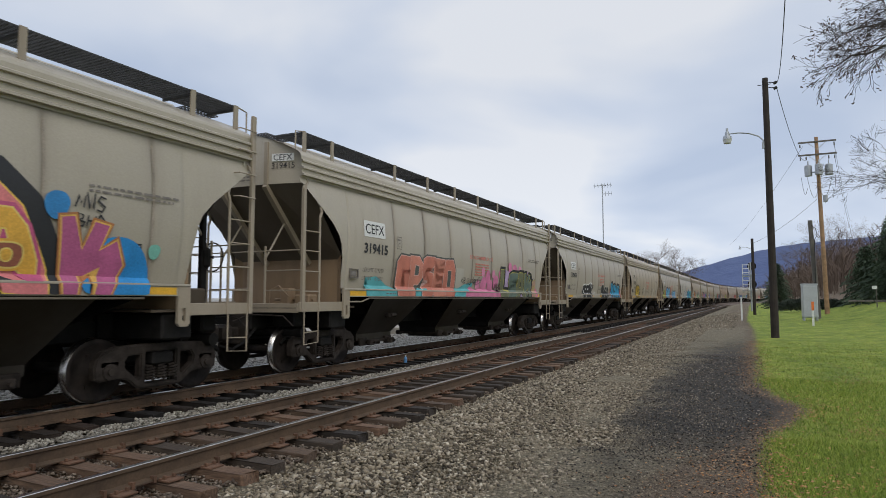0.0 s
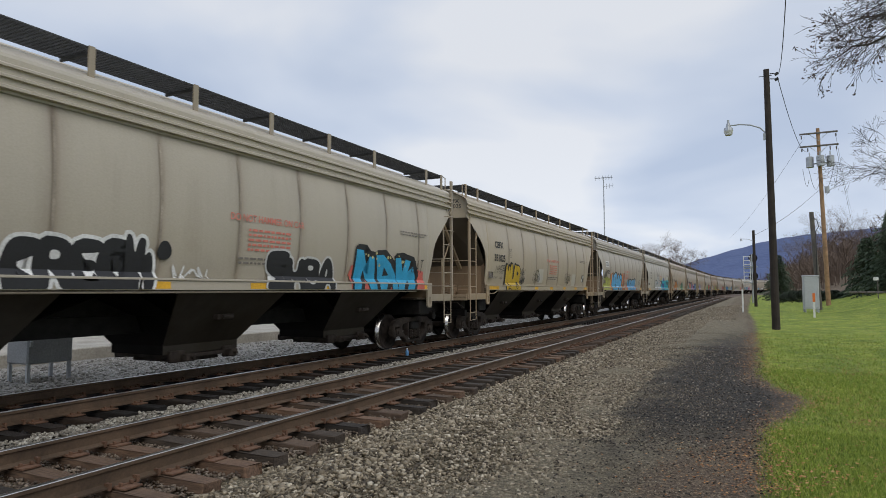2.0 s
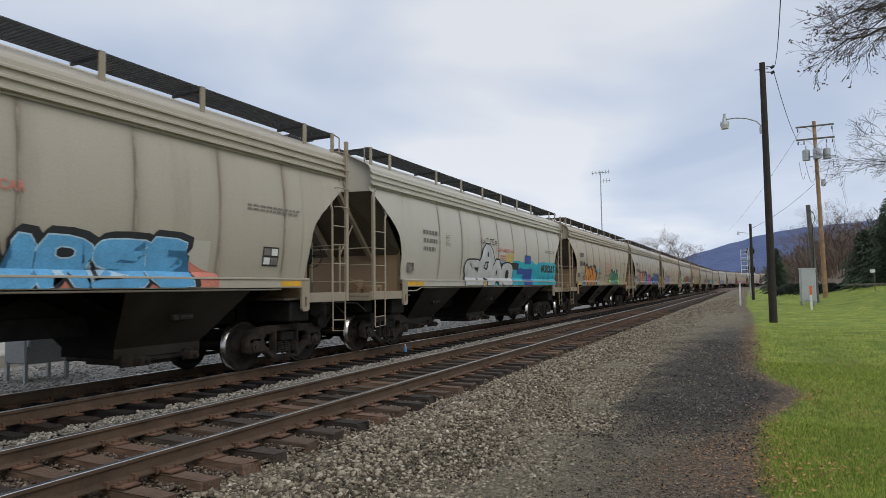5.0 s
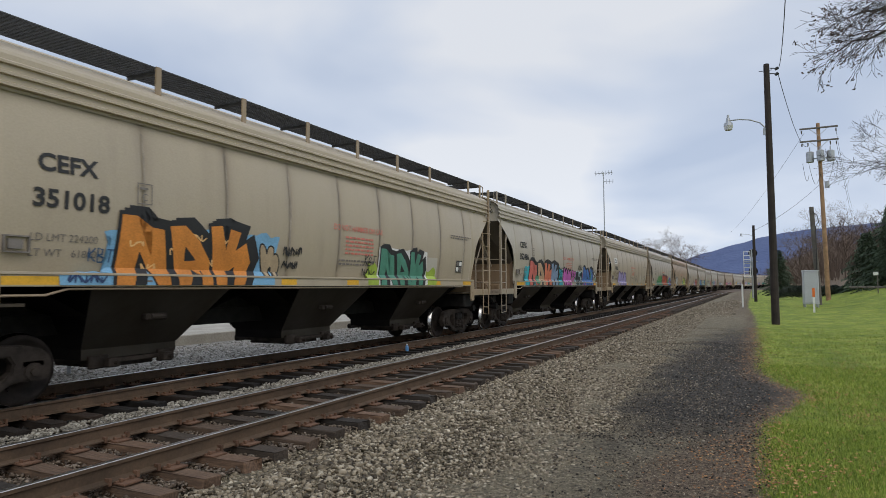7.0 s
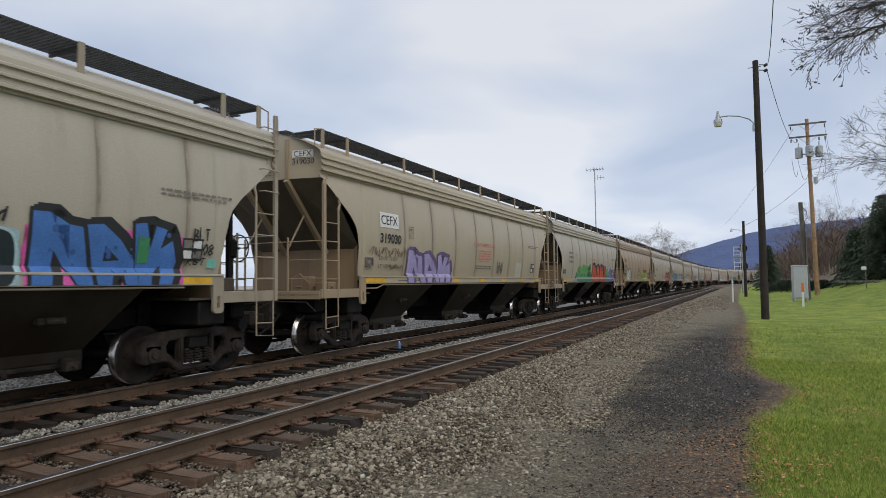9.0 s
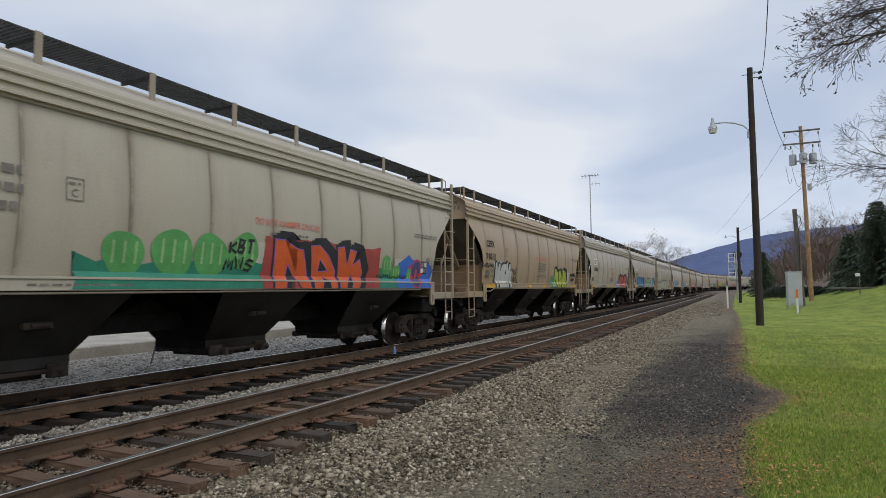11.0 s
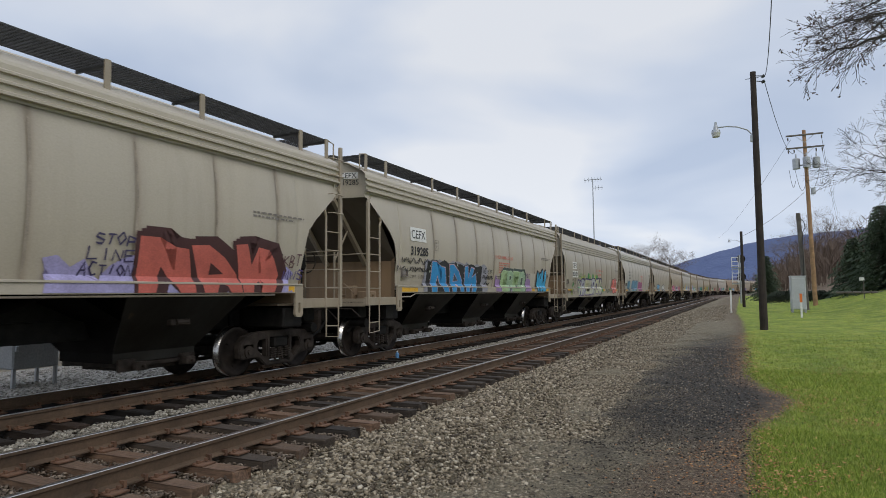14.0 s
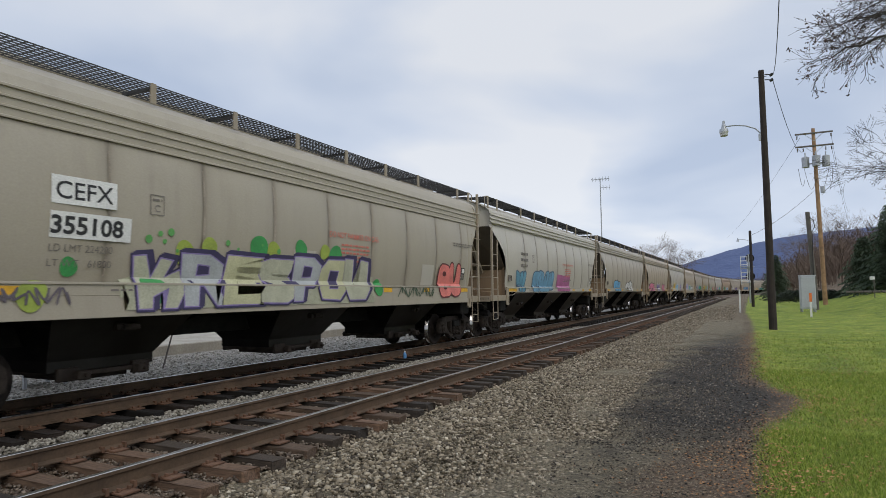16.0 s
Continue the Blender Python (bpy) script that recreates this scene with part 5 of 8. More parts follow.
def build_signal():
    ob = new("railway_signal")
    bm = bmesh.new()
    rod(bm, (0, 0, 0), (0, 0, 5.0), 0.09, 10)
    part("mast", bm, GALV, ob)
    for z in (4.6, 2.75):
        bm = bmesh.new()
        rod(bm, (0.12, -0.06, z), (0.12, 0.0, z), 0.42, 20)
        part("target_disc", bm, BLACK, ob)
        bm = bmesh.new()
        box(bm, 0.0, 0.24, 0.0, 0.3, z - 0.3, z + 0.3, 0.03)
        part("lamp_case", bm, BLACK, ob)
    bm = bmesh.new()
    for x in (-0.75, -0.15):
        for y in (-0.1, 0.2):
            rod(bm, (x, y, 1.9), (x, y, 4.8), 0.035, 6)
    for k in range(8):
        z = 1.95 + 0.4 * k
        for y in (-0.1, 0.2):
            rod(bm, (-0.75, y, z), (-0.15, y, z), 0.03, 6)
    part("ladder_cage", bm, WHITE, ob, "white service ladder cage")
    for z in (2.05, 3.7):
        bm = bmesh.new()
        box(bm, -0.8, 0.5, -0.35, 0.5, z, z + 0.07)
        part("platform", bm, GALV, ob)
    place_on_ground(ob, 0.0, 72)
    tagged(ob, "white railway signal mast with dark round heads", "railway signal")


def build_antenna():
    ob = new("antenna_mast")
    bm = bmesh.new()
    rod(bm, (0, 0, -0.3), (0, 0, 13.6), 0.07, 8, 0.05)
    part("mast", bm, GALV, ob)
    bm = bmesh.new()
    rod(bm, (-0.9, 0, 13.5), (0.9, 0, 13.5), 0.03, 6)
    for x in (-0.8, -0.45, -0.1, 0.25, 0.55, 0.85):
        rod(bm, (x, -0.5, 13.5), (x, 0.5, 13.5), 0.02, 5)
        rod(bm, (x, 0, 13.25), (x, 0, 13.75), 0.02, 5)
    part("upper_aerial", bm, GALV, ob)
    bm = bmesh.new()
    rod(bm, (0, 0, 12.6), (1.0, 0, 12.6), 0.025, 6)
    for x in (0.3, 0.6, 0.95):
        rod(bm, (x, 0, 12.35), (x, 0, 12.85), 0.02, 5)
    part("lower_aerial", bm, GALV, ob)
    ob.matrix_basis = pose(-13.6, 66, -0.2)
    tagged(ob, "thin grey radio mast with small aerials behind the train", "antenna")


def cable(points, r, label, sag=0.0):
    (x0, y0, z0), (x1, y1, z1) = points
    bm = bmesh.new()
    pts = []
    for k in range(25):
        u = k / 24
        pts.append((x0 + (x1 - x0) * u, y0 + (y1 - y0) * u, z0 + (z1 - z0) * u - sag * 4 * u * (1 - u)))
    pipe(bm, pts, r, 5)
    tagged(part("overhead_cable", bm, CABLE), label, "cable")


def build_cables():
    cable([(1.2, 28.3, 10.25), (0.2, -9, 11.3)], 0.011, "black overhead cable from the lamp pole", 3.15)
    cable([(1.2, 28.3, 10.03), (4.2, 56.1, 12.3)], 0.014, "thin black cable between the two poles", 0.9)
    cable([(4.8, 56.1, 9.2), (0.2, 57.2, 6.0)], 0.012, "thin black cable to a small lamp pole", 0.3)
    cable([(4.0, 56.1, 13.4), (-4, 150, 13)], 0.012, "thin black line wire", 0.8)
    cable([(6.1, 56.1, 13.4), (16, 130, 15)], 0.012, "thin black line wire", 0.8)
    cable([(6.1, 56.1, 12.4), (14, 110, 9)], 0.012, "thin black line wire", 0.8)


build_lamp_pole()
build_utility_pole()
build_short_pole()
build_far_lamp()
build_cabinet()
build_marker_stake()
build_white_post()
build_signal()
build_antenna()
build_cables()


# ---- behind the train: a yard with a platform, a relay box and a white building ----
def build_yard():
    bm = bmesh.new()
    box(bm, -27, -16.2, 6.5, 75, -0.3, 0.10, 0.03)
    tagged(part("loading_platform", bm, CONCRETE), "low pale concrete platform beyond the tracks", "platform", kind="structure")
    ob = new("relay_box")
    bm = bmesh.new()
    box(bm, -0.35, 0.35, -0.47, 0.47, 0.45, 1.45, 0.03)
    box(bm, -0.40, 0.40, -0.52, 0.52, 1.43, 1.5, 0.01)
    part("body", bm, plain("grey_relay_box_paint", (0.27, 0.28, 0.285), 0.5, 0.0, 0.1, 2, 0.05), ob)
    for c in (-0.13, 0.0, 0.13):
        for k in range(5):
            bm = bmesh.new()
            box(bm, 0.352, 0.362, c - 0.05, c + 0.05, 1.02 + 0.04 * k, 1.04 + 0.04 * k)
            part("vent_slat", bm, CABINET, ob)
    bm = bmesh.new()
    box(bm, 0.352, 0.39, -0.44, -0.38, 0.80, 0.92, 0.01)
    part("latch", bm, GALV, ob)
    for x in (-0.3, 0.3):
        for y in (-0.42, 0.42):
            bm = bmesh.new()
            box(bm, x - 0.03, x + 0.03, y - 0.03, y + 0.03, 0, 0.47)
            part("leg", bm, GALV, ob)
    ob.matrix_basis = pose(-13.3, 8.2, -0.30)
    tagged(ob, "grey steel relay box on legs beyond the tracks", "cabinet")
    bm = bmesh.new()
    rod(bm, (0, 0, 0), (0.02, 0.5, 1.6), 0.022, 6)
    stake = part("thin_stake", bm, GREY_WOOD)
    stake.matrix_basis = pose(-13.4, 11.4, -0.25)
    tagged(stake, "thin leaning stake in the gravel", "stake")
    ob = new("bollard")
    bm = bmesh.new()
    rod(bm, (0, 0, 0), (0, 0, 0.9), 0.09, 12)
    bmesh.ops.create_uvsphere(bm, u_segments=12, v_segments=6, radius=0.09, matrix=pose(0, 0, 0.9))
    part("post", bm, WHITE, ob)
    ob.matrix_basis = pose(-17.0, 17.6, 0.09)
    tagged(ob, "white steel bollard on the concrete platform", "bollard")


def build_depot():
    ob = new("depot_building")
    x1, y0, y1, eave = -26.0, -6.0, 20.5, 3.55
    bm = bmesh.new()
    box(bm, -37, x1, y0, y1, -0.25, eave)
    part("wall", bm, SIDING, ob, "cream clapboard wall")
    for k in range(22):
        bm = bmesh.new()
        z = 0.05 + k * 0.16
        prism(bm, [(x1 + 0.002, z), (x1 + 0.022, z), (x1 + 0.008, z + 0.155), (x1 + 0.002, z + 0.155)], "y", y0, y1)
        part("clapboard", bm, SIDING, ob)
    bm = bmesh.new()
    prism(bm, [(x1 + 0.7, eave), (x1 + 0.7, eave + 0.1), (-31.5, eave + 2.6), (-37.7, eave + 0.1), (-37.7, eave), (-31.5, eave + 2.45)], "y", y0 - 0.5, y1 + 0.5)
    part("roof", bm, ROOFING, ob, "grey metal roof")
    bm = bmesh.new()
    box(bm, x1 + 0.66, x1 + 0.72, y0 - 0.5, y1 + 0.5, eave - 0.06, eave + 0.06)
    part("fascia", bm, RED_TRIM, ob, "red eave board")
    # cross gable with its rake boards
    ym, wide, peak = 15.9, 2.35, 5.78
    bm = bmesh.new()
    prism(bm, [(ym - wide, eave), (ym + wide, eave), (ym, peak)], "x", -31.5, x1 + 0.08)
    part("gable_wall", bm, SIDING, ob)
    for k in range(12):
        bm = bmesh.new()
        z = eave + 0.16 + k * 0.16
        w = wide * (peak - z - 0.16) / (peak - eave)
        if w > 0.1:
            box(bm, x1 + 0.082, x1 + 0.098, ym - w, ym + w, z, z + 0.15)
            part("clapboard", bm, SIDING, ob)
    for s in (-1, 1):
        bm = bmesh.new()
        prism(bm, [(ym + s * (wide + 0.35), eave - 0.33), (ym + s * (wide + 0.35), eave - 0.15), (ym, peak + 0.24), (ym, peak + 0.04)], "x", -31.5, x1 + 0.45)
        part("gable_roof", bm, GREY_WOOD, ob, "dark shingled gable roof")
    bm = bmesh.new()
    box(bm, x1 + 0.10, x1 + 0.16, y0, y1, eave - 0.14, eave - 0.02)
    part("red_band", bm, RED_TRIM, ob, "red band along the wall")
    for y in (2.5, 8.5, 12.5, 16.5):
        win = new("window")
        win.parent = ob
        bm = bmesh.new()
        for a, b, c, d in ((y - 0.62, y + 0.62, 2.55, 2.65), (y - 0.62, y + 0.62, 1.0, 1.1), (y - 0.62, y - 0.54, 1.1, 2.55), (y + 0.54, y + 0.62, 1.1, 2.55), (y - 0.03, y + 0.03, 1.1, 2.55)):
            box(bm, x1 + 0.02, x1 + 0.07, a, b, c, d)
        part("window_surround", bm, WHITE, win)
        bm = bmesh.new()
        box(bm, x1 + 0.022, x1 + 0.03, y - 0.54, y + 0.54, 1.1, 2.55)
        part("pane", bm, GLASS_DARK, win)
    bm = bmesh.new()
    box(bm, x1 + 0.025, x1 + 0.075, 18.4, 19.4, -0.2, 2.0, 0.01)
    part("door", bm, CABINET, ob)
    tagged(ob, "cream clapboard building with a gable and red eaves", "building")
    sign = new("wall_sign")
    bm = bmesh.new()
    box(bm, 0, 0.04, -0.35, 0.35, 0, 0.5, 0.01)
    part("board", bm, RED_TRIM, sign)
    for k in range(2):
        bm = bmesh.new()
        box(bm, 0.041, 0.046, -0.24, 0.24, 0.12 + 0.17 * k, 0.21 + 0.17 * k)
        part("lettering", bm, WHITE, sign)
    sign.matrix_basis = pose(x1 + 0.025, 19.9, 2.3)
    tagged(sign, "small red sign with white bars on the white wall", "sign")


def glass_dark():
    m, tree, shader = material("dark_window_glass", 0.08)
    shader.inputs["Base Color"].default_value = (0.02, 0.022, 0.025, 1)
    return m


GLASS_DARK = glass_dark()
build_yard()
build_depot()


# ---- trees, hedge, mountain ----
class Twigs:
    """Collects tapered twigs as one mesh."""

    def __init__(self, seed, finest=0.0):
        self.v, self.f, self.tips, self.rng, self.finest = [], [], [], random.Random(seed), finest

    def seg(self, p, q, r0, r1, sides):
        way = (q - p).normalized()
        a = way.orthogonal().normalized()
        b = way.cross(a)
        k = len(self.v)
        for c, r in ((p, r0), (q, r1)):
            for i in range(sides):
                t = 2 * math.pi * i / sides
                self.v.append(c + (a * math.cos(t) + b * math.sin(t)) * r)
        for i in range(sides):
            j = (i + 1) % sides
            self.f.append((k + i, k + j, k + sides + j, k + sides + i))

    def grow(self, p, way, length, r, depth, droop=0.0, spread=0.6, kids=3, steps=4):
        rng = self.rng
        sides = 7 if r > 0.06 else 5 if r > 0.02 else 3
        for i in range(steps):
            way = (way + Vector((rng.gauss(0, 1), rng.gauss(0, 1), rng.gauss(0, 0.8))) * 0.19 + Vector((0, 0, -droop))).normalized()
            q = p + way * (length / steps)
            r1 = max(self.finest, r * (1 - 0.55 / steps))
            self.seg(p, q, r, r1, sides)
            p, r = q, r1
            if depth > 0:
                n = kids if i == steps - 1 else (1 if rng.random() < 0.75 else 0) + (1 if kids > 3 else 0)
                for _ in range(n):
                    out = Vector((rng.gauss(0, 1), rng.gauss(0, 1), rng.gauss(0, 0.7)))
                    self.grow(p, (way + out.normalized() * spread).normalized(), length * rng.uniform(0.5, 0.75), r * rng.uniform(0.5, 0.68), depth - 1, droop, spread, kids, max(2, steps - 1))
        if depth == 0:
            self.tips.append(p)

    def mesh(self, name, mat, parent, label=""):
        me = bpy.data.meshes.new(name)
        me.from_pydata([tuple(q) for q in self.v], [], self.f)
        me.materials.append(mat)
        ob = new(name, me)
        ob.parent = parent
        return tagged(ob, label=label)


def build_overhanging_tree():
    """A bare tree beyond the picture's edge, whose boughs sweep out over the lawn."""
    ob = new("bare_tree")
    base = Vector((6.6, 17.5, ground_height(6.6, 17.5)))
    trunk = Twigs(1)
    trunk.grow(base - Vector((0, 0, 0.1)), Vector((0, 0, 1)), 13, 0.34, 0, 0, 0.4, 0, 8)
    trunk.mesh("trunk", BARK, ob)
    twigs = Twigs(5, 0.0042)
    turn = random.Random(8)
    # height on the trunk, bend and tip of each bough, thickness
    boughs = [
        (8.2, (4.0, 17.2, 9.0), (2.75, 16.8, 8.3), 0.070),
        (7.6, (3.9, 17.0, 8.3), (2.2, 16.6, 7.6), 0.075),
        (7.2, (3.6, 17.4, 7.9), (1.85, 17.0, 7.0), 0.080),
        (8.6, (4.2, 17.4, 8.7), (2.5, 17.3, 7.3), 0.065),
        (7.9, (4.1, 16.2, 8.1), (2.7, 16.0, 6.8), 0.065),
        (8.9, (4.3, 17.9, 9.2), (2.3, 17.7, 8.0), 0.06),
        (9.4, (4.2, 16.4, 10.2), (2.7, 15.9, 8.9), 0.075),
        (9.9, (4.6, 18.2, 11.0), (3.2, 18.4, 9.6), 0.075),
        (8.8, (9.4, 18.6, 11.6), (11.2, 19.0, 12.4), 0.09),
        (9.6, (8.6, 15.4, 12.0), (9.6, 13.6, 13.0), 0.09),
        (10.5, (6.2, 20.4, 13.2), (6.0, 22.0, 14.2), 0.09),
    ]
    for z, bend, tip, r in boughs:
        p0, p1, p2 = base + Vector((0, 0, z)), Vector(bend), Vector(tip)
        last, n = p0, 14
        for k in range(1, n + 1):
            u = k / n
            q = p0 * (1 - u) ** 2 + p1 * 2 * u * (1 - u) + p2 * u * u
            q += Vector((turn.gauss(0, 0.03), turn.gauss(0, 0.03), turn.gauss(0, 0.03)))
            ra, rb = r * (1 - 0.88 * (u - 1 / n)), r * (1 - 0.88 * u)
            twigs.seg(last, q, ra, rb, 6)
            way = (q - last).normalized()
            if u > 0.22:
                for _ in range(2):
                    out = way.cross(Vector((turn.gauss(0, 1), turn.gauss(0, 1), turn.gauss(0, 1)))).normalized()
                    out.y *= 0.7
                    out.z -= 0.10
                    twigs.grow(q, (way + out * turn.uniform(0.35, 0.75)).normalized(), turn.uniform(0.45, 0.85) * (1.15 - 0.4 * u), max(0.007, rb * 0.5), 2, -0.012, 0.45, 2, 4)
            last = q
        twigs.grow(last, way, 0.4, r * 0.12, 2, -0.01, 0.4, 2, 4)
    twigs.mesh("crown", BARK, ob, "bare boughs with thin twigs")
    verts, faces = [], []
    rng = random.Random(4)
    for tip in twigs.tips:
        away = (Vector((tip.x, tip.y, 0)) - Vector((base.x, base.y, 0))).length
        if rng.random() < 0.03 + 0.30 * min(1, away / 5.2) ** 4:
            for _ in range(rng.randint(2, 4)):
                c = tip + Vector((rng.gauss(0, 0.035), rng.gauss(0, 0.035), rng.gauss(-0.03, 0.03)))
                k = len(verts)
                a = Vector((rng.gauss(0, 1), rng.gauss(0, 1), rng.gauss(0, 1))).normalized() * rng.uniform(0.025, 0.045)
                b = a.orthogonal().normalized() * rng.uniform(0.018, 0.032)
                verts += [tuple(c + a), tuple(c + b), tuple(c - a), tuple(c - b)]
                faces += [(k, k + 1, k + 2), (k, k + 2, k + 3)]
    me = bpy.data.meshes.new("leaf")
    me.from_pydata(verts, [], faces)
    me.materials.append(DEAD_LEAF)
    leaves = new("withered_leaf_clumps", me)
    leaves.parent = ob
    tagged(leaves, "last curled dark leaves", kind="stuff")
    tagged(ob, "leafless tree with a few withered leaves over the lawn", "tree")


def build_bare_tree(x, y, height, seed, depth=5, label="leafless grey tree with fine twigs", r=0.22, bark=None):
    bark = bark or FAR_BARK
    ob = new("bare_tree")
    z = ground_height(x, y) if abs(x) < 300 else 0
    base = Vector((x, y, z - 0.1))
    trunk = Twigs(seed)
    trunk.grow(base, Vector((0, 0, 1)), height * 0.45, r, 0, 0, 0.4, 0, 5)
    trunk.mesh("trunk", bark, ob)
    top = base + Vector((0, 0, height * 0.42))
    twigs = Twigs(seed + 1, 0.00014 * y if y < 100 else 0.006)
    rng = random.Random(seed)
    for k in range(6):
        a = 2 * math.pi * k / 6 + rng.uniform(-0.4, 0.4)
        start = base + Vector((0, 0, height * rng.uniform(0.26, 0.44)))
        twigs.grow(start, Vector((math.cos(a) * 0.75, math.sin(a) * 0.75, rng.uniform(0.5, 1.1))).normalized(), height * 0.24, r * 0.5, depth - 1, 0.0, 0.6, 3, 4)
    twigs.grow(top, Vector((0, 0, 1)), height * 0.24, r * 0.7, depth - 1, 0.0, 0.6, 3, 4)
    twigs.mesh("crown", bark, ob)
    tagged(ob, label, "tree")


def build_spruce(x, y, height, width, seed, label):
    ob = new("spruce_tree")
    z = ground_height(x, y)
    bm = bmesh.new()
    rod(bm, (0, 0, -0.1), (0, 0, height * 0.95), 0.16, 8, 0.02)
    part("trunk", bm, BARK, ob)
    rng = random.Random(seed)
    v, f = [], []
    tiers = int(height * 4.2)
    for t in range(tiers):
        h = 0.15 + (height - 0.25) * (t / tiers) ** 0.92
        reach = width * (1 - h / height) ** 0.8 * rng.uniform(0.8, 1.1) + 0.10
        for k in range(11):
            a = 2 * math.pi * (k + rng.random()) / 11
            length = reach * rng.uniform(0.65, 1.15)
            out = Vector((math.cos(a), math.sin(a), 0))
            side = Vector((-out.y, out.x, 0))
            n = max(3, int(length * 6))
            for i in range(n):
                u = (i + rng.random()) / n
                p = out * length * u + Vector((0, 0, h - 0.28 * length * u * u + 0.08 * u))
                for s in (-1, 1):
                    w = (0.16 + 0.20 * (1 - u)) * rng.uniform(0.7, 1.3)
                    tip = p + side * s * w + out * w * 0.7 + Vector((0, 0, -rng.uniform(0.05, 0.2)))
                    b = len(v)
                    v += [tuple(p + Vector((0, 0, 0.035))), tuple(p - out * 0.07 - Vector((0, 0, 0.05))), tuple(tip)]
                    f.append((b, b + 1, b + 2))
                    b = len(v)
                    v += [tuple(p + out * 0.1), tuple(p + side * s * 0.10 - Vector((0, 0, 0.1))), tuple(tip + Vector((0, 0, -0.08)))]
                    f.append((b, b + 1, b + 2))
    me = bpy.data.meshes.new("crown")
    me.from_pydata(v, [], f)
    me.materials.append(NEEDLE)
    crown = new("crown", me)
    crown.parent = ob
    ob.matrix_basis = pose(x, y, z - 0.05)
    tagged(ob, label, "tree")


def build_hedge():
    rng = random.Random(9)
    v, f = [], []
    for _ in range(9000):
        x, y = rng.uniform(-3.0, 3.0), rng.uniform(-0.8, 0.8)
        top = 1.2 * (1 - (x / 3.15) ** 6) * (1 - (y / 0.9) ** 4) + 0.12 * noise.noise(Vector((x * 2, y * 2, 0)))
        if top < 0.08:
            continue
        p = Vector((x, y, top * rng.random() ** 0.35))
        a = Vector((rng.gauss(0, 1), rng.gauss(0, 1), rng.gauss(0, 1))).normalized() * 0.11
        b = a.orthogonal().normalized() * 0.06
        k = len(v)
        v += [tuple(p + a), tuple(p + b), tuple(p - b)]
        f.append((k, k + 1, k + 2))
    me = bpy.data.meshes.new("hedge")
    me.from_pydata(v, [], f)
    me.materials.append(HEDGE_LEAF)
    ob = new("hedge", me)
    ob.matrix_basis = pose(4.9, 66, ground_height(4.9, 66) - 0.05)
    tagged(ob, "low dark clipped evergreen hedge on the lawn", "hedge", kind="stuff")
    bm = bmesh.new()
    for k in range(9):
        box(bm, -2.4 + 0.55 * k, -1.9 + 0.55 * k, -0.15, 0.15, 0, 0.16, 0.03)
    bed = part("garden_edging", bm, GREY_WOOD)
    bed.matrix_basis = pose(8.9, 56, ground_height(8.9, 56))
    tagged(bed, "dark edging of a flower bed below the spruces", "edging")


def build_woods():
    """The leafless brown wood that climbs the slope behind the lawn and the track."""
    rng = random.Random(21)
    v, f = [], []

    def stem(x, y, z, h):
        def blade(p, q, w):
            k = len(v)
            side = Vector((w, w * 0.3, 0))
            v.extend([tuple(p - side), tuple(p + side), tuple(q)])
            f.append((k, k + 1, k + 2))
        top = Vector((x + rng.gauss(0, 0.05) * h, y, z + h))
        p = Vector((x, y, z))
        blade(p, top, 0.012 * h)
        for _ in range(15):
            u = rng.uniform(0.18, 0.95)
            c = p.lerp(top, u)
            a = rng.uniform(0, 6.283)
            l = h * 0.36 * (1.15 - u)
            q = c + Vector((math.cos(a) * l, math.sin(a) * l, l * rng.uniform(0.5, 1.3)))
            blade(c, q, 0.006 * h)
            for _ in range(4):
                w = rng.uniform(0.3, 1)
                c2 = c.lerp(q, w)
                q2 = c2 + Vector((rng.gauss(0, 0.3), rng.gauss(0, 0.3), rng.uniform(0.1, 0.6))) * l
                blade(c2, q2, 0.004 * h)

    for _ in range(2300):
        a = rng.uniform(-3.5, 24)
        d = rng.uniform(105, 300)
        x, y = d * math.sin(radians(a)), d * math.cos(radians(a))
        # keep clear of the line of the tracks
        if a < 1.5 and d < 260:
            continue
        rise = 0.085 * max(0, d - 150) * max(0, min(1.5, (a - 0.5) / 8))
        stem(x, y, max(ground_height(x, y), rise) - 0.5, rng.uniform(5, 10) * (0.8 + 0.02 * a))
    me = bpy.data.meshes.new("bare_wood")
    me.from_pydata(v, [], f)
    me.materials.append(BRUSH)
    tagged(new("bare_wood", me), "brown leafless wood on the slope", "wood", kind="stuff")
    bm = bmesh.new()
    grid = []
    for i in range(40):
        a = radians(-4 + 60 * i / 39)
        col = []
        for j in range(8):
            d = 150 + 30 * j
            h = 0.085 * (d - 150) * max(0, min(1.5, (math.degrees(a) - 0.5) / 8)) * (1 + 0.2 * noise.noise(Vector((a * 9, j * 0.7, 0)))) + 0.3
            col.append(bm.verts.new((d * math.sin(a), d * math.cos(a), -1.2 if j == 0 else h)))
        grid.append(col)
    for c0, c1 in zip(grid, grid[1:]):
        for j in range(7):
            bm.faces.new((c0[j], c1[j], c1[j + 1], c0[j + 1]))
    tagged(part("wooded_slope", bm, BRUSH), "brown wooded rise behind the lawn", "hill", kind="structure")


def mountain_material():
    m, tree, shader = material("hazed_forest", 1.0)
    # the blue is distance haze, painted into the forest's base colour
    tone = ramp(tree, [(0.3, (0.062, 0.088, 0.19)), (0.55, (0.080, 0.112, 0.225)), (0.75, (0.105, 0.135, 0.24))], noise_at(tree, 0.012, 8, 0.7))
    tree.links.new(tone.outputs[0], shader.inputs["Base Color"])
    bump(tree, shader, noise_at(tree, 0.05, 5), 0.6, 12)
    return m


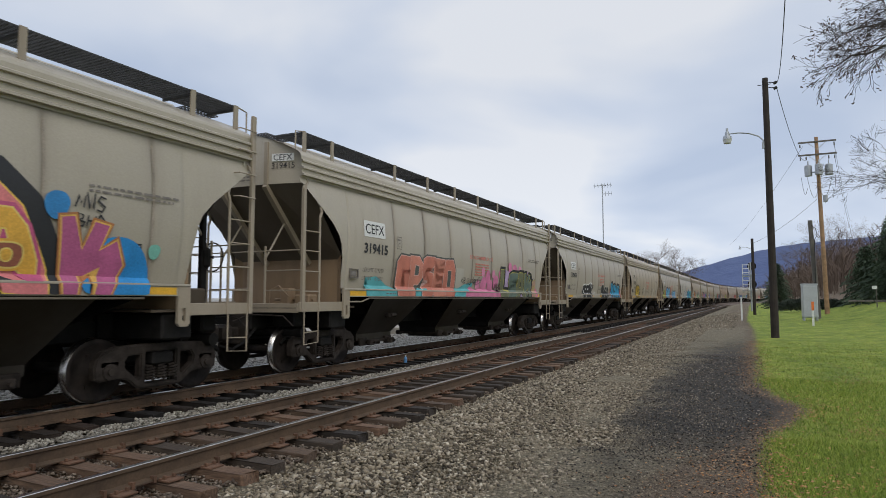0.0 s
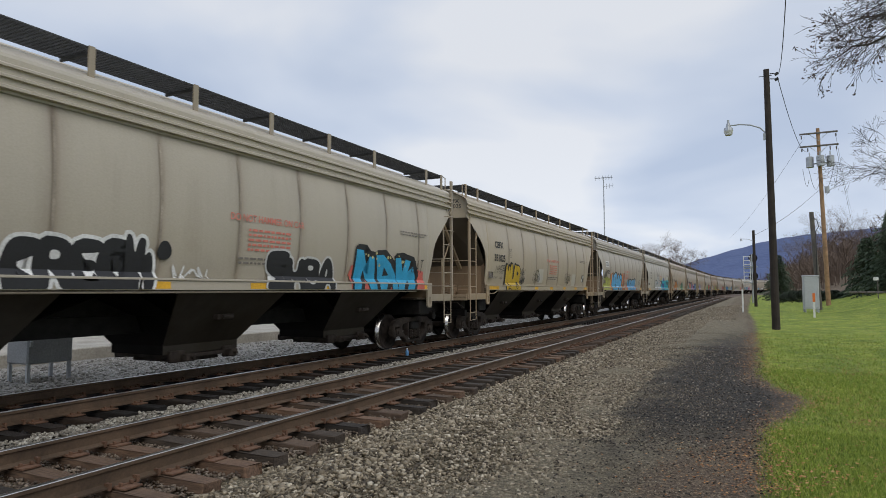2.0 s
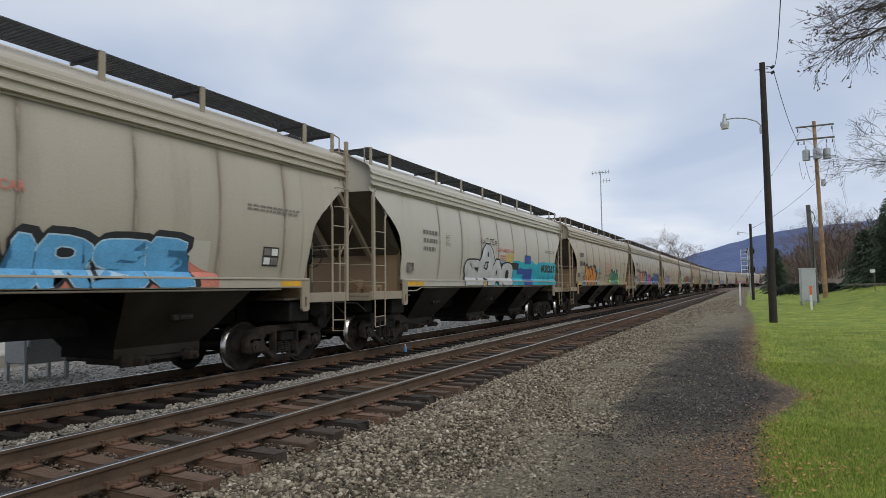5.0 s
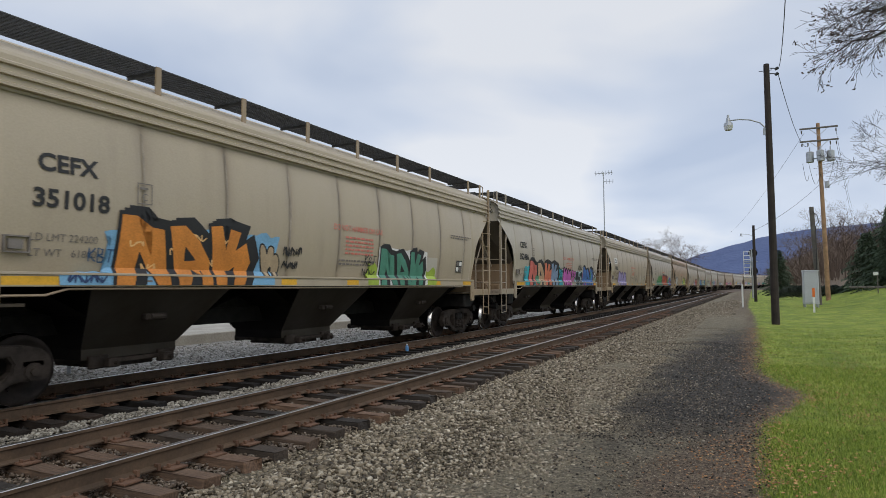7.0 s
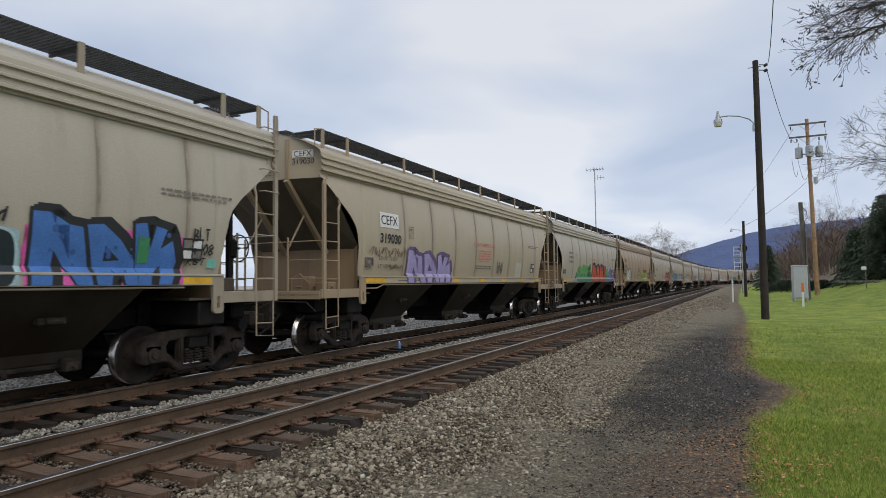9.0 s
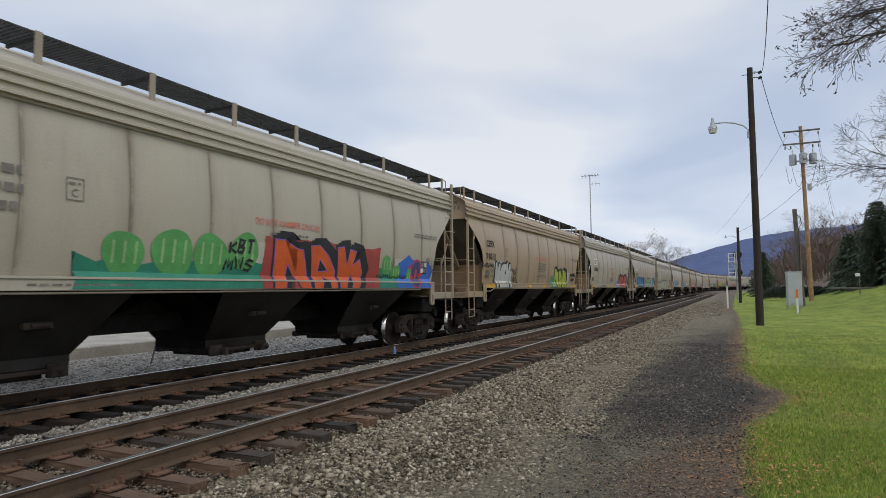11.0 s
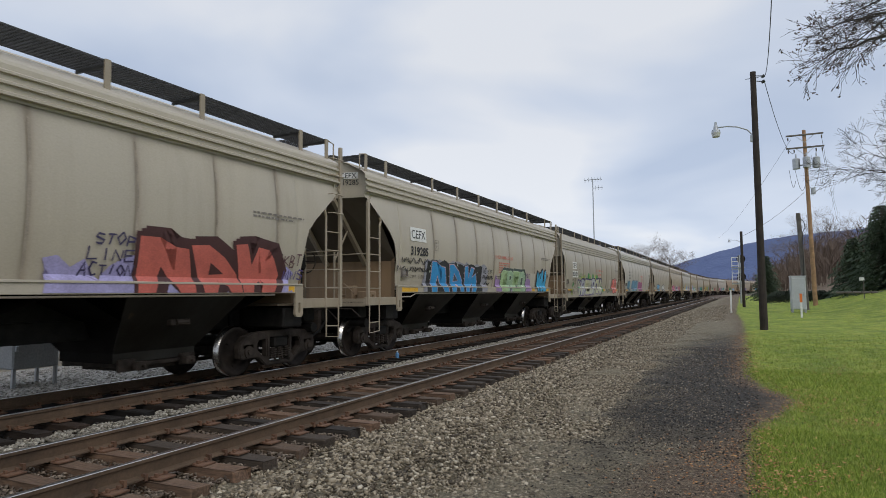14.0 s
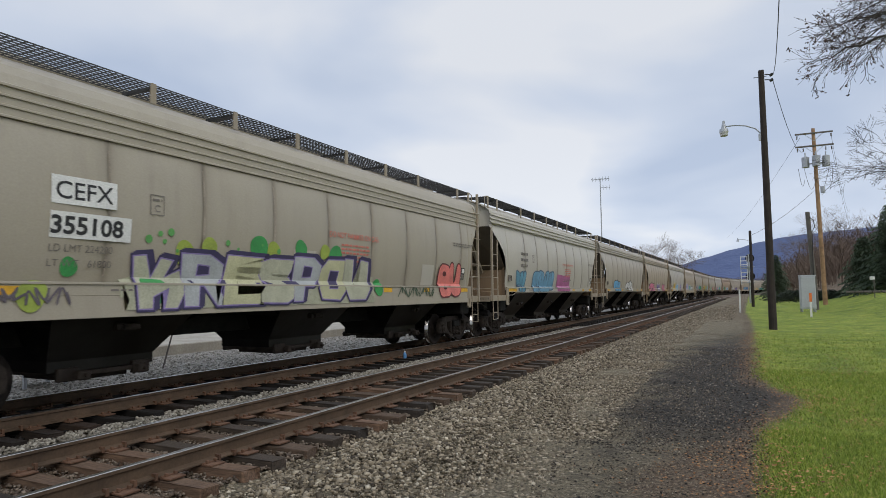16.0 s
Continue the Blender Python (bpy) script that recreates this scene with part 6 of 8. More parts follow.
def build_mountain():
    """A long wooded ridge some three kilometres off."""
    ridge = [(-40, 20), (-14, 50), (-8, 82), (-5.7, 110), (-3.2, 150), (-0.5, 190), (2.0, 221), (4.5, 234), (7.5, 244), (10, 250), (14, 256), (22, 260), (40, 230), (70, 180)]
    bm = bmesh.new()
    grid = []
    for i in range(221):
        a = -40 + 110 * i / 220
        for (a0, h0), (a1, h1) in zip(ridge, ridge[1:]):
            if a <= a1:
                h = h0 + (h1 - h0) * (a - a0) / (a1 - a0)
                break
        h += 5 * noise.noise(Vector((a * 0.9, 0, 0))) + 2.5 * noise.noise(Vector((a * 4, 3, 0)))
        col = []
        for j, (d, k) in enumerate(((2300, -0.02), (2500, 0.22), (2700, 0.5), (2900, 0.8), (3050, 1.0), (3400, 0.8))):
            hh = h * k * (1 + 0.10 * noise.noise(Vector((a * 1.4, j * 1.3, 7)))) if 0 < j < 4 else h * k
            col.append(bm.verts.new((d * math.sin(radians(a)), d * math.cos(radians(a)), hh)))
        grid.append(col)
    for c0, c1 in zip(grid, grid[1:]):
        for j in range(5):
            bm.faces.new((c0[j], c1[j], c1[j + 1], c0[j + 1]))
    tagged(smooth(part("mountain", bm, mountain_material())), "long wooded ridge on the horizon, coloured blue for haze", "mountain", kind="structure")


def build_yard_sign():
    ob = new("yard_sign")
    bm = bmesh.new()
    box(bm, -0.03, 0.03, -0.02, 0.02, 0, 1.3, 0.004)
    part("post", bm, GREY_WOOD, ob)
    bm = bmesh.new()
    box(bm, -0.24, 0.06, -0.02, 0.02, 1.25, 1.48, 0.01)
    part("board", bm, WHITE, ob)
    place_on_ground(ob, 7.7, 52)
    tagged(ob, "small white sign on a wooden stake", "sign")


build_overhanging_tree()
build_bare_tree(11.3, 42, 14, 31, 6, "leafless grey tree with dense fine twigs", 0.34, BARK)
build_bare_tree(-27, 205, 20, 41, 6)
build_bare_tree(-21, 222, 19, 47, 6)
build_bare_tree(9.0, 150, 13, 53, 5, "slim leafless tree before the ridge", 0.14)
build_bare_tree(17.5, 150, 14, 57, 5, "slim leafless tree before the ridge", 0.14)
build_bare_tree(13.0, 146, 15, 59, 5, "slim leafless tree before the ridge", 0.14)
build_spruce(10.3, 60, 6.9, 3.6, 3, "tall dark green spruce beside the lawn")
build_spruce(9.0, 65, 5.0, 2.4, 5, "smaller dark green spruce beside a taller one")
build_spruce(13.2, 57, 6.9, 4.2, 7, "tall dark green spruce beside the lawn")
build_spruce(2.9, 88, 5.9, 2.3, 11, "small dark spruce behind the hedge")
build_hedge()
build_woods()
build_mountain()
build_yard_sign()


# ---- the train: each car keeps its own place along the line ----
GONE = [0.0, 7.5, 14.84, 22.16, 29.38, 36.63, 43.8, 50.97, 58.1, 65.2, 72.31, 79.42, 86.56, 93.74, 100.98, 108.44, 115.62, 122.61, 129.72, 136.83, 143.94,
        151.06, 158.19, 165.32, 172.47, 179.85, 186.84, 193.91, 201.06, 208.23, 215.34, 222.26, 229.55]  # every half second


def travelled(t):
    """Metres that the train has gone by at t seconds; it slows a little and surges slightly."""
    k = min(31, int(t * 2))
    a, b = GONE[k], GONE[k + 1]
    before = GONE[k - 1] if k else 2 * a - b
    after = GONE[k + 2] if k < 31 else 2 * b - a
    u = t * 2 - k
    return 0.5 * (2 * a + (b - before) * u + (2 * before - 5 * a + 4 * b - after) * u * u + (3 * a - before - 3 * b + after) * u ** 3)


LONG, SHORT, DEEP = Car(7.12), Car(6.87), Car(7.35, 0.98, 3.82)
PLACES = [0.06, 19.00, 37.93, 56.72, 75.46, 93.94, 112.57, 131.06, 149.69, 168.14, 186.37, 204.66, 222.89, 240.85, 259.02]
while len(PLACES) < 29:
    PLACES.append(PLACES[-1] + 18.35)
PLACES = [p - (0.15 if k == "S" else 0) for p, k in zip(PLACES, "LLLLLSLSLSSSLTSLSLTLSLSSLTLSL")]
TYPES = "LLLLLSLSLSSSLTSLSLTLSLSSLTLSL"
BUILT = {"L": build_car(LONG), "S": build_car(SHORT), "T": build_car(DEEP, True)}
CARS = []
for n, kind in enumerate(TYPES):
    first = BUILT[kind]
    if first is not None and not first.get("placed"):
        car_ob = first
        car_ob["placed"] = 1
    else:
        car_ob = copy_thing(BUILT[kind], Matrix())
    CARS.append(car_ob)
for n, car_ob in enumerate(CARS):
    if "placed" in car_ob:
        del car_ob["placed"]



# ---- lettering and sprayed paint on the cars ----
PAINTS = {}


def paint(colour):
    key = tuple(round(c, 3) for c in colour)
    if key not in PAINTS:
        PAINTS[key] = plain("spray_paint", key, 0.55, 0.0, 0.16, 2.5, 0.04)
    return PAINTS[key]


def glyphs(text, fat=0.0, shear=0.0, space=1.0):
    """The outline of a text as a bmesh in x and y, scaled to the unit square."""
    cu = bpy.data.curves.new("text", "FONT")
    cu.body, cu.offset, cu.shear, cu.space_character = text, fat, shear, space
    cu.resolution_u = 3
    ob = bpy.data.objects.new("text", cu)
    me = bpy.data.meshes.new_from_object(ob)
    bm = bmesh.new()
    bm.from_mesh(me)
    bpy.data.objects.remove(ob)
    bpy.data.curves.remove(cu)
    bpy.data.meshes.remove(me)
    return bm


def stretch(bm, box_from, x0, x1, z0, z1):
    a0, a1, b0, b1 = box_from
    for v in bm.verts:
        v.co = Vector((0, x0 + (v.co.x - a0) / (a1 - a0) * (x1 - x0), z0 + (v.co.y - b0) / (b1 - b0) * (z1 - z0)))


def bounds(bm):
    xs, ys = [v.co.x for v in bm.verts], [v.co.y for v in bm.verts]
    return min(xs), max(xs), min(ys), max(ys)


def wrap(bm, lift):
    """Lay a flat shape in y and z on the bellied side of a car."""
    z = 1.33
    while z < 3.6:
        geom = bm.verts[:] + bm.edges[:] + bm.faces[:]
        bmesh.ops.bisect_plane(bm, geom=geom, plane_co=(0, 0, z), plane_no=(0, 0, 1), dist=1e-5)
        z += 0.11
    for v in bm.verts:
        v.co.x = (1.637 if v.co.z < 1.81 else side_x(v.co.z) + 0.026) + lift + v.co.x
    for f in bm.faces:
        f.normal_update()
        if f.normal.x < 0:
            f.normal_flip()


def put(car_ob, name, bm, mat, lift, label=""):
    wrap(bm, lift)
    return part(name, bm, mat, car_ob, label)


def stencil(n, text, y0, y1, z0, z1, mat=INK, lift=0.004, name="stencil_lettering", fat=0.006, left=None):
    bm = glyphs(text, fat)
    left = ORIGIN[n] if left is None else left
    stretch(bm, bounds(bm), left + y0, left + y1, z0, z1)
    return put(CARS[n], name, bm, mat, lift)


def bars(n, y0, y1, z0, z1, rows, mat, seed, name="small_print"):
    """Writing too small to read, as rows of short bars."""
    rng = random.Random(seed)
    bm = bmesh.new()
    h = (z1 - z0) / rows
    for k in range(rows):
        y = y0
        end = y1 - rng.uniform(0, 0.25) * (y1 - y0) * (k == rows - 1)
        while y < end:
            w = rng.uniform(0.05, 0.16)
            zc = z1 - h * (k + 0.5)
            a, b, c, d = ORIGIN[n] + y, ORIGIN[n] + min(end, y + w), zc - h * 0.24, zc + h * 0.24
            bm.faces.new([bm.verts.new((0, p, q)) for p, q in ((a, c), (b, c), (b, d), (a, d))])
            y += w + 0.035
    tagged(put(CARS[n], name, bm, mat, 0.004), kind="stuff")


def patch(n, y0, y1, z0, z1, mat, lift=0.002, name="painted_patch", seed=0, rough=0.0):
    """A sprayed or painted panel, with a wavering edge where rough."""
    rng = random.Random(seed)
    pts = []
    m = 26 if rough else 1
    for (a, b), (c, d) in (((y0, z0), (y1, z0)), ((y1, z0), (y1, z1)), ((y1, z1), (y0, z1)), ((y0, z1), (y0, z0))):
        for k in range(m):
            u = k / m
            pts.append((a + (c - a) * u, b + (d - b) * u))
    bm = bmesh.new()
    vs = []
    for k, (a, b) in enumerate(pts):
        w = rough * (0.6 * noise.noise(Vector((a * 1.9 + seed, b * 1.9, seed))) + 0.5 * noise.noise(Vector((a * 5, b * 5 + seed, 2))))
        zz = b + (w if b > z0 + 0.01 else 0)
        vs.append(bm.verts.new((0, ORIGIN[n] + a + (w if z0 < b < z1 else 0), max(z0, zz))))
    f = bm.faces.new(vs)
    bmesh.ops.triangulate(bm, faces=[f])
    put(CARS[n], name, bm, mat, lift)


LETTER = {  # heavy sprayed letters: the outer shape, then the counters, in a unit square
    "N": [[(0.0, 0), (0.0, 1.0), (0.27, 1.0), (0.60, 0.40), (0.56, 0.86), (0.78, 0.84), (1.0, 0.0), (0.72, 0.0), (0.36, 0.52), (0.30, 0.0)]],
    "D": [[(0.22, 0.0), (0.0, 0.92), (0.30, 0.95), (0.64, 0.74), (0.92, 0.44), (1.0, 0.0), (0.76, 0.0), (0.70, 0.22), (0.52, 0.26), (0.48, 0.0)], [(0.36, 0.64), (0.62, 0.44), (0.34, 0.42)]],
    "K": [[(0.14, 0), (0.0, 0.95), (0.24, 0.98), (0.36, 0.60), (0.46, 0.94), (0.72, 0.90), (0.60, 0.60), (0.86, 0.74), (1.0, 0.42), (0.84, 0.0), (0.56, 0.0), (0.62, 0.35), (0.40, 0.22), (0.38, 0.0)]],
    "R": [[(0.02, 0), (0, 1), (0.60, 1.0), (0.95, 0.82), (0.92, 0.55), (0.72, 0.45), (1.0, 0.0), (0.70, 0.0), (0.44, 0.38), (0.36, 0.38), (0.34, 0)], [(0.34, 0.78), (0.60, 0.76), (0.60, 0.62), (0.34, 0.60)]],
    "E": [[(0, 0), (0.04, 1), (0.95, 0.98), (0.90, 0.74), (0.36, 0.76), (0.36, 0.62), (0.80, 0.62), (0.78, 0.40), (0.36, 0.40), (0.36, 0.24), (0.98, 0.26), (1, 0)]],
    "S": [[(0.0, 0.02), (0.02, 0.26), (0.60, 0.27), (0.62, 0.38), (0.15, 0.42), (0.0, 0.62), (0.05, 0.92), (0.30, 1.0), (0.97, 1.0), (0.92, 0.75), (0.40, 0.74), (0.38, 0.64), (0.85, 0.60), (1, 0.40), (0.95, 0.10), (0.75, 0.0)]],
    "P": [[(0.05, 0), (0, 1), (0.65, 1), (0.97, 0.82), (0.95, 0.50), (0.70, 0.32), (0.40, 0.32), (0.38, 0)], [(0.36, 0.78), (0.62, 0.76), (0.62, 0.56), (0.37, 0.55)]],
    "O": [[(0.15, 0.04), (0, 0.30), (0.02, 0.75), (0.20, 0.98), (0.80, 1), (1, 0.75), (0.98, 0.25), (0.80, 0)], [(0.38, 0.30), (0.36, 0.70), (0.64, 0.70), (0.63, 0.30)]],
    "C": [[(0.10, 0.08), (0, 0.40), (0.05, 0.85), (0.30, 1), (0.95, 0.96), (0.90, 0.68), (0.45, 0.70), (0.36, 0.50), (0.42, 0.30), (0.95, 0.32), (1, 0.02), (0.30, 0)]],
    "G": [[(0.10, 0.08), (0, 0.40), (0.05, 0.85), (0.30, 1), (0.95, 0.98), (0.90, 0.72), (0.45, 0.72), (0.36, 0.50), (0.42, 0.28), (0.62, 0.28), (0.60, 0.40), (0.50, 0.42), (0.52, 0.58), (0.96, 0.56), (1, 0.02), (0.30, 0)]],
    "A": [[(0, 0), (0.25, 1), (0.72, 1), (1, 0), (0.68, 0), (0.62, 0.22), (0.36, 0.22), (0.30, 0)], [(0.42, 0.44), (0.49, 0.74), (0.56, 0.44)]],
    "U": [[(0.2, 0.0), (0, 0.3), (0.02, 1), (0.36, 1), (0.40, 0.4), (0.60, 0.4), (0.64, 1), (0.98, 0.96), (1, 0.25), (0.8, 0)]],
    "H": [[(0, 0), (0.04, 1), (0.34, 1), (0.36, 0.62), (0.62, 0.62), (0.64, 0.98), (0.96, 1), (1, 0), (0.66, 0), (0.64, 0.36), (0.36, 0.36), (0.34, 0)]],
    "B": [[(0, 0), (0, 1), (0.7, 1), (0.95, 0.82), (0.82, 0.54), (1, 0.3), (0.9, 0.05), (0.7, 0)], [(0.32, 0.80), (0.60, 0.78), (0.58, 0.64), (0.32, 0.64)], [(0.32, 0.40), (0.62, 0.40), (0.62, 0.22), (0.32, 0.22)]],
    "M": [[(0, 0), (0.03, 1), (0.30, 1), (0.50, 0.6), (0.70, 1), (0.98, 0.98), (1, 0), (0.72, 0), (0.70, 0.5), (0.5, 0.22), (0.30, 0.5), (0.28, 0)]],
    "L": [[(0, 0), (0.05, 1), (0.4, 1), (0.38, 0.3), (1, 0.28), (0.95, 0)]],
}


def grown(ring, d):
    """A closed shape grown outwards by d."""
    area = sum(a.x * b.y - b.x * a.y for a, b in zip(ring, ring[1:] + ring[:1]))
    turn = 1 if area > 0 else -1
    out = []
    for k, p in enumerate(ring):
        e1, e2 = (p - ring[k - 1]).normalized(), (ring[(k + 1) % len(ring)] - p).normalized()
        n1, n2 = Vector((e1.y, -e1.x)) * turn, Vector((e2.y, -e2.x)) * turn
        m = (n1 + n2) / max(0.35, 1 + n1.dot(n2))
        out.append(p + m * d)
    return out


def rounded(ring, times):
    for _ in range(times):
        ring = [q for a, b in zip(ring, ring[1:] + ring[:1]) for q in (a * 0.75 + b * 0.25, a * 0.25 + b * 0.75)]
    return ring


def piece(n, text, y0, y1, z0, z1, fills, outline, edge=None, shadow=(0.10, 0.06), line=0.05, soft=0, crowd=1.12, tilt=0.10, wave=0.06, seed=0, name="graffiti_letter", lift=0.008):
    """A sprayed word: crowding heavy letters, each with a fat outline, a block shadow and perhaps a light edge."""
    rng = random.Random(seed)
    w, h = (y1 - y0) / len(text), z1 - z0
    floor_z = 1.628 if n != 13 else 1.32
    for i, ch in enumerate(text):
        lean, rise, size = rng.uniform(-tilt, tilt), rng.uniform(-wave, wave), crowd * rng.uniform(0.95, 1.06)
        drop = rng.uniform(0, wave) * h

        def laid(ring):
            pts = []
            for a, b in ring:
                a += rng.uniform(-0.02, 0.02)
                pts.append(Vector((ORIGIN[n] + y0 + w * (i + 0.5 + (a - 0.5) * size + lean * (b - 0.5)), z0 - drop + h * b * (1 + rise))))
            return rounded(pts, soft)

        outer, *holes = [laid(r) for r in LETTER[ch]]
        bm = bmesh.new()

        def lay(ring, x, slot, dy=0.0, dz=0.0):
            f = bm.faces.new([bm.verts.new((x, q.x + dy, max(floor_z, q.y + dz))) for q in ring])
            f.material_index = slot

        base = 0.0012 * i
        fat = grown(outer, line)
        if shadow:
            for k in (1.0, 0.5):
                lay(fat, base + 0.0008 * (1 - k), 1, shadow[0] * k, shadow[1] * k)
        lay(fat, base + 0.0016, 1)
        if edge:
            lay(outer, base + 0.0028, 2)
            lay(grown(outer, -0.022), base + 0.0040, 0)
        else:
            lay(outer, base + 0.0040, 0)
        for hole in holes:
            if edge:
                lay(grown(hole, 0.02), base + 0.0052, 2)
            lay(hole, base + 0.0064, 1)
        bmesh.ops.triangulate(bm, faces=bm.faces[:])
        ob = put(CARS[n], name, bm, paint(fills[i % len(fills)]), lift)
        ob.data.materials.append(paint(outline))
        ob.data.materials.append(paint(edge or outline))


STICK = {  # thin marker letters as strokes
    "A": [[(0, 0), (0.5, 1), (1, 0)], [(0.2, 0.4), (0.8, 0.4)]], "B": [[(0, 0), (0, 1), (0.7, 0.85), (0.6, 0.55), (0, 0.5), (0.9, 0.3), (0.7, 0), (0, 0)]],
    "C": [[(1, 0.9), (0.4, 1), (0, 0.5), (0.4, 0), (1, 0.1)]], "D": [[(0, 0), (0, 1), (0.8, 0.8), (0.9, 0.3), (0, 0)]],
    "E": [[(1, 1), (0, 0.95), (0, 0), (1, 0.05)], [(0, 0.5), (0.8, 0.5)]], "G": [[(1, 0.9), (0.3, 1), (0, 0.4), (0.5, 0), (1, 0.1), (1, 0.45), (0.5, 0.45)]],
    "H": [[(0, 0), (0, 1)], [(1, 0), (1, 1)], [(0, 0.5), (1, 0.5)]], "I": [[(0.5, 0), (0.5, 1)]], "J": [[(0.2, 1), (1, 1)], [(0.7, 1), (0.7, 0.1), (0.3, 0), (0, 0.3)]],
    "K": [[(0, 0), (0, 1)], [(0.9, 1), (0, 0.45), (1, 0)]], "L": [[(0, 1), (0, 0), (1, 0.05)]], "M": [[(0, 0), (0.1, 1), (0.5, 0.3), (0.9, 1), (1, 0)]],
    "N": [[(0, 0), (0.1, 1), (0.9, 0), (1, 1)]], "O": [[(0.5, 1), (0, 0.5), (0.5, 0), (1, 0.5), (0.5, 1)]], "P": [[(0, 0), (0, 1), (0.9, 0.8), (0.8, 0.5), (0, 0.45)]],
    "R": [[(0, 0), (0, 1), (0.9, 0.8), (0.8, 0.5), (0, 0.45), (1, 0)]], "S": [[(1, 0.9), (0.3, 1), (0, 0.7), (1, 0.35), (0.7, 0), (0, 0.1)]],
    "T": [[(0, 1), (1, 1)], [(0.5, 1), (0.45, 0)]], "U": [[(0, 1), (0.1, 0.1), (0.6, 0), (1, 0.2), (1, 1)]], "W": [[(0, 1), (0.25, 0), (0.5, 0.7), (0.75, 0), (1, 1)]],
    "0": [[(0.5, 1), (0, 0.5), (0.5, 0), (1, 0.5), (0.5, 1)]], "4": [[(0.2, 1), (0, 0.4), (1, 0.45)], [(0.7, 0.8), (0.65, 0)]], "8": [[(0.5, 0.5), (0, 0.8), (0.5, 1), (1, 0.8), (0, 0.2), (0.5, 0), (1, 0.2), (0.5, 0.5)]],
    "-": [[(0.1, 0.5), (0.9, 0.5)]], " ": [],
}


def strip(bm, pts, width):
    """One band along the points, pointed a little at its ends."""
    sides = []
    for k, p in enumerate(pts):
        t = pts[min(k + 1, len(pts) - 1)] - pts[max(k - 1, 0)]
        t = t.normalized() if t.length > 1e-5 else Vector((1, 0))
        e = Vector((-t.y, t.x)) * width * (0.7 if k in (0, len(pts) - 1) else 1.0)
        sides.append([bm.verts.new((0.00002 * k, q.x, max(1.34, q.y))) for q in (p - e, p + e)])
    for a, b in zip(sides, sides[1:]):
        bm.faces.new((a[0], b[0], b[1], a[1]))


def tag(n, text, y0, y1, z0, z1, colour, width=0.016, seed=1):
    """A word in quick marker strokes."""
    rng = random.Random(seed)
    bm = bmesh.new()
    w = (y1 - y0) / len(text)
    for i, ch in enumerate(text):
        lean, up, size = rng.uniform(-0.1, 0.3), rng.uniform(-0.12, 0.12), rng.uniform(0.8, 1.2)
        for path in STICK[ch]:
            strip(bm, [Vector((ORIGIN[n] + y0 + w * (i + 0.08 + 0.78 * a + lean * (b - 0.5)), z0 + (z1 - z0) * (b * size + up))) for a, b in path], width)
    put(CARS[n], "graffiti_tag", bm, paint(colour), 0.018)


def blobs(n, y0, y1, z0, z1, colour, count, size, lift, seed):
    rng = random.Random(seed)
    bm = bmesh.new()
    for _ in range(count):
        cy, cz, r = rng.uniform(y0, y1), rng.uniform(z0, z1), size * rng.uniform(0.5, 1.3)
        bm.faces.new([bm.verts.new((0, ORIGIN[n] + cy + r * math.cos(2 * math.pi * k / 14), max(1.63, cz + r * math.sin(2 * math.pi * k / 14)))) for k in range(14)])
    tagged(put(CARS[n], "graffiti_dots", bm, paint(colour), lift), kind="stuff")


def disc(n, y, z, r, colour, lift):
    """A sprayed round spot."""
    bm = bmesh.new()
    rng = random.Random(round(1000 * (y + z)))
    a1, a2 = rng.uniform(0, 6.28), rng.uniform(0, 6.28)
    ring = []
    for k in range(28):
        a = 2 * math.pi * k / 28
        q = r * (1 + 0.06 * math.sin(2 * a + a1) + 0.05 * math.sin(3 * a + a2))
        ring.append(bm.verts.new((0, ORIGIN[n] + y + q * math.cos(a), max(1.628 if n != 13 else 1.32, z + q * math.sin(a)))))
    bm.faces.new(ring)
    put(CARS[n], "graffiti_spot", bm, paint(colour), lift)


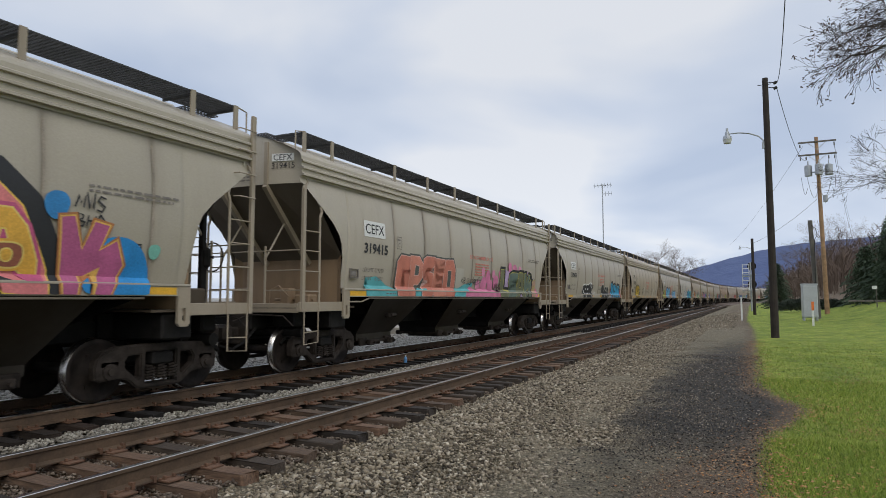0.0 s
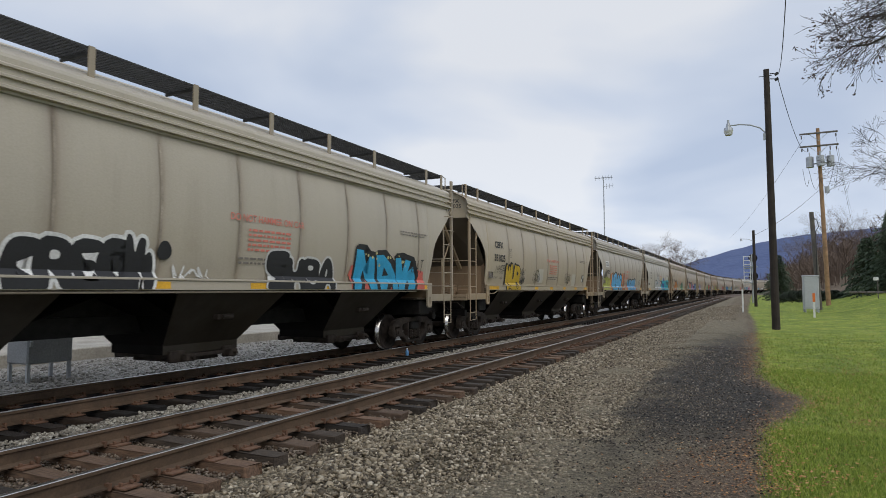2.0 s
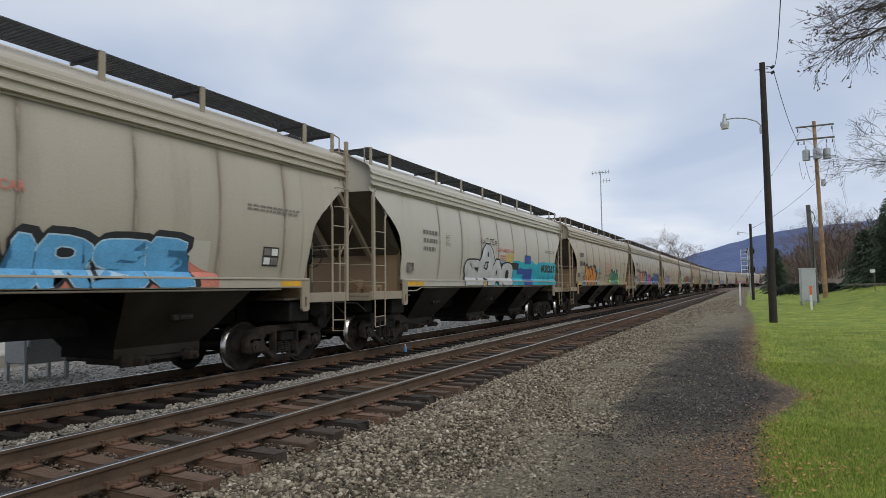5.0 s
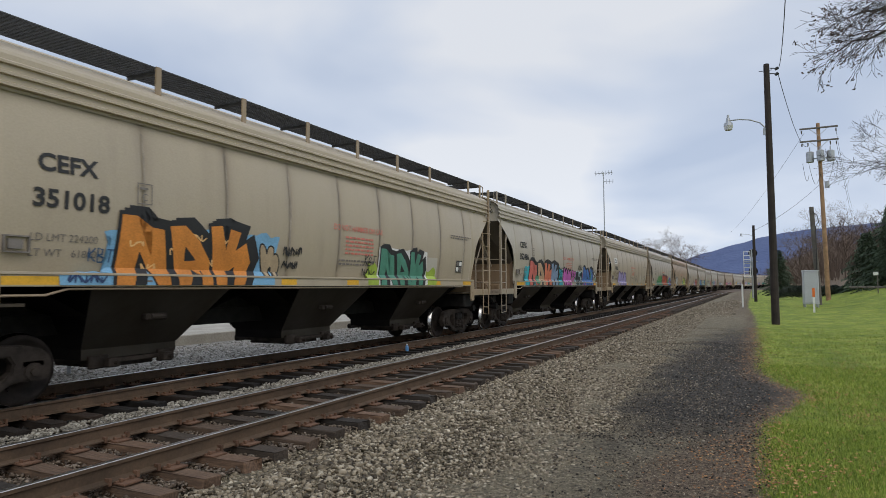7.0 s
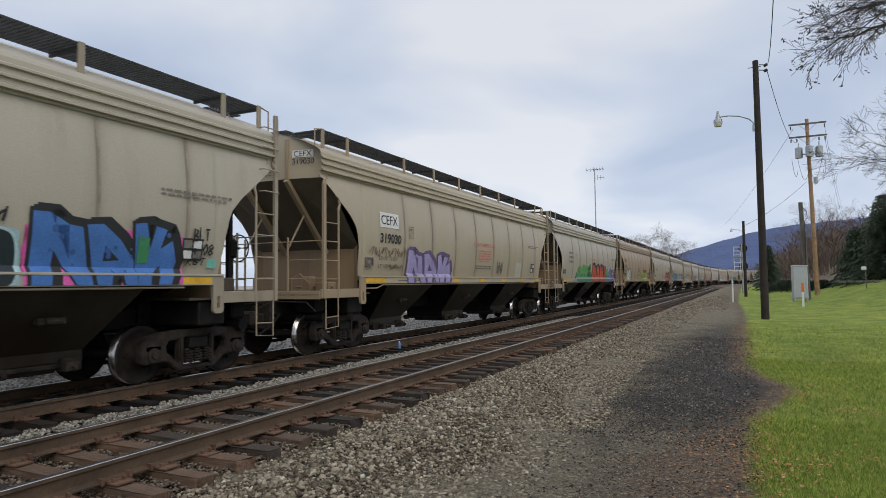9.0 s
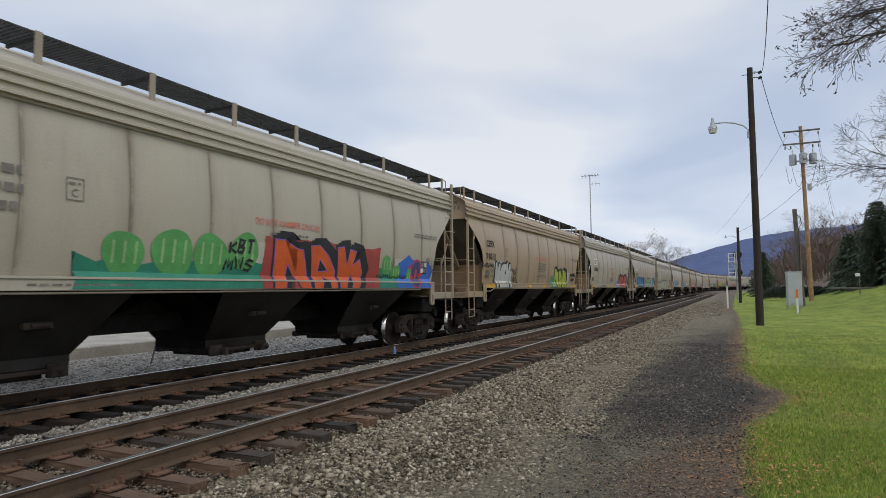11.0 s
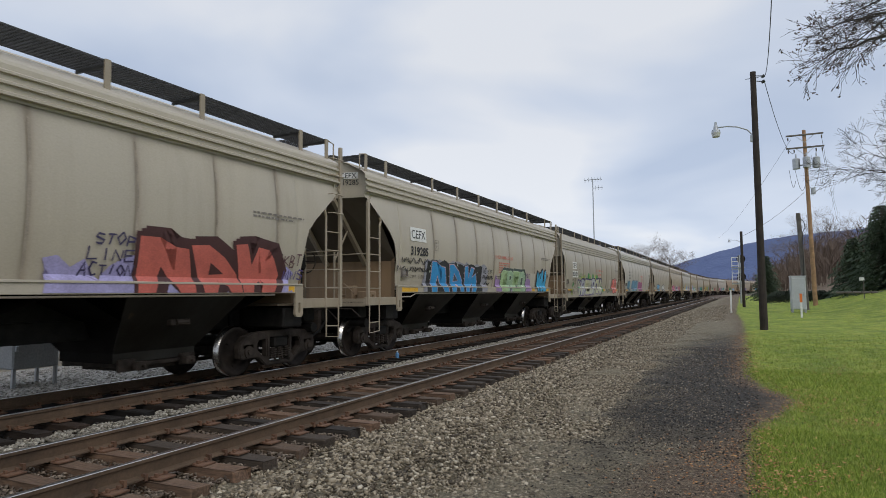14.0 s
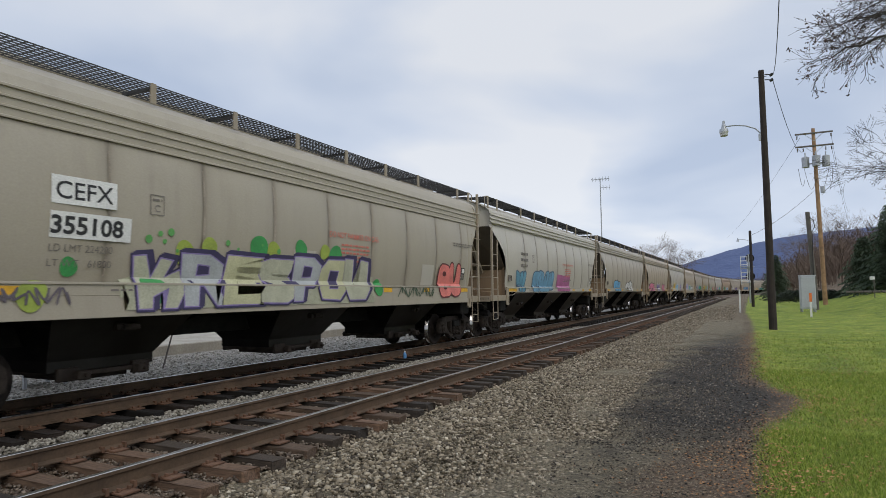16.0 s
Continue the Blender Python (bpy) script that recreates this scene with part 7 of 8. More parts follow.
def wild(n, y0, y1, z0, z1, fill, outline, count, seed, accent=None, halo=None, fat=1.3):
    """A sprayed throw-up: overlapping bulging shapes with a dark outline, slits and curls."""
    rng = random.Random(seed)
    left = ORIGIN[n]
    layers = {key: bmesh.new() for key in "ofahl"}
    count = max(2, round(count * 1.4))
    w, h = (y1 - y0) / count, z1 - z0

    def bulge(key, shape, grow, step):
        cy, cz, ry, rz, a1, a2, tip, lean = shape
        ring = []
        for k in range(40):
            a = 2 * math.pi * k / 40
            r = 1 + 0.16 * math.sin(2 * a + a1) + 0.10 * math.sin(3 * a + a2) + 0.28 * max(0.0, math.cos(a - tip)) ** 10
            c, s = math.cos(a), math.sin(a)
            c, s = math.copysign(abs(c) ** 0.8, c), math.copysign(abs(s) ** 0.8, s)
            y, z = cy + (ry * r + grow) * c, cz + (rz * r + grow) * s
            ring.append(layers[key].verts.new((step * 0.0004, left + y + lean * (z - cz), min(z1 + 0.16, max(1.625, z)))))
        layers[key].faces.new(ring)

    def curl(key, pts, width, step):
        p, sides = [Vector(q) for q in pts], []
        for k, c in enumerate(p):
            t = (p[min(k + 1, len(p) - 1)] - p[max(k - 1, 0)]).normalized()
            nrm = Vector((-t.y, t.x)) * width * (1 - 0.5 * k / len(p))
            sides.append([layers[key].verts.new((step * 0.0004, left + q.x, min(z1, max(1.63, q.y)))) for q in (c - nrm, c + nrm)])
        for a, b in zip(sides, sides[1:]):
            layers[key].faces.new((a[0], b[0], b[1], a[1]))

    edge = 0.045 * min(1.4, fat)
    for i in range(count):
        shape = (y0 + w * (i + 0.5), z0 + h * (0.5 + rng.uniform(-0.06, 0.06)), w * rng.uniform(0.55, 0.72), h * rng.uniform(0.42, 0.52),
                 rng.uniform(0, 6.28), rng.uniform(0, 6.28), rng.choice((0.8, 2.2, 4.0, 5.4)), rng.uniform(-0.25, 0.25))
        cy, cz, ry, rz = shape[:4]
        if halo:
            bulge("h", shape, edge * 3, i)
        bulge("o", shape, edge, i)
        bulge("f", shape, 0.0, i)
        # the line where this shape overlaps the last, and slits inside it
        if i:
            a0 = math.pi + rng.uniform(-0.3, 0.3)
            curl("l", [(cy + ry * 0.9 * math.cos(a0 + u), cz + rz * 0.9 * math.sin(a0 + u)) for u in (-0.9, -0.6, -0.3, 0, 0.3, 0.6, 0.9)], edge * 0.42, i)
        up = rng.choice((-1, 1))
        b = rng.uniform(-0.25, 0.25) * ry
        curl("l", [(cy + b, cz + up * rz), (cy + b + 0.04, cz + up * rz * 0.65), (cy + b * 0.4, cz + up * rz * 0.25)], edge * 0.6, i + 30)
        if accent:
            a0 = rng.uniform(1.6, 2.4)
            curl("a", [(cy + ry * 0.68 * math.cos(a0 + u), cz + rz * 0.68 * math.sin(a0 + u)) for u in (-0.5, -0.2, 0.1, 0.4, 0.7)], edge * 0.6, i)
            curl("a", [(cy + ry * 0.3 * u, cz - rz * (0.35 + 0.3 * abs(u - 0.5))) for u in (-1, -0.3, 0.4, 1.1)], edge * 0.5, i + 30)
    for key, colour, lift, name in (("h", halo, 0.004, "graffiti_halo"), ("o", outline, 0.007, "graffiti_outline"), ("f", fill, 0.010, "graffiti_letters"), ("a", accent, 0.016, "graffiti_shine"), ("l", outline, 0.019, "graffiti_outline")):
        if colour and len(layers[key].faces):
            bm = layers[key]
            put(CARS[n], name, bm, paint(colour), lift)
        else:
            layers[key].free()


def scribble(n, y0, y1, z0, z1, colour, seed, loops=5, width=0.014):
    """A quick hand-drawn tag: one smooth wandering line with loops."""
    rng = random.Random(seed)
    m = loops * 4
    knots = []
    for k in range(m):
        u = k / (m - 1)
        back = 0.30 * (y1 - y0) / loops * math.sin(k * 2.4 + seed)
        knots.append(Vector((ORIGIN[n] + y0 + (y1 - y0) * u + back, z0 + (z1 - z0) * min(1, max(0, (k % 2) + rng.uniform(-0.45, 0.45))))))
    pts = []
    for k in range(m - 1):
        a, b = knots[k], knots[k + 1]
        p = knots[k - 1] if k else a
        q = knots[k + 2] if k + 2 < m else b
        for i in range(5):
            u = i / 5
            pts.append(0.5 * (2 * a + (b - p) * u + (2 * p - 5 * a + 4 * b - q) * u * u + (3 * a - p - 3 * b + q) * u ** 3))
    bm = bmesh.new()
    strip(bm, pts, width)
    put(CARS[n], "graffiti_tag", bm, paint(colour), 0.012)


def end_number(n, mark, number, plated):
    car_ob = CARS[n]
    def flat(bm, lift):
        for v in bm.verts:
            v.co = Vector((v.co.y, -end_y(SIZES[TYPES[n]], v.co.y) - 0.024 - lift, v.co.z))
        return bm
    if plated:
        bm = bmesh.new()
        bm.faces.new([bm.verts.new((0, a, b)) for a, b in ((0.76, 4.45), (1.26, 4.45), (1.26, 4.61), (0.76, 4.61))])
        part("number_panel", flat(bm, 0.001), WHITE, car_ob)
    for text, z0, z1, a, b in ((mark, 4.465, 4.595, 0.80, 1.22), (number, 4.29, 4.42, 0.76, 1.28)):
        bm = glyphs(text, 0.006)
        stretch(bm, bounds(bm), a, b, z0, z1)
        part("stencil_lettering", flat(bm, 0.004), INK, car_ob)


BLK, WHT = (0.02, 0.02, 0.022), (0.72, 0.72, 0.70)
BLUE, SKY, TEAL, CYAN = (0.02, 0.22, 0.55), (0.17, 0.45, 0.72), (0.03, 0.40, 0.38), (0.02, 0.38, 0.48)
PINK, HOTPINK, RED, CORAL, ORG = (0.75, 0.22, 0.36), (0.72, 0.12, 0.42), (0.58, 0.06, 0.05), (0.70, 0.20, 0.16), (0.75, 0.27, 0.06)
GREEN, LIME, DGREEN, YEL, VIOLET, LILAC = (0.05, 0.32, 0.14), (0.42, 0.55, 0.08), (0.02, 0.14, 0.09), (0.72, 0.50, 0.04), (0.16, 0.10, 0.36), (0.42, 0.38, 0.62)

SIZES = {"L": LONG, "S": SHORT, "T": DEEP}
HALF = [SIZES[k].hs for k in TYPES]
SHIFT = {5: 0.3, 7: 0.47, 9: 0.49, 10: 0.60, 11: 0.3, 12: 0.28, 13: 0.45, 14: 0.8}
ORIGIN = [-h + SHIFT.get(n, 0.0) for n, h in enumerate(HALF)]
# where the number stands from the usual place
NUMBER = {3: -0.09, 6: -0.2, 7: -0.68, 8: 0.1, 10: -1.17, 11: -0.3, 12: -0.35, 13: 0.14}


def markings():
    numbers = {0: "319411", 1: "319415", 2: "319475", 3: "351025", 4: "319293", 5: "361013", 6: "351018", 7: "352486", 8: "319030", 9: "351040", 10: "71013", 11: "319008", 12: "319285", 13: "355108", 14: "319587"}
    shown = {1, 2, 3, 4, 6, 7, 8, 10, 11, 12, 13}
    for n, number in numbers.items():
        plated = n in (1, 2, 4, 8, 11, 12, 13)
        k, d = NUMBER.get(n, 0.0), -0.2 if n == 13 else 0.0
        if n in shown:
            if plated:
                patch(n, k + 0.55, k + 1.50, d + 3.03, d + 3.41, WHITE, 0.003, "number_panel")
            if n == 13:
                patch(n, k + 0.55, k + 1.75, d + 2.58, d + 2.93, WHITE, 0.003, "number_panel")
            stencil(n, "CEFX", k + 0.61, k + 1.44, d + 3.10, d + 3.34, lift=0.006, fat=0.008 if plated else 0.03)
            stencil(n, number, k + 0.56, k + (1.62 if len(number) == 6 else 1.50), d + 2.63, d + 2.88, lift=0.006, fat=0.028)
            end_number(n, "CEFX", number, plated)
            stencil(n, "LD LMT 224200", k + 0.56, k + 1.48, 2.20, 2.30, PALE_INK, fat=0.0)
            stencil(n, "LT WT   61800", k + 0.56, k + 1.48, 2.00, 2.10, PALE_INK, fat=0.0)
        else:
            bars(n, 0.6, 1.5, 2.55, 3.25, 3, PALE_INK, n)
        # plate mark
        k = max(k, -0.6)
        for y0, y1, z0, z1 in ((2.06, 2.32, 3.13, 3.145), (2.06, 2.32, 2.83, 2.845), (2.06, 2.075, 2.845, 3.13), (2.305, 2.32, 2.845, 3.13)):
            patch(n, k + y0, k + y1, z0, z1, PALE_INK, 0.004, "plate_mark")
        stencil(n, "C", k + 2.14, k + 2.24, 2.88, 2.99, PALE_INK)
        bars(n, k + 2.10, k + 2.29, 3.03, 3.10, 1, PALE_INK, n)
        # notices
        k = {5: -0.6, 7: -0.6, 9: -1.0, 10: -1.2, 11: -1.1}.get(n, 0.0)
        stencil(n, "DO NOT HAMMER ON CAR", k + 6.75, k + 8.75, 2.84, 2.97, RED_INK, fat=0.008)
        bars(n, k + 7.2, k + 8.35, 2.30, 2.74, 5, RED_INK if n not in (9, 10) else PALE_INK, 50 + n, "red_notice")
        bars(n, k + 7.0, k + 8.5, 2.06, 2.22, 2, PALE_INK, 80 + n)
        bars(n, 2 * HALF[n] - 1.6, 2 * HALF[n] - 0.1, 3.02, 3.16, 2, PALE_INK, 30 + n)
        if n == 5:
            continue
        patch(n, 2 * HALF[n] - 1.15, 2 * HALF[n] - 0.72, 2.02, 2.38, INK, 0.004, "label_panel")
        for a in (0, 0.2):
            for b in (0, 0.17):
                patch(n, 2 * HALF[n] - 1.12 + a, 2 * HALF[n] - 0.95 + a, 2.05 + b, 2.18 + b, WHITE if (a > 0) == (b > 0) else PALE_INK, 0.006, "label_panel")
        if n % 2:
            patch(n, 5.6, 6.3, 1.9, 2.5, PAINT_LIGHT, 0.002, "repainted_patch")
        patch(n, 11.1, 11.8, 1.82, 2.4, PAINT_LIGHT, 0.002, "repainted_patch")
        bars(n, 1.6, 3.2, 1.66, 1.72, 1, PALE_INK, 5 + n)


def sprayed():
    # car with the flame piece
    patch(0, 6.5, 12.6, 1.63, 2.0, paint((0.46, 0.12, 0.34)), 0.003, "graffiti_fill", 3, 0.18)
    piece(0, "SRA", 6.2, 12.15, 1.60, 3.10, [(0.62, 0.16, 0.36), (0.70, 0.30, 0.10), (0.66, 0.20, 0.20)], BLK, (0.75, 0.50, 0.08), (0.16, 0.10), 0.07, 1, 1.16, seed=3)
    piece(0, "A", 11.15, 12.05, 1.85, 2.75, [(0.72, 0.40, 0.06)], (0.50, 0.09, 0.20), (0.76, 0.58, 0.16), None, 0.05, 1, 1.0, 0.2, seed=4, lift=0.020)
    piece(0, "O", 11.40, 11.85, 1.95, 2.3, [(0.30, 0.10, 0.06)], (0.72, 0.40, 0.06), (0.76, 0.58, 0.16), None, 0.03, 2, 1.0, 0.2, seed=9, lift=0.030)
    piece(0, "K", 12.3, 13.15, 1.63, 2.75, [(0.42, 0.10, 0.22)], (0.40, 0.16, 0.05), (0.70, 0.42, 0.10), None, 0.03, 0, 1.2, 0.3, seed=5, lift=0.024)
    disc(0, 12.2, 2.80, 0.18, (0.03, 0.22, 0.50), 0.020)
    disc(0, 13.14, 1.90, 0.56, (0.02, 0.24, 0.56), 0.020)
    piece(0, "BK", 12.92, 13.40, 1.85, 2.30, [(0.55, 0.66, 0.24)], (0.04, 0.12, 0.36), None, None, 0.02, 1, 1.1, seed=6, name="graffiti_initial")
    tag(0, "MWS", 12.45, 12.90, 2.78, 2.98, BLK, 0.016, 2)
    tag(0, "BHO", 12.48, 12.90, 2.55, 2.73, BLK, 0.016, 3)
    disc(0, 13.75, 2.28, 0.11, (0.18, 0.45, 0.36), 0.004)
    # pale pink and teal piece
    patch(1, 0.7, 6.9, 1.63, 1.95, paint((0.10, 0.40, 0.42)), 0.003, "graffiti_fill", 4, 0.45)
    patch(1, 6.6, 13.9, 1.63, 1.90, paint((0.66, 0.20, 0.34)), 0.0035, "graffiti_fill", 6, 0.3)
    piece(1, "GPSEO", 2.15, 5.6, 1.60, 2.74, [(0.56, 0.19, 0.13), (0.60, 0.23, 0.16)], (0.10, 0.11, 0.10), (0.66, 0.40, 0.34), None, 0.045, 0, 1.18, 0.14, seed=14)
    for k, (a, b, r) in enumerate(((7.9, 2.45, 0.15), (8.35, 2.30, 0.22), (8.0, 2.05, 0.26), (8.85, 2.42, 0.14), (9.1, 2.15, 0.24), (8.6, 1.95, 0.26), (7.5, 2.0, 0.18), (9.5, 2.42, 0.15), (11.0, 2.62, 0.24), (11.6, 2.60, 0.2), (10.5, 2.72, 0.18))):
        disc(1, a, b, r, (0.66, 0.20, 0.36) if k % 3 else (0.70, 0.27, 0.42), 0.0045 + 0.0004 * k)
    patch(1, 9.7, 12.9, 1.64, 2.60, paint((0.48, 0.36, 0.56)), 0.004, "graffiti_fill", 9, 0.25)
    piece(1, "LSAK", 9.6, 13.1, 1.60, 2.62, [(0.15, 0.16, 0.09), (0.12, 0.17, 0.14)], BLK, (0.46, 0.42, 0.08), (0.08, 0.05), 0.045, 0, 1.2, 0.2, seed=18)
    piece(1, "O", 13.25, 13.65, 1.64, 2.3, [(0.50, 0.30, 0.22)], (0.45, 0.38, 0.10), None, None, 0.04, 2, 1.1, seed=19)
    tag(1, "JUNGLE", 6.55, 7.6, 2.03, 2.22, BLK, 0.015, 4)
    tag(1, "KB", 6.15, 6.5, 2.05, 2.2, BLK, 0.013, 5)
    scribble(1, 9.0, 9.6, 1.78, 2.10, (0.08, 0.03, 0.05), 6, 4, 0.014)
    # black throw-ups and a blue piece
    piece(2, "CREEK", 3.1, 5.2, 1.60, 2.44, [BLK], WHT, None, None, 0.055, 2, 1.30, 0.12, 0.10, seed=22)
    disc(2, 5.42, 2.22, 0.14, BLK, 0.010)
    scribble(2, 5.6, 6.3, 1.78, 2.0, WHT, 8, 3, 0.016)
    piece(2, "SHBA", 7.8, 9.85, 1.60, 2.32, [BLK], (0.55, 0.55, 0.53), None, None, 0.045, 2, 1.28, 0.12, 0.10, seed=25)
    patch(2, 10.5, 14.0, 1.63, 2.15, paint((0.58, 0.13, 0.10)), 0.003, "graffiti_fill", 8, 0.35)
    piece(2, "NDK", 10.65, 13.45, 1.58, 2.50, [(0.03, 0.34, 0.58)], BLK, None, (0.10, 0.07), 0.06, seed=2)
    blobs(2, 11.0, 13.2, 2.2, 2.5, (0.50, 0.46, 0.22), 14, 0.035, 0.020, 3)
    tag(2, "EAT", 13.3, 13.95, 2.1, 2.45, BLK, 0.02, 9)
    # yellow piece and tags
    piece(3, "KUB", 1.72, 3.2, 1.60, 2.56, [(0.52, 0.34, 0.02)], BLK, None, (-0.04, 0.02), 0.05, 2, 1.34, 0.06, 0.10, seed=27)
    for y in (2.02, 2.85):
        disc(3, y, 1.76, 0.12, BLK, 0.020)
        disc(3, y, 1.76, 0.085, (0.52, 0.34, 0.02), 0.022)
        disc(3, y, 1.76, 0.03, BLK, 0.024)
    tag(3, "NAKED", 0.6, 1.75, 2.33, 2.53, BLK, 0.016, 9)
    tag(3, "KBT", 3.35, 3.85, 2.20, 2.42, BLK, 0.016, 10)
    scribble(3, 3.4, 3.85, 1.85, 2.15, BLK, 10, 5, 0.014)
    tag(3, "NAKED", 4.85, 5.85, 1.95, 2.38, BLK, 0.017, 12)
    tag(3, "NAKED", 9.8, 10.8, 1.96, 2.38, BLK, 0.017, 11)
    # blue letters on orange and green
    patch(4, 0.1, 2.4, 1.63, 2.35, paint((0.38, 0.40, 0.09)), 0.003, "graffiti_fill", 9, 0.35)
    patch(4, 1.95, 6.3, 1.63, 2.66, paint((0.62, 0.22, 0.06)), 0.0035, "graffiti_fill", 11, 0.35)
    piece(4, "UBAR", 2.5, 5.7, 1.60, 2.70, [(0.10, 0.40, 0.68)], BLK, (0.40, 0.62, 0.78), (0.09, 0.05), 0.06, 1, 1.16, 0.15, seed=4)
    patch(4, 6.15, 7.0, 1.65, 2.55, paint((0.50, 0.42, 0.34)), 0.005, "graffiti_fill", 14, 0.25)
    piece(4, "S", 6.25, 6.95, 1.62, 2.85, [(0.40, 0.14, 0.08)], (0.10, 0.10, 0.06), None, None, 0.03, 2, 0.9, 0.3, seed=30)
    patch(4, 7.6, 12.0, 1.63, 1.95, paint((0.58, 0.20, 0.14)), 0.003, "graffiti_fill", 13, 0.3)
    piece(4, "URSE", 8.1, 11.4, 1.60, 2.42, [(0.12, 0.38, 0.64)], BLK, (0.42, 0.60, 0.72), (0.06, 0.05), 0.05, 1, 1.16, 0.15, seed=32)
    scribble(4, 0.0, 0.85, 2.32, 2.75, BLK, 14)
    # teal mural with white letters
    patch(5, 5.4, 13.85, 1.63, 2.56, paint(CYAN), 0.003, "graffiti_fill", 15, 0.22)
    piece(5, "SHAO", 3.6, 7.9, 1.58, 2.50, [(0.50, 0.50, 0.49)], BLK, None, None, 0.055, 1, 1.20, 0.15, seed=34)
    piece(5, "A", 4.7, 6.1, 2.32, 3.05, [(0.50, 0.50, 0.49)], BLK, None, None, 0.05, 1, 1.0, 0.05, seed=35)
    tag(5, "MATTER", 4.7, 6.3, 3.05, 3.25, BLK, 0.018, 31)
    patch(5, 7.2, 8.0, 2.30, 2.75, paint((0.56, 0.42, 0.12)), 0.005, "graffiti_fill", 16, 0.25)
    patch(5, 6.0, 8.3, 2.30, 2.42, paint(BLK), 0.014, "graffiti_fill", 17)
    patch(5, 7.8, 8.6, 2.22, 2.46, paint(BLK), 0.015, "graffiti_fill", 24, 0.05)
    patch(5, 9.25, 10.35, 1.63, 2.28, paint((0.03, 0.07, 0.30)), 0.010, "graffiti_fill", 18, 0.06)
    patch(5, 9.4, 10.1, 2.48, 2.82, paint((0.03, 0.07, 0.30)), 0.010, "graffiti_fill", 19, 0.06)
    patch(5, 8.5, 9.4, 2.05, 2.28, paint((0.03, 0.07, 0.30)), 0.011, "graffiti_fill", 20, 0.03)
    patch(5, 11.5, 13.75, 2.10, 2.62, paint((0.05, 0.42, 0.50)), 0.005, "graffiti_fill", 22, 0.12)
    stencil(5, "MUSCULT", 11.62, 13.66, 2.16, 2.50, paint(BLK), fat=0.05, name="graffiti_tag", lift=0.012)
    for k in range(12):
        scribble(5, 11.3 + 0.2 * k, 11.34 + 0.2 * k, 1.70 + 0.05 * (k % 3), 2.02, BLK, 60 + k, 2, 0.008)
    # orange letters in a blue cloud, then green letters
    patch(6, 1.45, 4.9, 1.63, 2.50, paint((0.20, 0.42, 0.62)), 0.003, "graffiti_fill", 21, 0.30)
    patch(6, 0.75, 1.5, 1.63, 1.80, paint((0.20, 0.42, 0.62)), 0.0032, "graffiti_fill", 46, 0.05)
    piece(6, "NDK", 1.65, 4.2, 1.58, 2.64, [(0.62, 0.23, 0.04)], BLK, None, (0.16, 0.09), 0.055, 0, 1.10, 0.06, 0.03, seed=6)
    for k, (a, b) in enumerate(((1.75, 2.2), (2.0, 1.85), (2.5, 2.1), (2.9, 2.35), (3.2, 1.95), (3.55, 2.3), (3.9, 1.9))):
        scribble(6, a, a + 0.28, b, b + 0.10, (0.78, 0.48, 0.20), 70 + k, 2, 0.012)
    piece(6, "K", 4.55, 5.0, 1.80, 2.42, [(0.42, 0.32, 0.20)], BLK, None, None, 0.03, 2, 1.2, 0.4, seed=7, name="graffiti_initial")
    scribble(6, 5.15, 5.7, 2.2, 2.38, BLK, 16)
    scribble(6, 5.15, 5.6, 1.95, 2.1, BLK, 17)
    tag(6, "KBT", 1.15, 1.55, 1.95, 2.15, (0.04, 0.1, 0.2), 0.014, 18)
    scribble(6, 0.85, 1.4, 1.67, 1.78, (0.03, 0.06, 0.15), 19)
    patch(6, 8.2, 11.7, 1.63, 2.1, paint((0.34, 0.46, 0.06)), 0.003, "graffiti_fill", 23, 0.25)
    patch(6, 8.62, 11.15, 1.63, 2.55, paint(WHT), 0.005, "graffiti_fill", 26, 0.10)
    piece(6, "NDK", 8.75, 10.95, 1.58, 2.52, [(0.08, 0.26, 0.18)], BLK, None, (0.12, 0.07), 0.05, 0, 1.1, 0.06, 0.03, seed=8)
    tag(6, "KBT", 8.0, 8.5, 2.1, 2.3, BLK, 0.016, 20)
    scribble(6, 7.95, 8.5, 1.85, 2.02, BLK, 21, 4, 0.011)
    # coral letters in a teal cloud, pink, black and blue pieces
    patch(7, 0.6, 6.1, 1.63, 2.45, paint((0.04, 0.40, 0.47)), 0.003, "graffiti_fill", 25, 0.38)
    piece(7, "NDKK", 1.2, 5.3, 1.58, 2.66, [(0.58, 0.15, 0.12), (0.50, 0.33, 0.20), (0.62, 0.17, 0.09), (0.20, 0.28, 0.40)], BLK, None, (0.17, 0.09), 0.06, 0, 1.14, 0.06, 0.03, seed=9)
    patch(7, 2.0, 2.5, 1.70, 2.05, paint((0.10, 0.32, 0.20)), 0.022, "graffiti_fill", 28, 0.10)
    scribble(7, 5.35, 6.0, 2.32, 2.5, BLK, 21, 5, 0.014)
    tag(7, "KBT", 5.45, 6.0, 2.1, 2.26, BLK, 0.016, 22)
    scribble(7, 5.45, 6.05, 1.88, 2.05, BLK, 23, 4, 0.013)
    tag(7, "HI", 6.08, 6.3, 2.36, 2.5, BLK, 0.014, 24)
    tag(7, "MOM", 6.02, 6.34, 2.18, 2.31, BLK, 0.014, 25)
    piece(7, "KK", 6.35, 7.75, 1.60, 2.46, [(0.52, 0.12, 0.42)], BLK, None, (-0.04, 0.04), 0.05, 2, 1.25, 0.06, 0.08, seed=36)
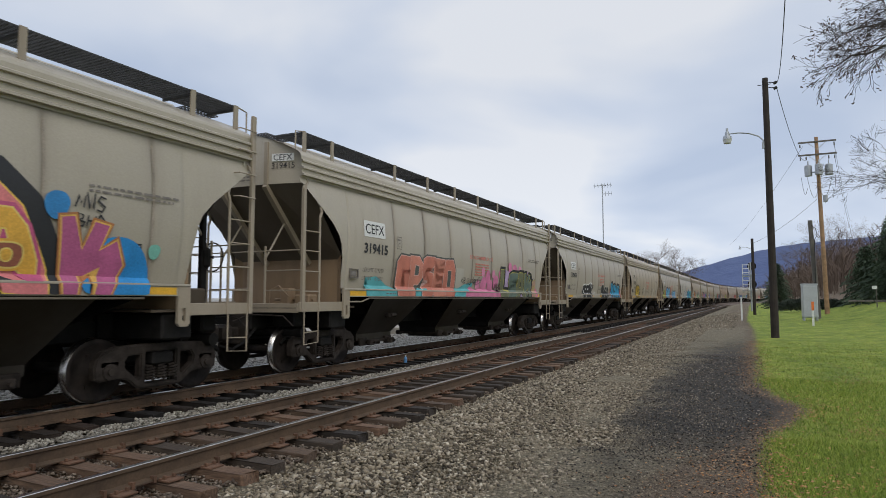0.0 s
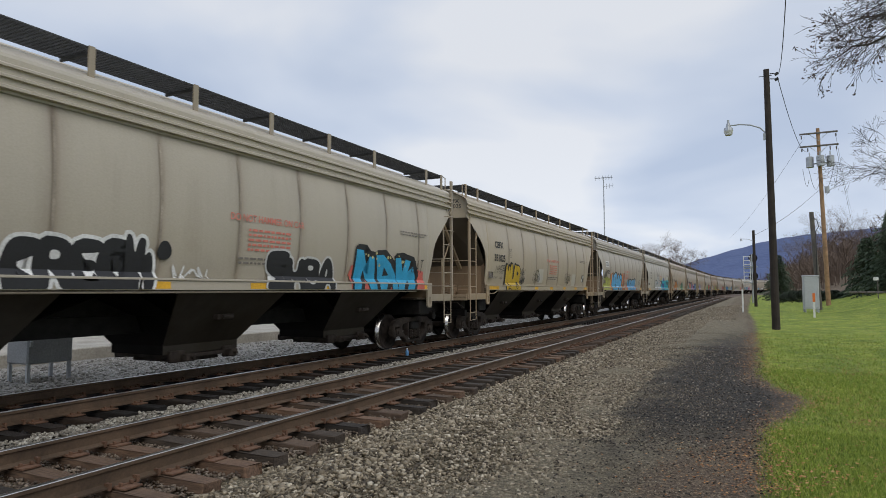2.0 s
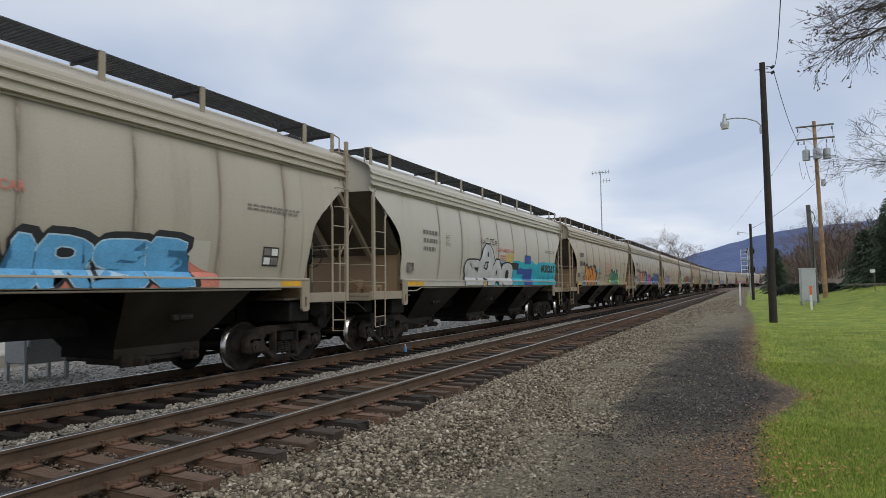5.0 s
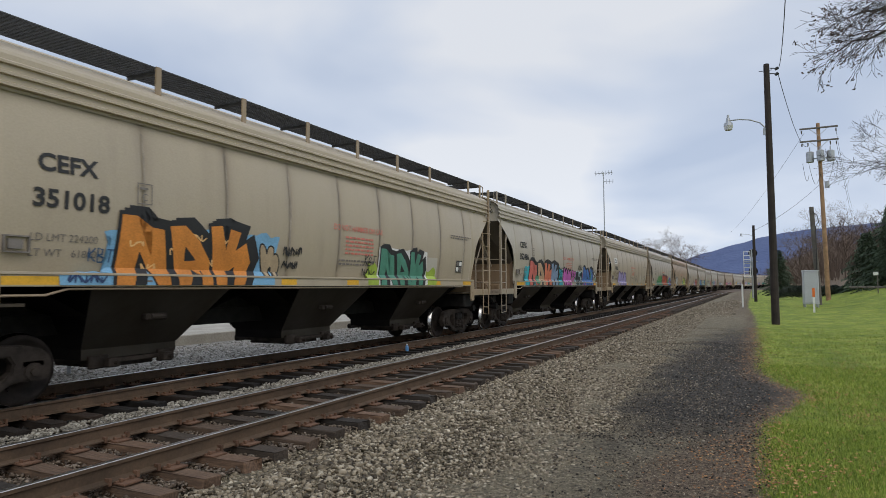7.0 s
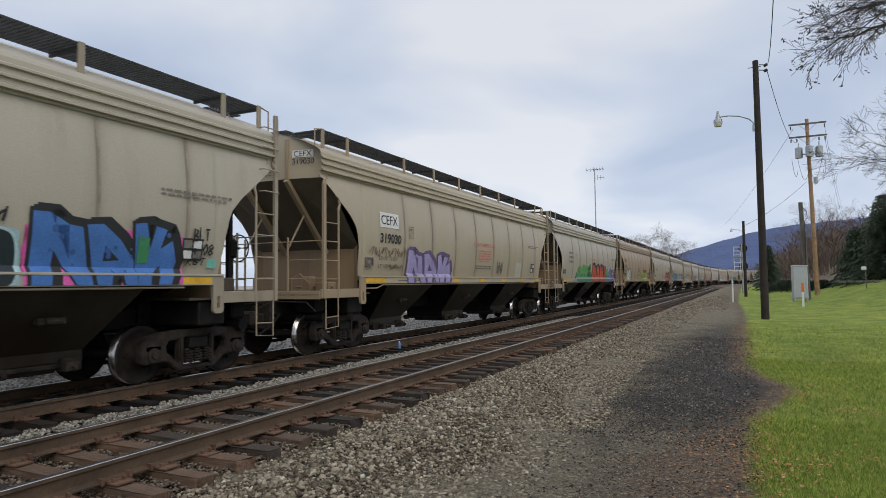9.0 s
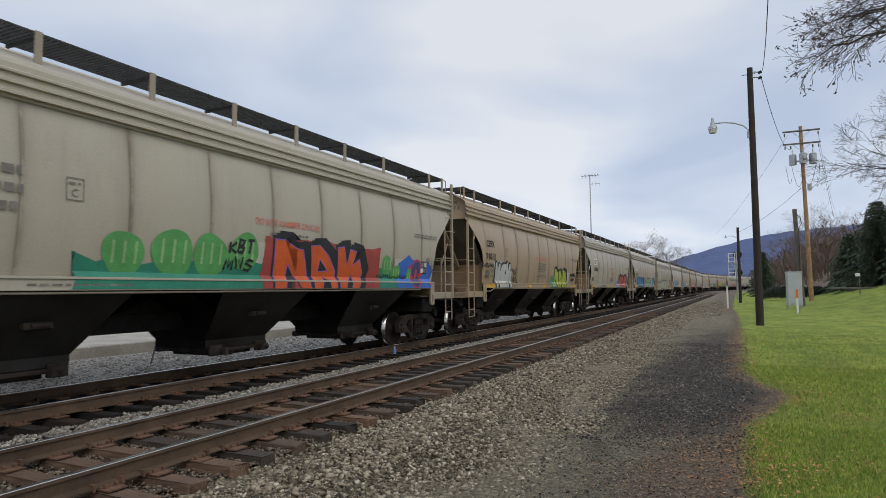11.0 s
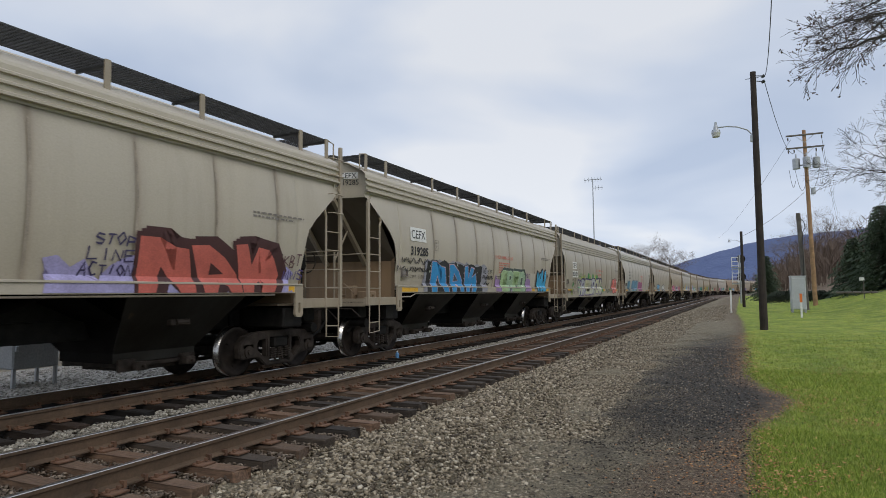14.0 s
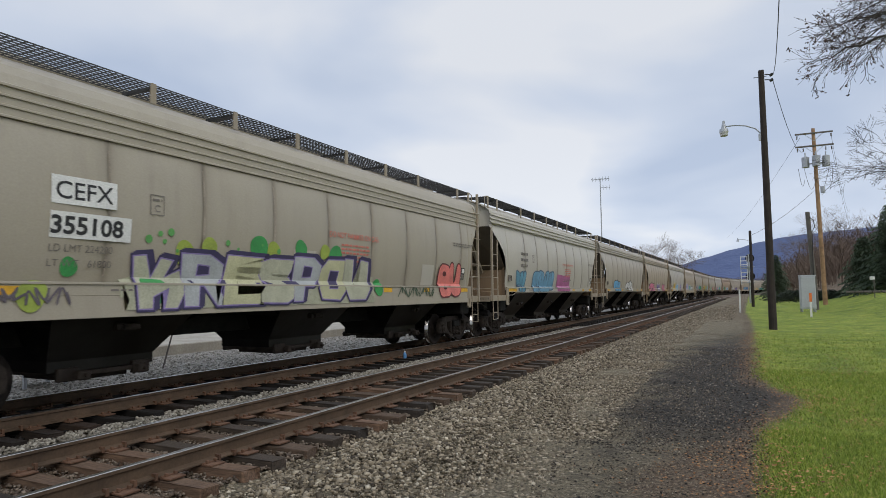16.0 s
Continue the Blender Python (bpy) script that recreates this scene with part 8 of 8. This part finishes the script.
    for k, (a, b, r) in enumerate(((7.98, 2.22, 0.15), (8.42, 2.18, 0.16), (8.2, 1.92, 0.13))):
        disc(7, a, b, r + 0.03, BLK, 0.008)
        disc(7, a, b, r, (0.52, 0.12, 0.42), 0.010)
        tag(7, "KBT"[k], a - 0.05, a + 0.07, b - 0.06, b + 0.06, BLK, 0.010, 40 + k)
    patch(7, 8.6, 10.05, 1.63, 2.32, paint((0.36, 0.52, 0.55)), 0.005, "graffiti_fill", 30, 0.12)
    piece(7, "SKO", 8.7, 9.95, 1.60, 2.34, [(0.014, 0.025, 0.03)], (0.42, 0.58, 0.62), None, None, 0.04, 2, 1.26, 0.06, seed=38)
    scribble(7, 9.0, 9.9, 2.42, 2.66, BLK, 39, 4, 0.018)
    patch(7, 10.1, 12.6, 1.63, 2.35, paint(HOTPINK), 0.003, "graffiti_fill", 32, 0.2)
    piece(7, "NDK", 10.25, 12.45, 1.58, 2.60, [(0.06, 0.17, 0.46)], BLK, None, (0.10, 0.06), 0.05, 0, 1.12, 0.06, 0.03, seed=11)
    blobs(7, 10.4, 12.3, 1.75, 2.4, (0.04, 0.11, 0.30), 14, 0.035, 0.022, 11)
    patch(7, 11.75, 11.95, 1.95, 2.35, paint((0.05, 0.24, 0.10)), 0.023, "graffiti_fill", 33, 0.06)
    tag(7, "BLT", 12.80, 13.16, 2.36, 2.54, BLK, 0.020, 50)
    tag(7, "4-08", 12.78, 13.25, 2.12, 2.28, BLK, 0.018, 51)
    tag(7, "KBT", 12.7, 13.1, 1.95, 2.05, BLK, 0.014, 52)
    patch(7, 13.15, 13.35, 1.90, 2.05, paint((0.20, 0.55, 0.45)), 0.004, "sticker")
    # lilac letters
    piece(8, "NDK", 2.2, 4.9, 1.58, 2.50, [(0.36, 0.31, 0.54)], (0.13, 0.09, 0.20), None, (0.10, 0.06), 0.045, 0, 1.1, 0.06, 0.03, seed=12)
    scribble(8, 0.2, 2.1, 2.30, 2.52, (0.20, 0.13, 0.08), 24, 8, 0.011)
    scribble(8, 1.0, 1.9, 1.98, 2.10, (0.2, 0.15, 0.10), 25, 6)
    scribble(8, 9.0, 9.6, 1.9, 2.4, (0.12, 0.12, 0.12), 27, 4)
    # red letters on green, with blue at the end
    patch(9, 2.2, 11.9, 1.63, 2.1, paint((0.03, 0.22, 0.14)), 0.003, "graffiti_fill", 27, 0.25)
    patch(9, 11.3, 13.3, 1.63, 2.3, paint((0.04, 0.15, 0.55)), 0.004, "graffiti_fill", 28, 0.35)
    for k, (a, b, r) in enumerate(((3.0, 2.15, 0.35), (3.9, 2.2, 0.4), (4.7, 2.2, 0.38), (5.5, 2.3, 0.36), (10.7, 2.2, 0.26), (11.2, 2.0, 0.24), (12.0, 1.95, 0.22))):
        disc(9, a, b, r, (0.10, 0.34, 0.10), 0.005 + 0.0005 * k)
        for q in range(3):
            patch(9, a - r * 0.6 + q * r * 0.55, a - r * 0.6 + q * r * 0.55 + 0.05, b - r * 0.4, b + r * 0.55, paint((0.28, 0.46, 0.20)), 0.010, "graffiti_shine")
    tag(9, "KBT", 5.1, 5.75, 2.28, 2.50, BLK, 0.035, 41)
    tag(9, "MWS", 5.0, 5.75, 1.98, 2.18, BLK, 0.032, 42)
    patch(9, 6.0, 10.3, 1.63, 2.60, paint((0.36, 0.06, 0.05)), 0.008, "graffiti_fill", 34, 0.14)
    piece(9, "NDK", 6.4, 9.5, 1.56, 2.62, [(0.60, 0.10, 0.02)], BLK, (0.22, 0.12, 0.46), (0.20, 0.10), 0.06, 0, 1.10, 0.06, 0.03, seed=13)
    piece(9, "O", 12.05, 12.6, 1.66, 2.42, [(0.05, 0.06, 0.16)], (0.42, 0.06, 0.12), None, None, 0.06, 2, 0.9, seed=42)
    blobs(9, 11.6, 13.2, 1.75, 2.3, (0.55, 0.07, 0.07), 8, 0.06, 0.012, 10)
    scribble(9, 12.85, 13.5, 2.15, 2.5, (0.10, 0.10, 0.12), 43, 3, 0.010)
    scribble(9, 10.2, 11.8, 1.86, 1.98, BLK, 44, 10, 0.010)
    # white letters and lime letters on the tan car
    patch(10, 0.2, 1.7, 2.35, 2.62, paint((0.48, 0.50, 0.46)), 0.003, "graffiti_fill", 36, 0.05)
    piece(10, "KSK", 0.45, 2.2, 1.58, 2.62, [(0.52, 0.52, 0.50)], (0.03, 0.035, 0.03), None, (-0.05, 0.03), 0.05, 2, 1.32, 0.06, 0.10, seed=44)
    scribble(10, -1.3, 0.1, 2.36, 2.52, BLK, 28, 8, 0.016)
    scribble(10, 2.3, 2.95, 2.12, 2.42, BLK, 29, 3, 0.014)
    scribble(10, 2.45, 3.0, 1.82, 2.1, BLK, 30, 4, 0.014)
    patch(10, 8.2, 10.0, 1.63, 2.2, paint((0.07, 0.32, 0.20)), 0.003, "graffiti_fill", 29, 0.3)
    patch(10, 8.75, 11.3, 1.63, 2.52, paint((0.50, 0.54, 0.46)), 0.004, "graffiti_fill", 38, 0.14)
    piece(10, "NDK", 8.85, 11.1, 1.58, 2.54, [(0.40, 0.47, 0.05)], BLK, None, (0.14, 0.08), 0.06, 0, 1.10, 0.06, 0.03, seed=14)
    scribble(10, 8.35, 8.8, 1.68, 1.78, WHT, 33, 4, 0.011)
    scribble(10, 11.9, 13.0, 2.22, 2.34, BLK, 45, 12, 0.026)
    scribble(10, 12.2, 12.9, 1.95, 2.10, BLK, 47, 8, 0.022)
    # outlined tag and red letters
    scribble(11, 5.6, 7.3, 1.90, 2.42, (0.16, 0.15, 0.12), 30, 4, 0.018)
    stencil(11, "THROUGH SILL", 2.85, 4.45, 1.645, 1.735, INK)
    patch(11, 8.3, 13.4, 1.63, 2.05, paint((0.34, 0.31, 0.52)), 0.003, "graffiti_fill", 31, 0.55)
    for k, word in enumerate(("STOP", "LINE", "ACTION")):
        tag(11, word, 9.0 - 0.10 * k, 9.68, 2.32 - 0.22 * k, 2.48 - 0.22 * k, (0.05, 0.04, 0.10), 0.018, 60 + k)
    piece(11, "NDK", 9.8, 12.85, 1.56, 2.52, [(0.50, 0.12, 0.09)], (0.06, 0.02, 0.02), None, (0.16, 0.09), 0.07, 0, 1.10, 0.06, 0.03, seed=15)
    tag(11, "KBT", 13.05, 13.6, 2.15, 2.35, (0.10, 0.04, 0.05), 0.018, 64)
    tag(11, "MWS", 13.05, 13.7, 1.88, 2.05, (0.08, 0.06, 0.20), 0.018, 65)
    # blue letters with dots, pale green piece, blue piece
    scribble(12, -0.3, 1.5, 2.40, 2.56, BLK, 33, 10, 0.011)
    scribble(12, -0.5, 1.4, 2.18, 2.32, BLK, 34, 9, 0.011)
    patch(12, 1.1, 6.0, 1.63, 2.55, paint((0.28, 0.28, 0.32)), 0.003, "graffiti_fill", 43, 0.28)
    patch(12, 1.25, 5.5, 1.63, 2.50, paint(BLK), 0.005, "graffiti_fill", 44, 0.14)
    blobs(12, 1.4, 5.25, 1.75, 2.5, (0.40, 0.46, 0.40), 60, 0.028, 0.007, 16)
    piece(12, "NDK", 1.55, 5.1, 1.56, 2.55, [(0.03, 0.26, 0.55)], (0.06, 0.08, 0.10), (0.60, 0.36, 0.38), None, 0.03, 0, 1.06, 0.06, 0.03, seed=16)
    tag(12, "WE CAN", 5.6, 6.5, 2.26, 2.42, BLK, 0.016, 35)
    scribble(12, 5.6, 6.6, 2.05, 2.20, BLK, 36, 6, 0.013)
    scribble(12, 5.8, 6.3, 1.85, 1.98, BLK, 37, 3, 0.013)
    patch(12, 6.9, 11.2, 1.63, 2.15, paint((0.34, 0.22, 0.42)), 0.003, "graffiti_fill", 33, 0.35)
    piece(12, "CREO", 7.5, 10.3, 1.58, 2.48, [(0.34, 0.48, 0.24), (0.30, 0.44, 0.28)], (0.07, 0.10, 0.09), (0.52, 0.62, 0.40), (0.08, 0.05), 0.045, 0, 1.18, 0.16, seed=47)
    tag(12, "KBT", 10.5, 11.0, 2.2, 2.36, (0.14, 0.06, 0.22), 0.014, 38)
    piece(12, "KU", 12.15, 13.4, 1.60, 2.58, [(0.05, 0.36, 0.60)], BLK, None, (-0.03, 0.03), 0.06, 2, 1.30, 0.06, 0.08, seed=48)
    tag(12, "KB", 13.5, 13.8, 2.2, 2.45, BLK, 0.014, 49)
    # violet and yellow piece in green blots
    for k, (a, b, r) in enumerate(((1.0, 2.0, 0.13), (2.9, 2.28, 0.2), (4.6, 2.45, 0.24), (5.0, 2.40, 0.2), (7.0, 2.45, 0.22), (6.6, 2.5, 0.16), (8.8, 1.75, 0.2), (0.5, 1.62, 0.2), (2.3, 1.70, 0.25), (3.4, 2.42, 0.16), (5.8, 2.52, 0.18))):
        disc(13, a, b, r, (0.05, 0.30, 0.08) if k % 2 == 0 else (0.32, 0.40, 0.07), 0.003 + 0.0004 * k)
    blobs(13, 2.0, 8.6, 2.1, 2.6, (0.12, 0.36, 0.10), 16, 0.05, 0.008, 12)
    patch(13, 1.9, 8.6, 1.40, 2.0, paint((0.42, 0.42, 0.30)), 0.002, "graffiti_fill", 45, 0.3)
    piece(13, "KRESPOU", 2.0, 8.3, 1.46, 2.36, [(0.46, 0.46, 0.34), (0.42, 0.44, 0.44), (0.50, 0.49, 0.30)], (0.05, 0.04, 0.10), (0.26, 0.20, 0.42), (0.08, 0.04), 0.035, 0, 1.12, 0.2, 0.08, seed=58)
    piece(13, "BU", 12.2, 13.6, 1.56, 2.5, [(0.70, 0.20, 0.17)], (0.12, 0.03, 0.03), None, None, 0.045, 2, 1.25, 0.06, 0.08, seed=51)
    scribble(13, 9.8, 11.8, 1.52, 1.75, (0.06, 0.10, 0.06), 36, 7, 0.016)
    scribble(13, -0.6, 1.0, 1.50, 1.72, (0.12, 0.10, 0.12), 37, 8, 0.015)
    # far cars: small pieces
    rng = random.Random(77)
    tints = [BLUE, SKY, TEAL, PINK, CORAL, ORG, GREEN, LIME, VIOLET, LILAC, WHT, YEL]
    wild(14, 0.2, 1.2, 1.64, 2.4, (0.14, 0.34, 0.45), (0.08, 0.14, 0.2), 2, 52)
    wild(14, 2.3, 5.2, 1.64, 2.45, (0.16, 0.34, 0.48), (0.08, 0.14, 0.2), 3, 53)
    patch(14, 5.9, 8.2, 1.63, 2.4, paint((0.40, 0.12, 0.26)), 0.003, "graffiti_fill", 41, 0.1)
    for n in range(15, len(CARS) - 2):
        y = rng.uniform(0.5, 3)
        while y < 12:
            w = rng.uniform(1.5, 3.2)
            if y + w > 13:
                break
            wild(n, y, y + w, 1.64, rng.uniform(2.2, 2.6), rng.choice(tints), BLK if rng.random() < 0.7 else WHT, 3, rng.randint(0, 999))
            y += w + rng.uniform(0.4, 4)


markings()
sprayed()


# ---- paint and names of the cars ----
def dress():
    coats = {"g": PAINT_GREY, "l": PAINT_LIGHT, "t": PAINT_TAN, "w": PAINT_WARM, "o": PAINT_OLIVE}
    plan = "oggwglwgwgtggolgwlwgwgltgwglg"
    words = {"g": "grey-beige", "l": "pale grey", "t": "tan", "w": "sandy beige", "o": "olive-grey"}
    extras = {0: "with a flame-coloured piece", 1: "with a faded pink and teal piece", 2: "with black and blue graffiti", 3: "with a small yellow piece", 4: "with blue letters on orange",
             5: "with a teal mural", 6: "with orange and green letters", 7: "with coral, pink and blue letters", 8: "with lilac letters", 9: "with red letters on green", 10: "with white and lime letters",
             11: "with red letters", 12: "with blue dotted letters", 13: "with a violet piece in green blots", 14: "with blue and plum pieces"}
    for n, car_ob in enumerate(CARS):
        coat = coats[plan[n]]
        for o in car_ob.children:
            if o.name.split(".")[0] in ("side_sheet", "roof", "end_panel", "side_sill", "trough_hatch"):
                o.material_slots[0].link = "OBJECT"
                o.material_slots[0].material = coat
        # hopper sheets of these cars take the colour with deeper shade
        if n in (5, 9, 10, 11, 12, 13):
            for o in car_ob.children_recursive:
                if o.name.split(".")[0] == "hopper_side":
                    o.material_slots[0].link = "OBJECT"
                    o.material_slots[0].material = HOPPER_DEEP_SHADE
        if plan[n] in "tw":
            for o in car_ob.children:
                if o.type == "MESH" and o.data.materials[0] == TRIM:
                    o.material_slots[0].link = "OBJECT"
                    o.material_slots[0].material = TRIM_TAN
        tagged(car_ob, words[plan[n]] + " covered hopper car " + extras.get(n, "with faded graffiti, on the far track"), "railway car", "train of hopper cars")


dress()


def motions():
    reach = 6.6
    for n, car_ob in enumerate(CARS):
        rows = []
        for k in range(33):
            t = k * 0.5
            s = PLACES[n] - travelled(t)
            ax, ay, _ = on_line(s - reach)
            bx, by, _ = on_line(s + reach)
            if s - reach < -60:
                ax, ay = TRACK_X, s - reach
                bx, by = TRACK_X, s + reach
            turn = math.degrees(math.atan2(bx - ax, by - ay))
            rows.append((t, pose((ax + bx) / 2, (ay + by) / 2, 0, 0, 0, -turn)))
        walk(car_ob, rows)
        if n <= 14:
            for truck in [c for c in car_ob.children if c.name.startswith("truck")]:
                for ws in [c for c in truck.children if c.name.startswith("wheelset")]:
                    y = ws.location.y
                    walk(ws, [(k / 30, pose(0, y, 0.482, math.degrees(travelled(k / 30) / 0.482))) for k in range(481)])


motions()
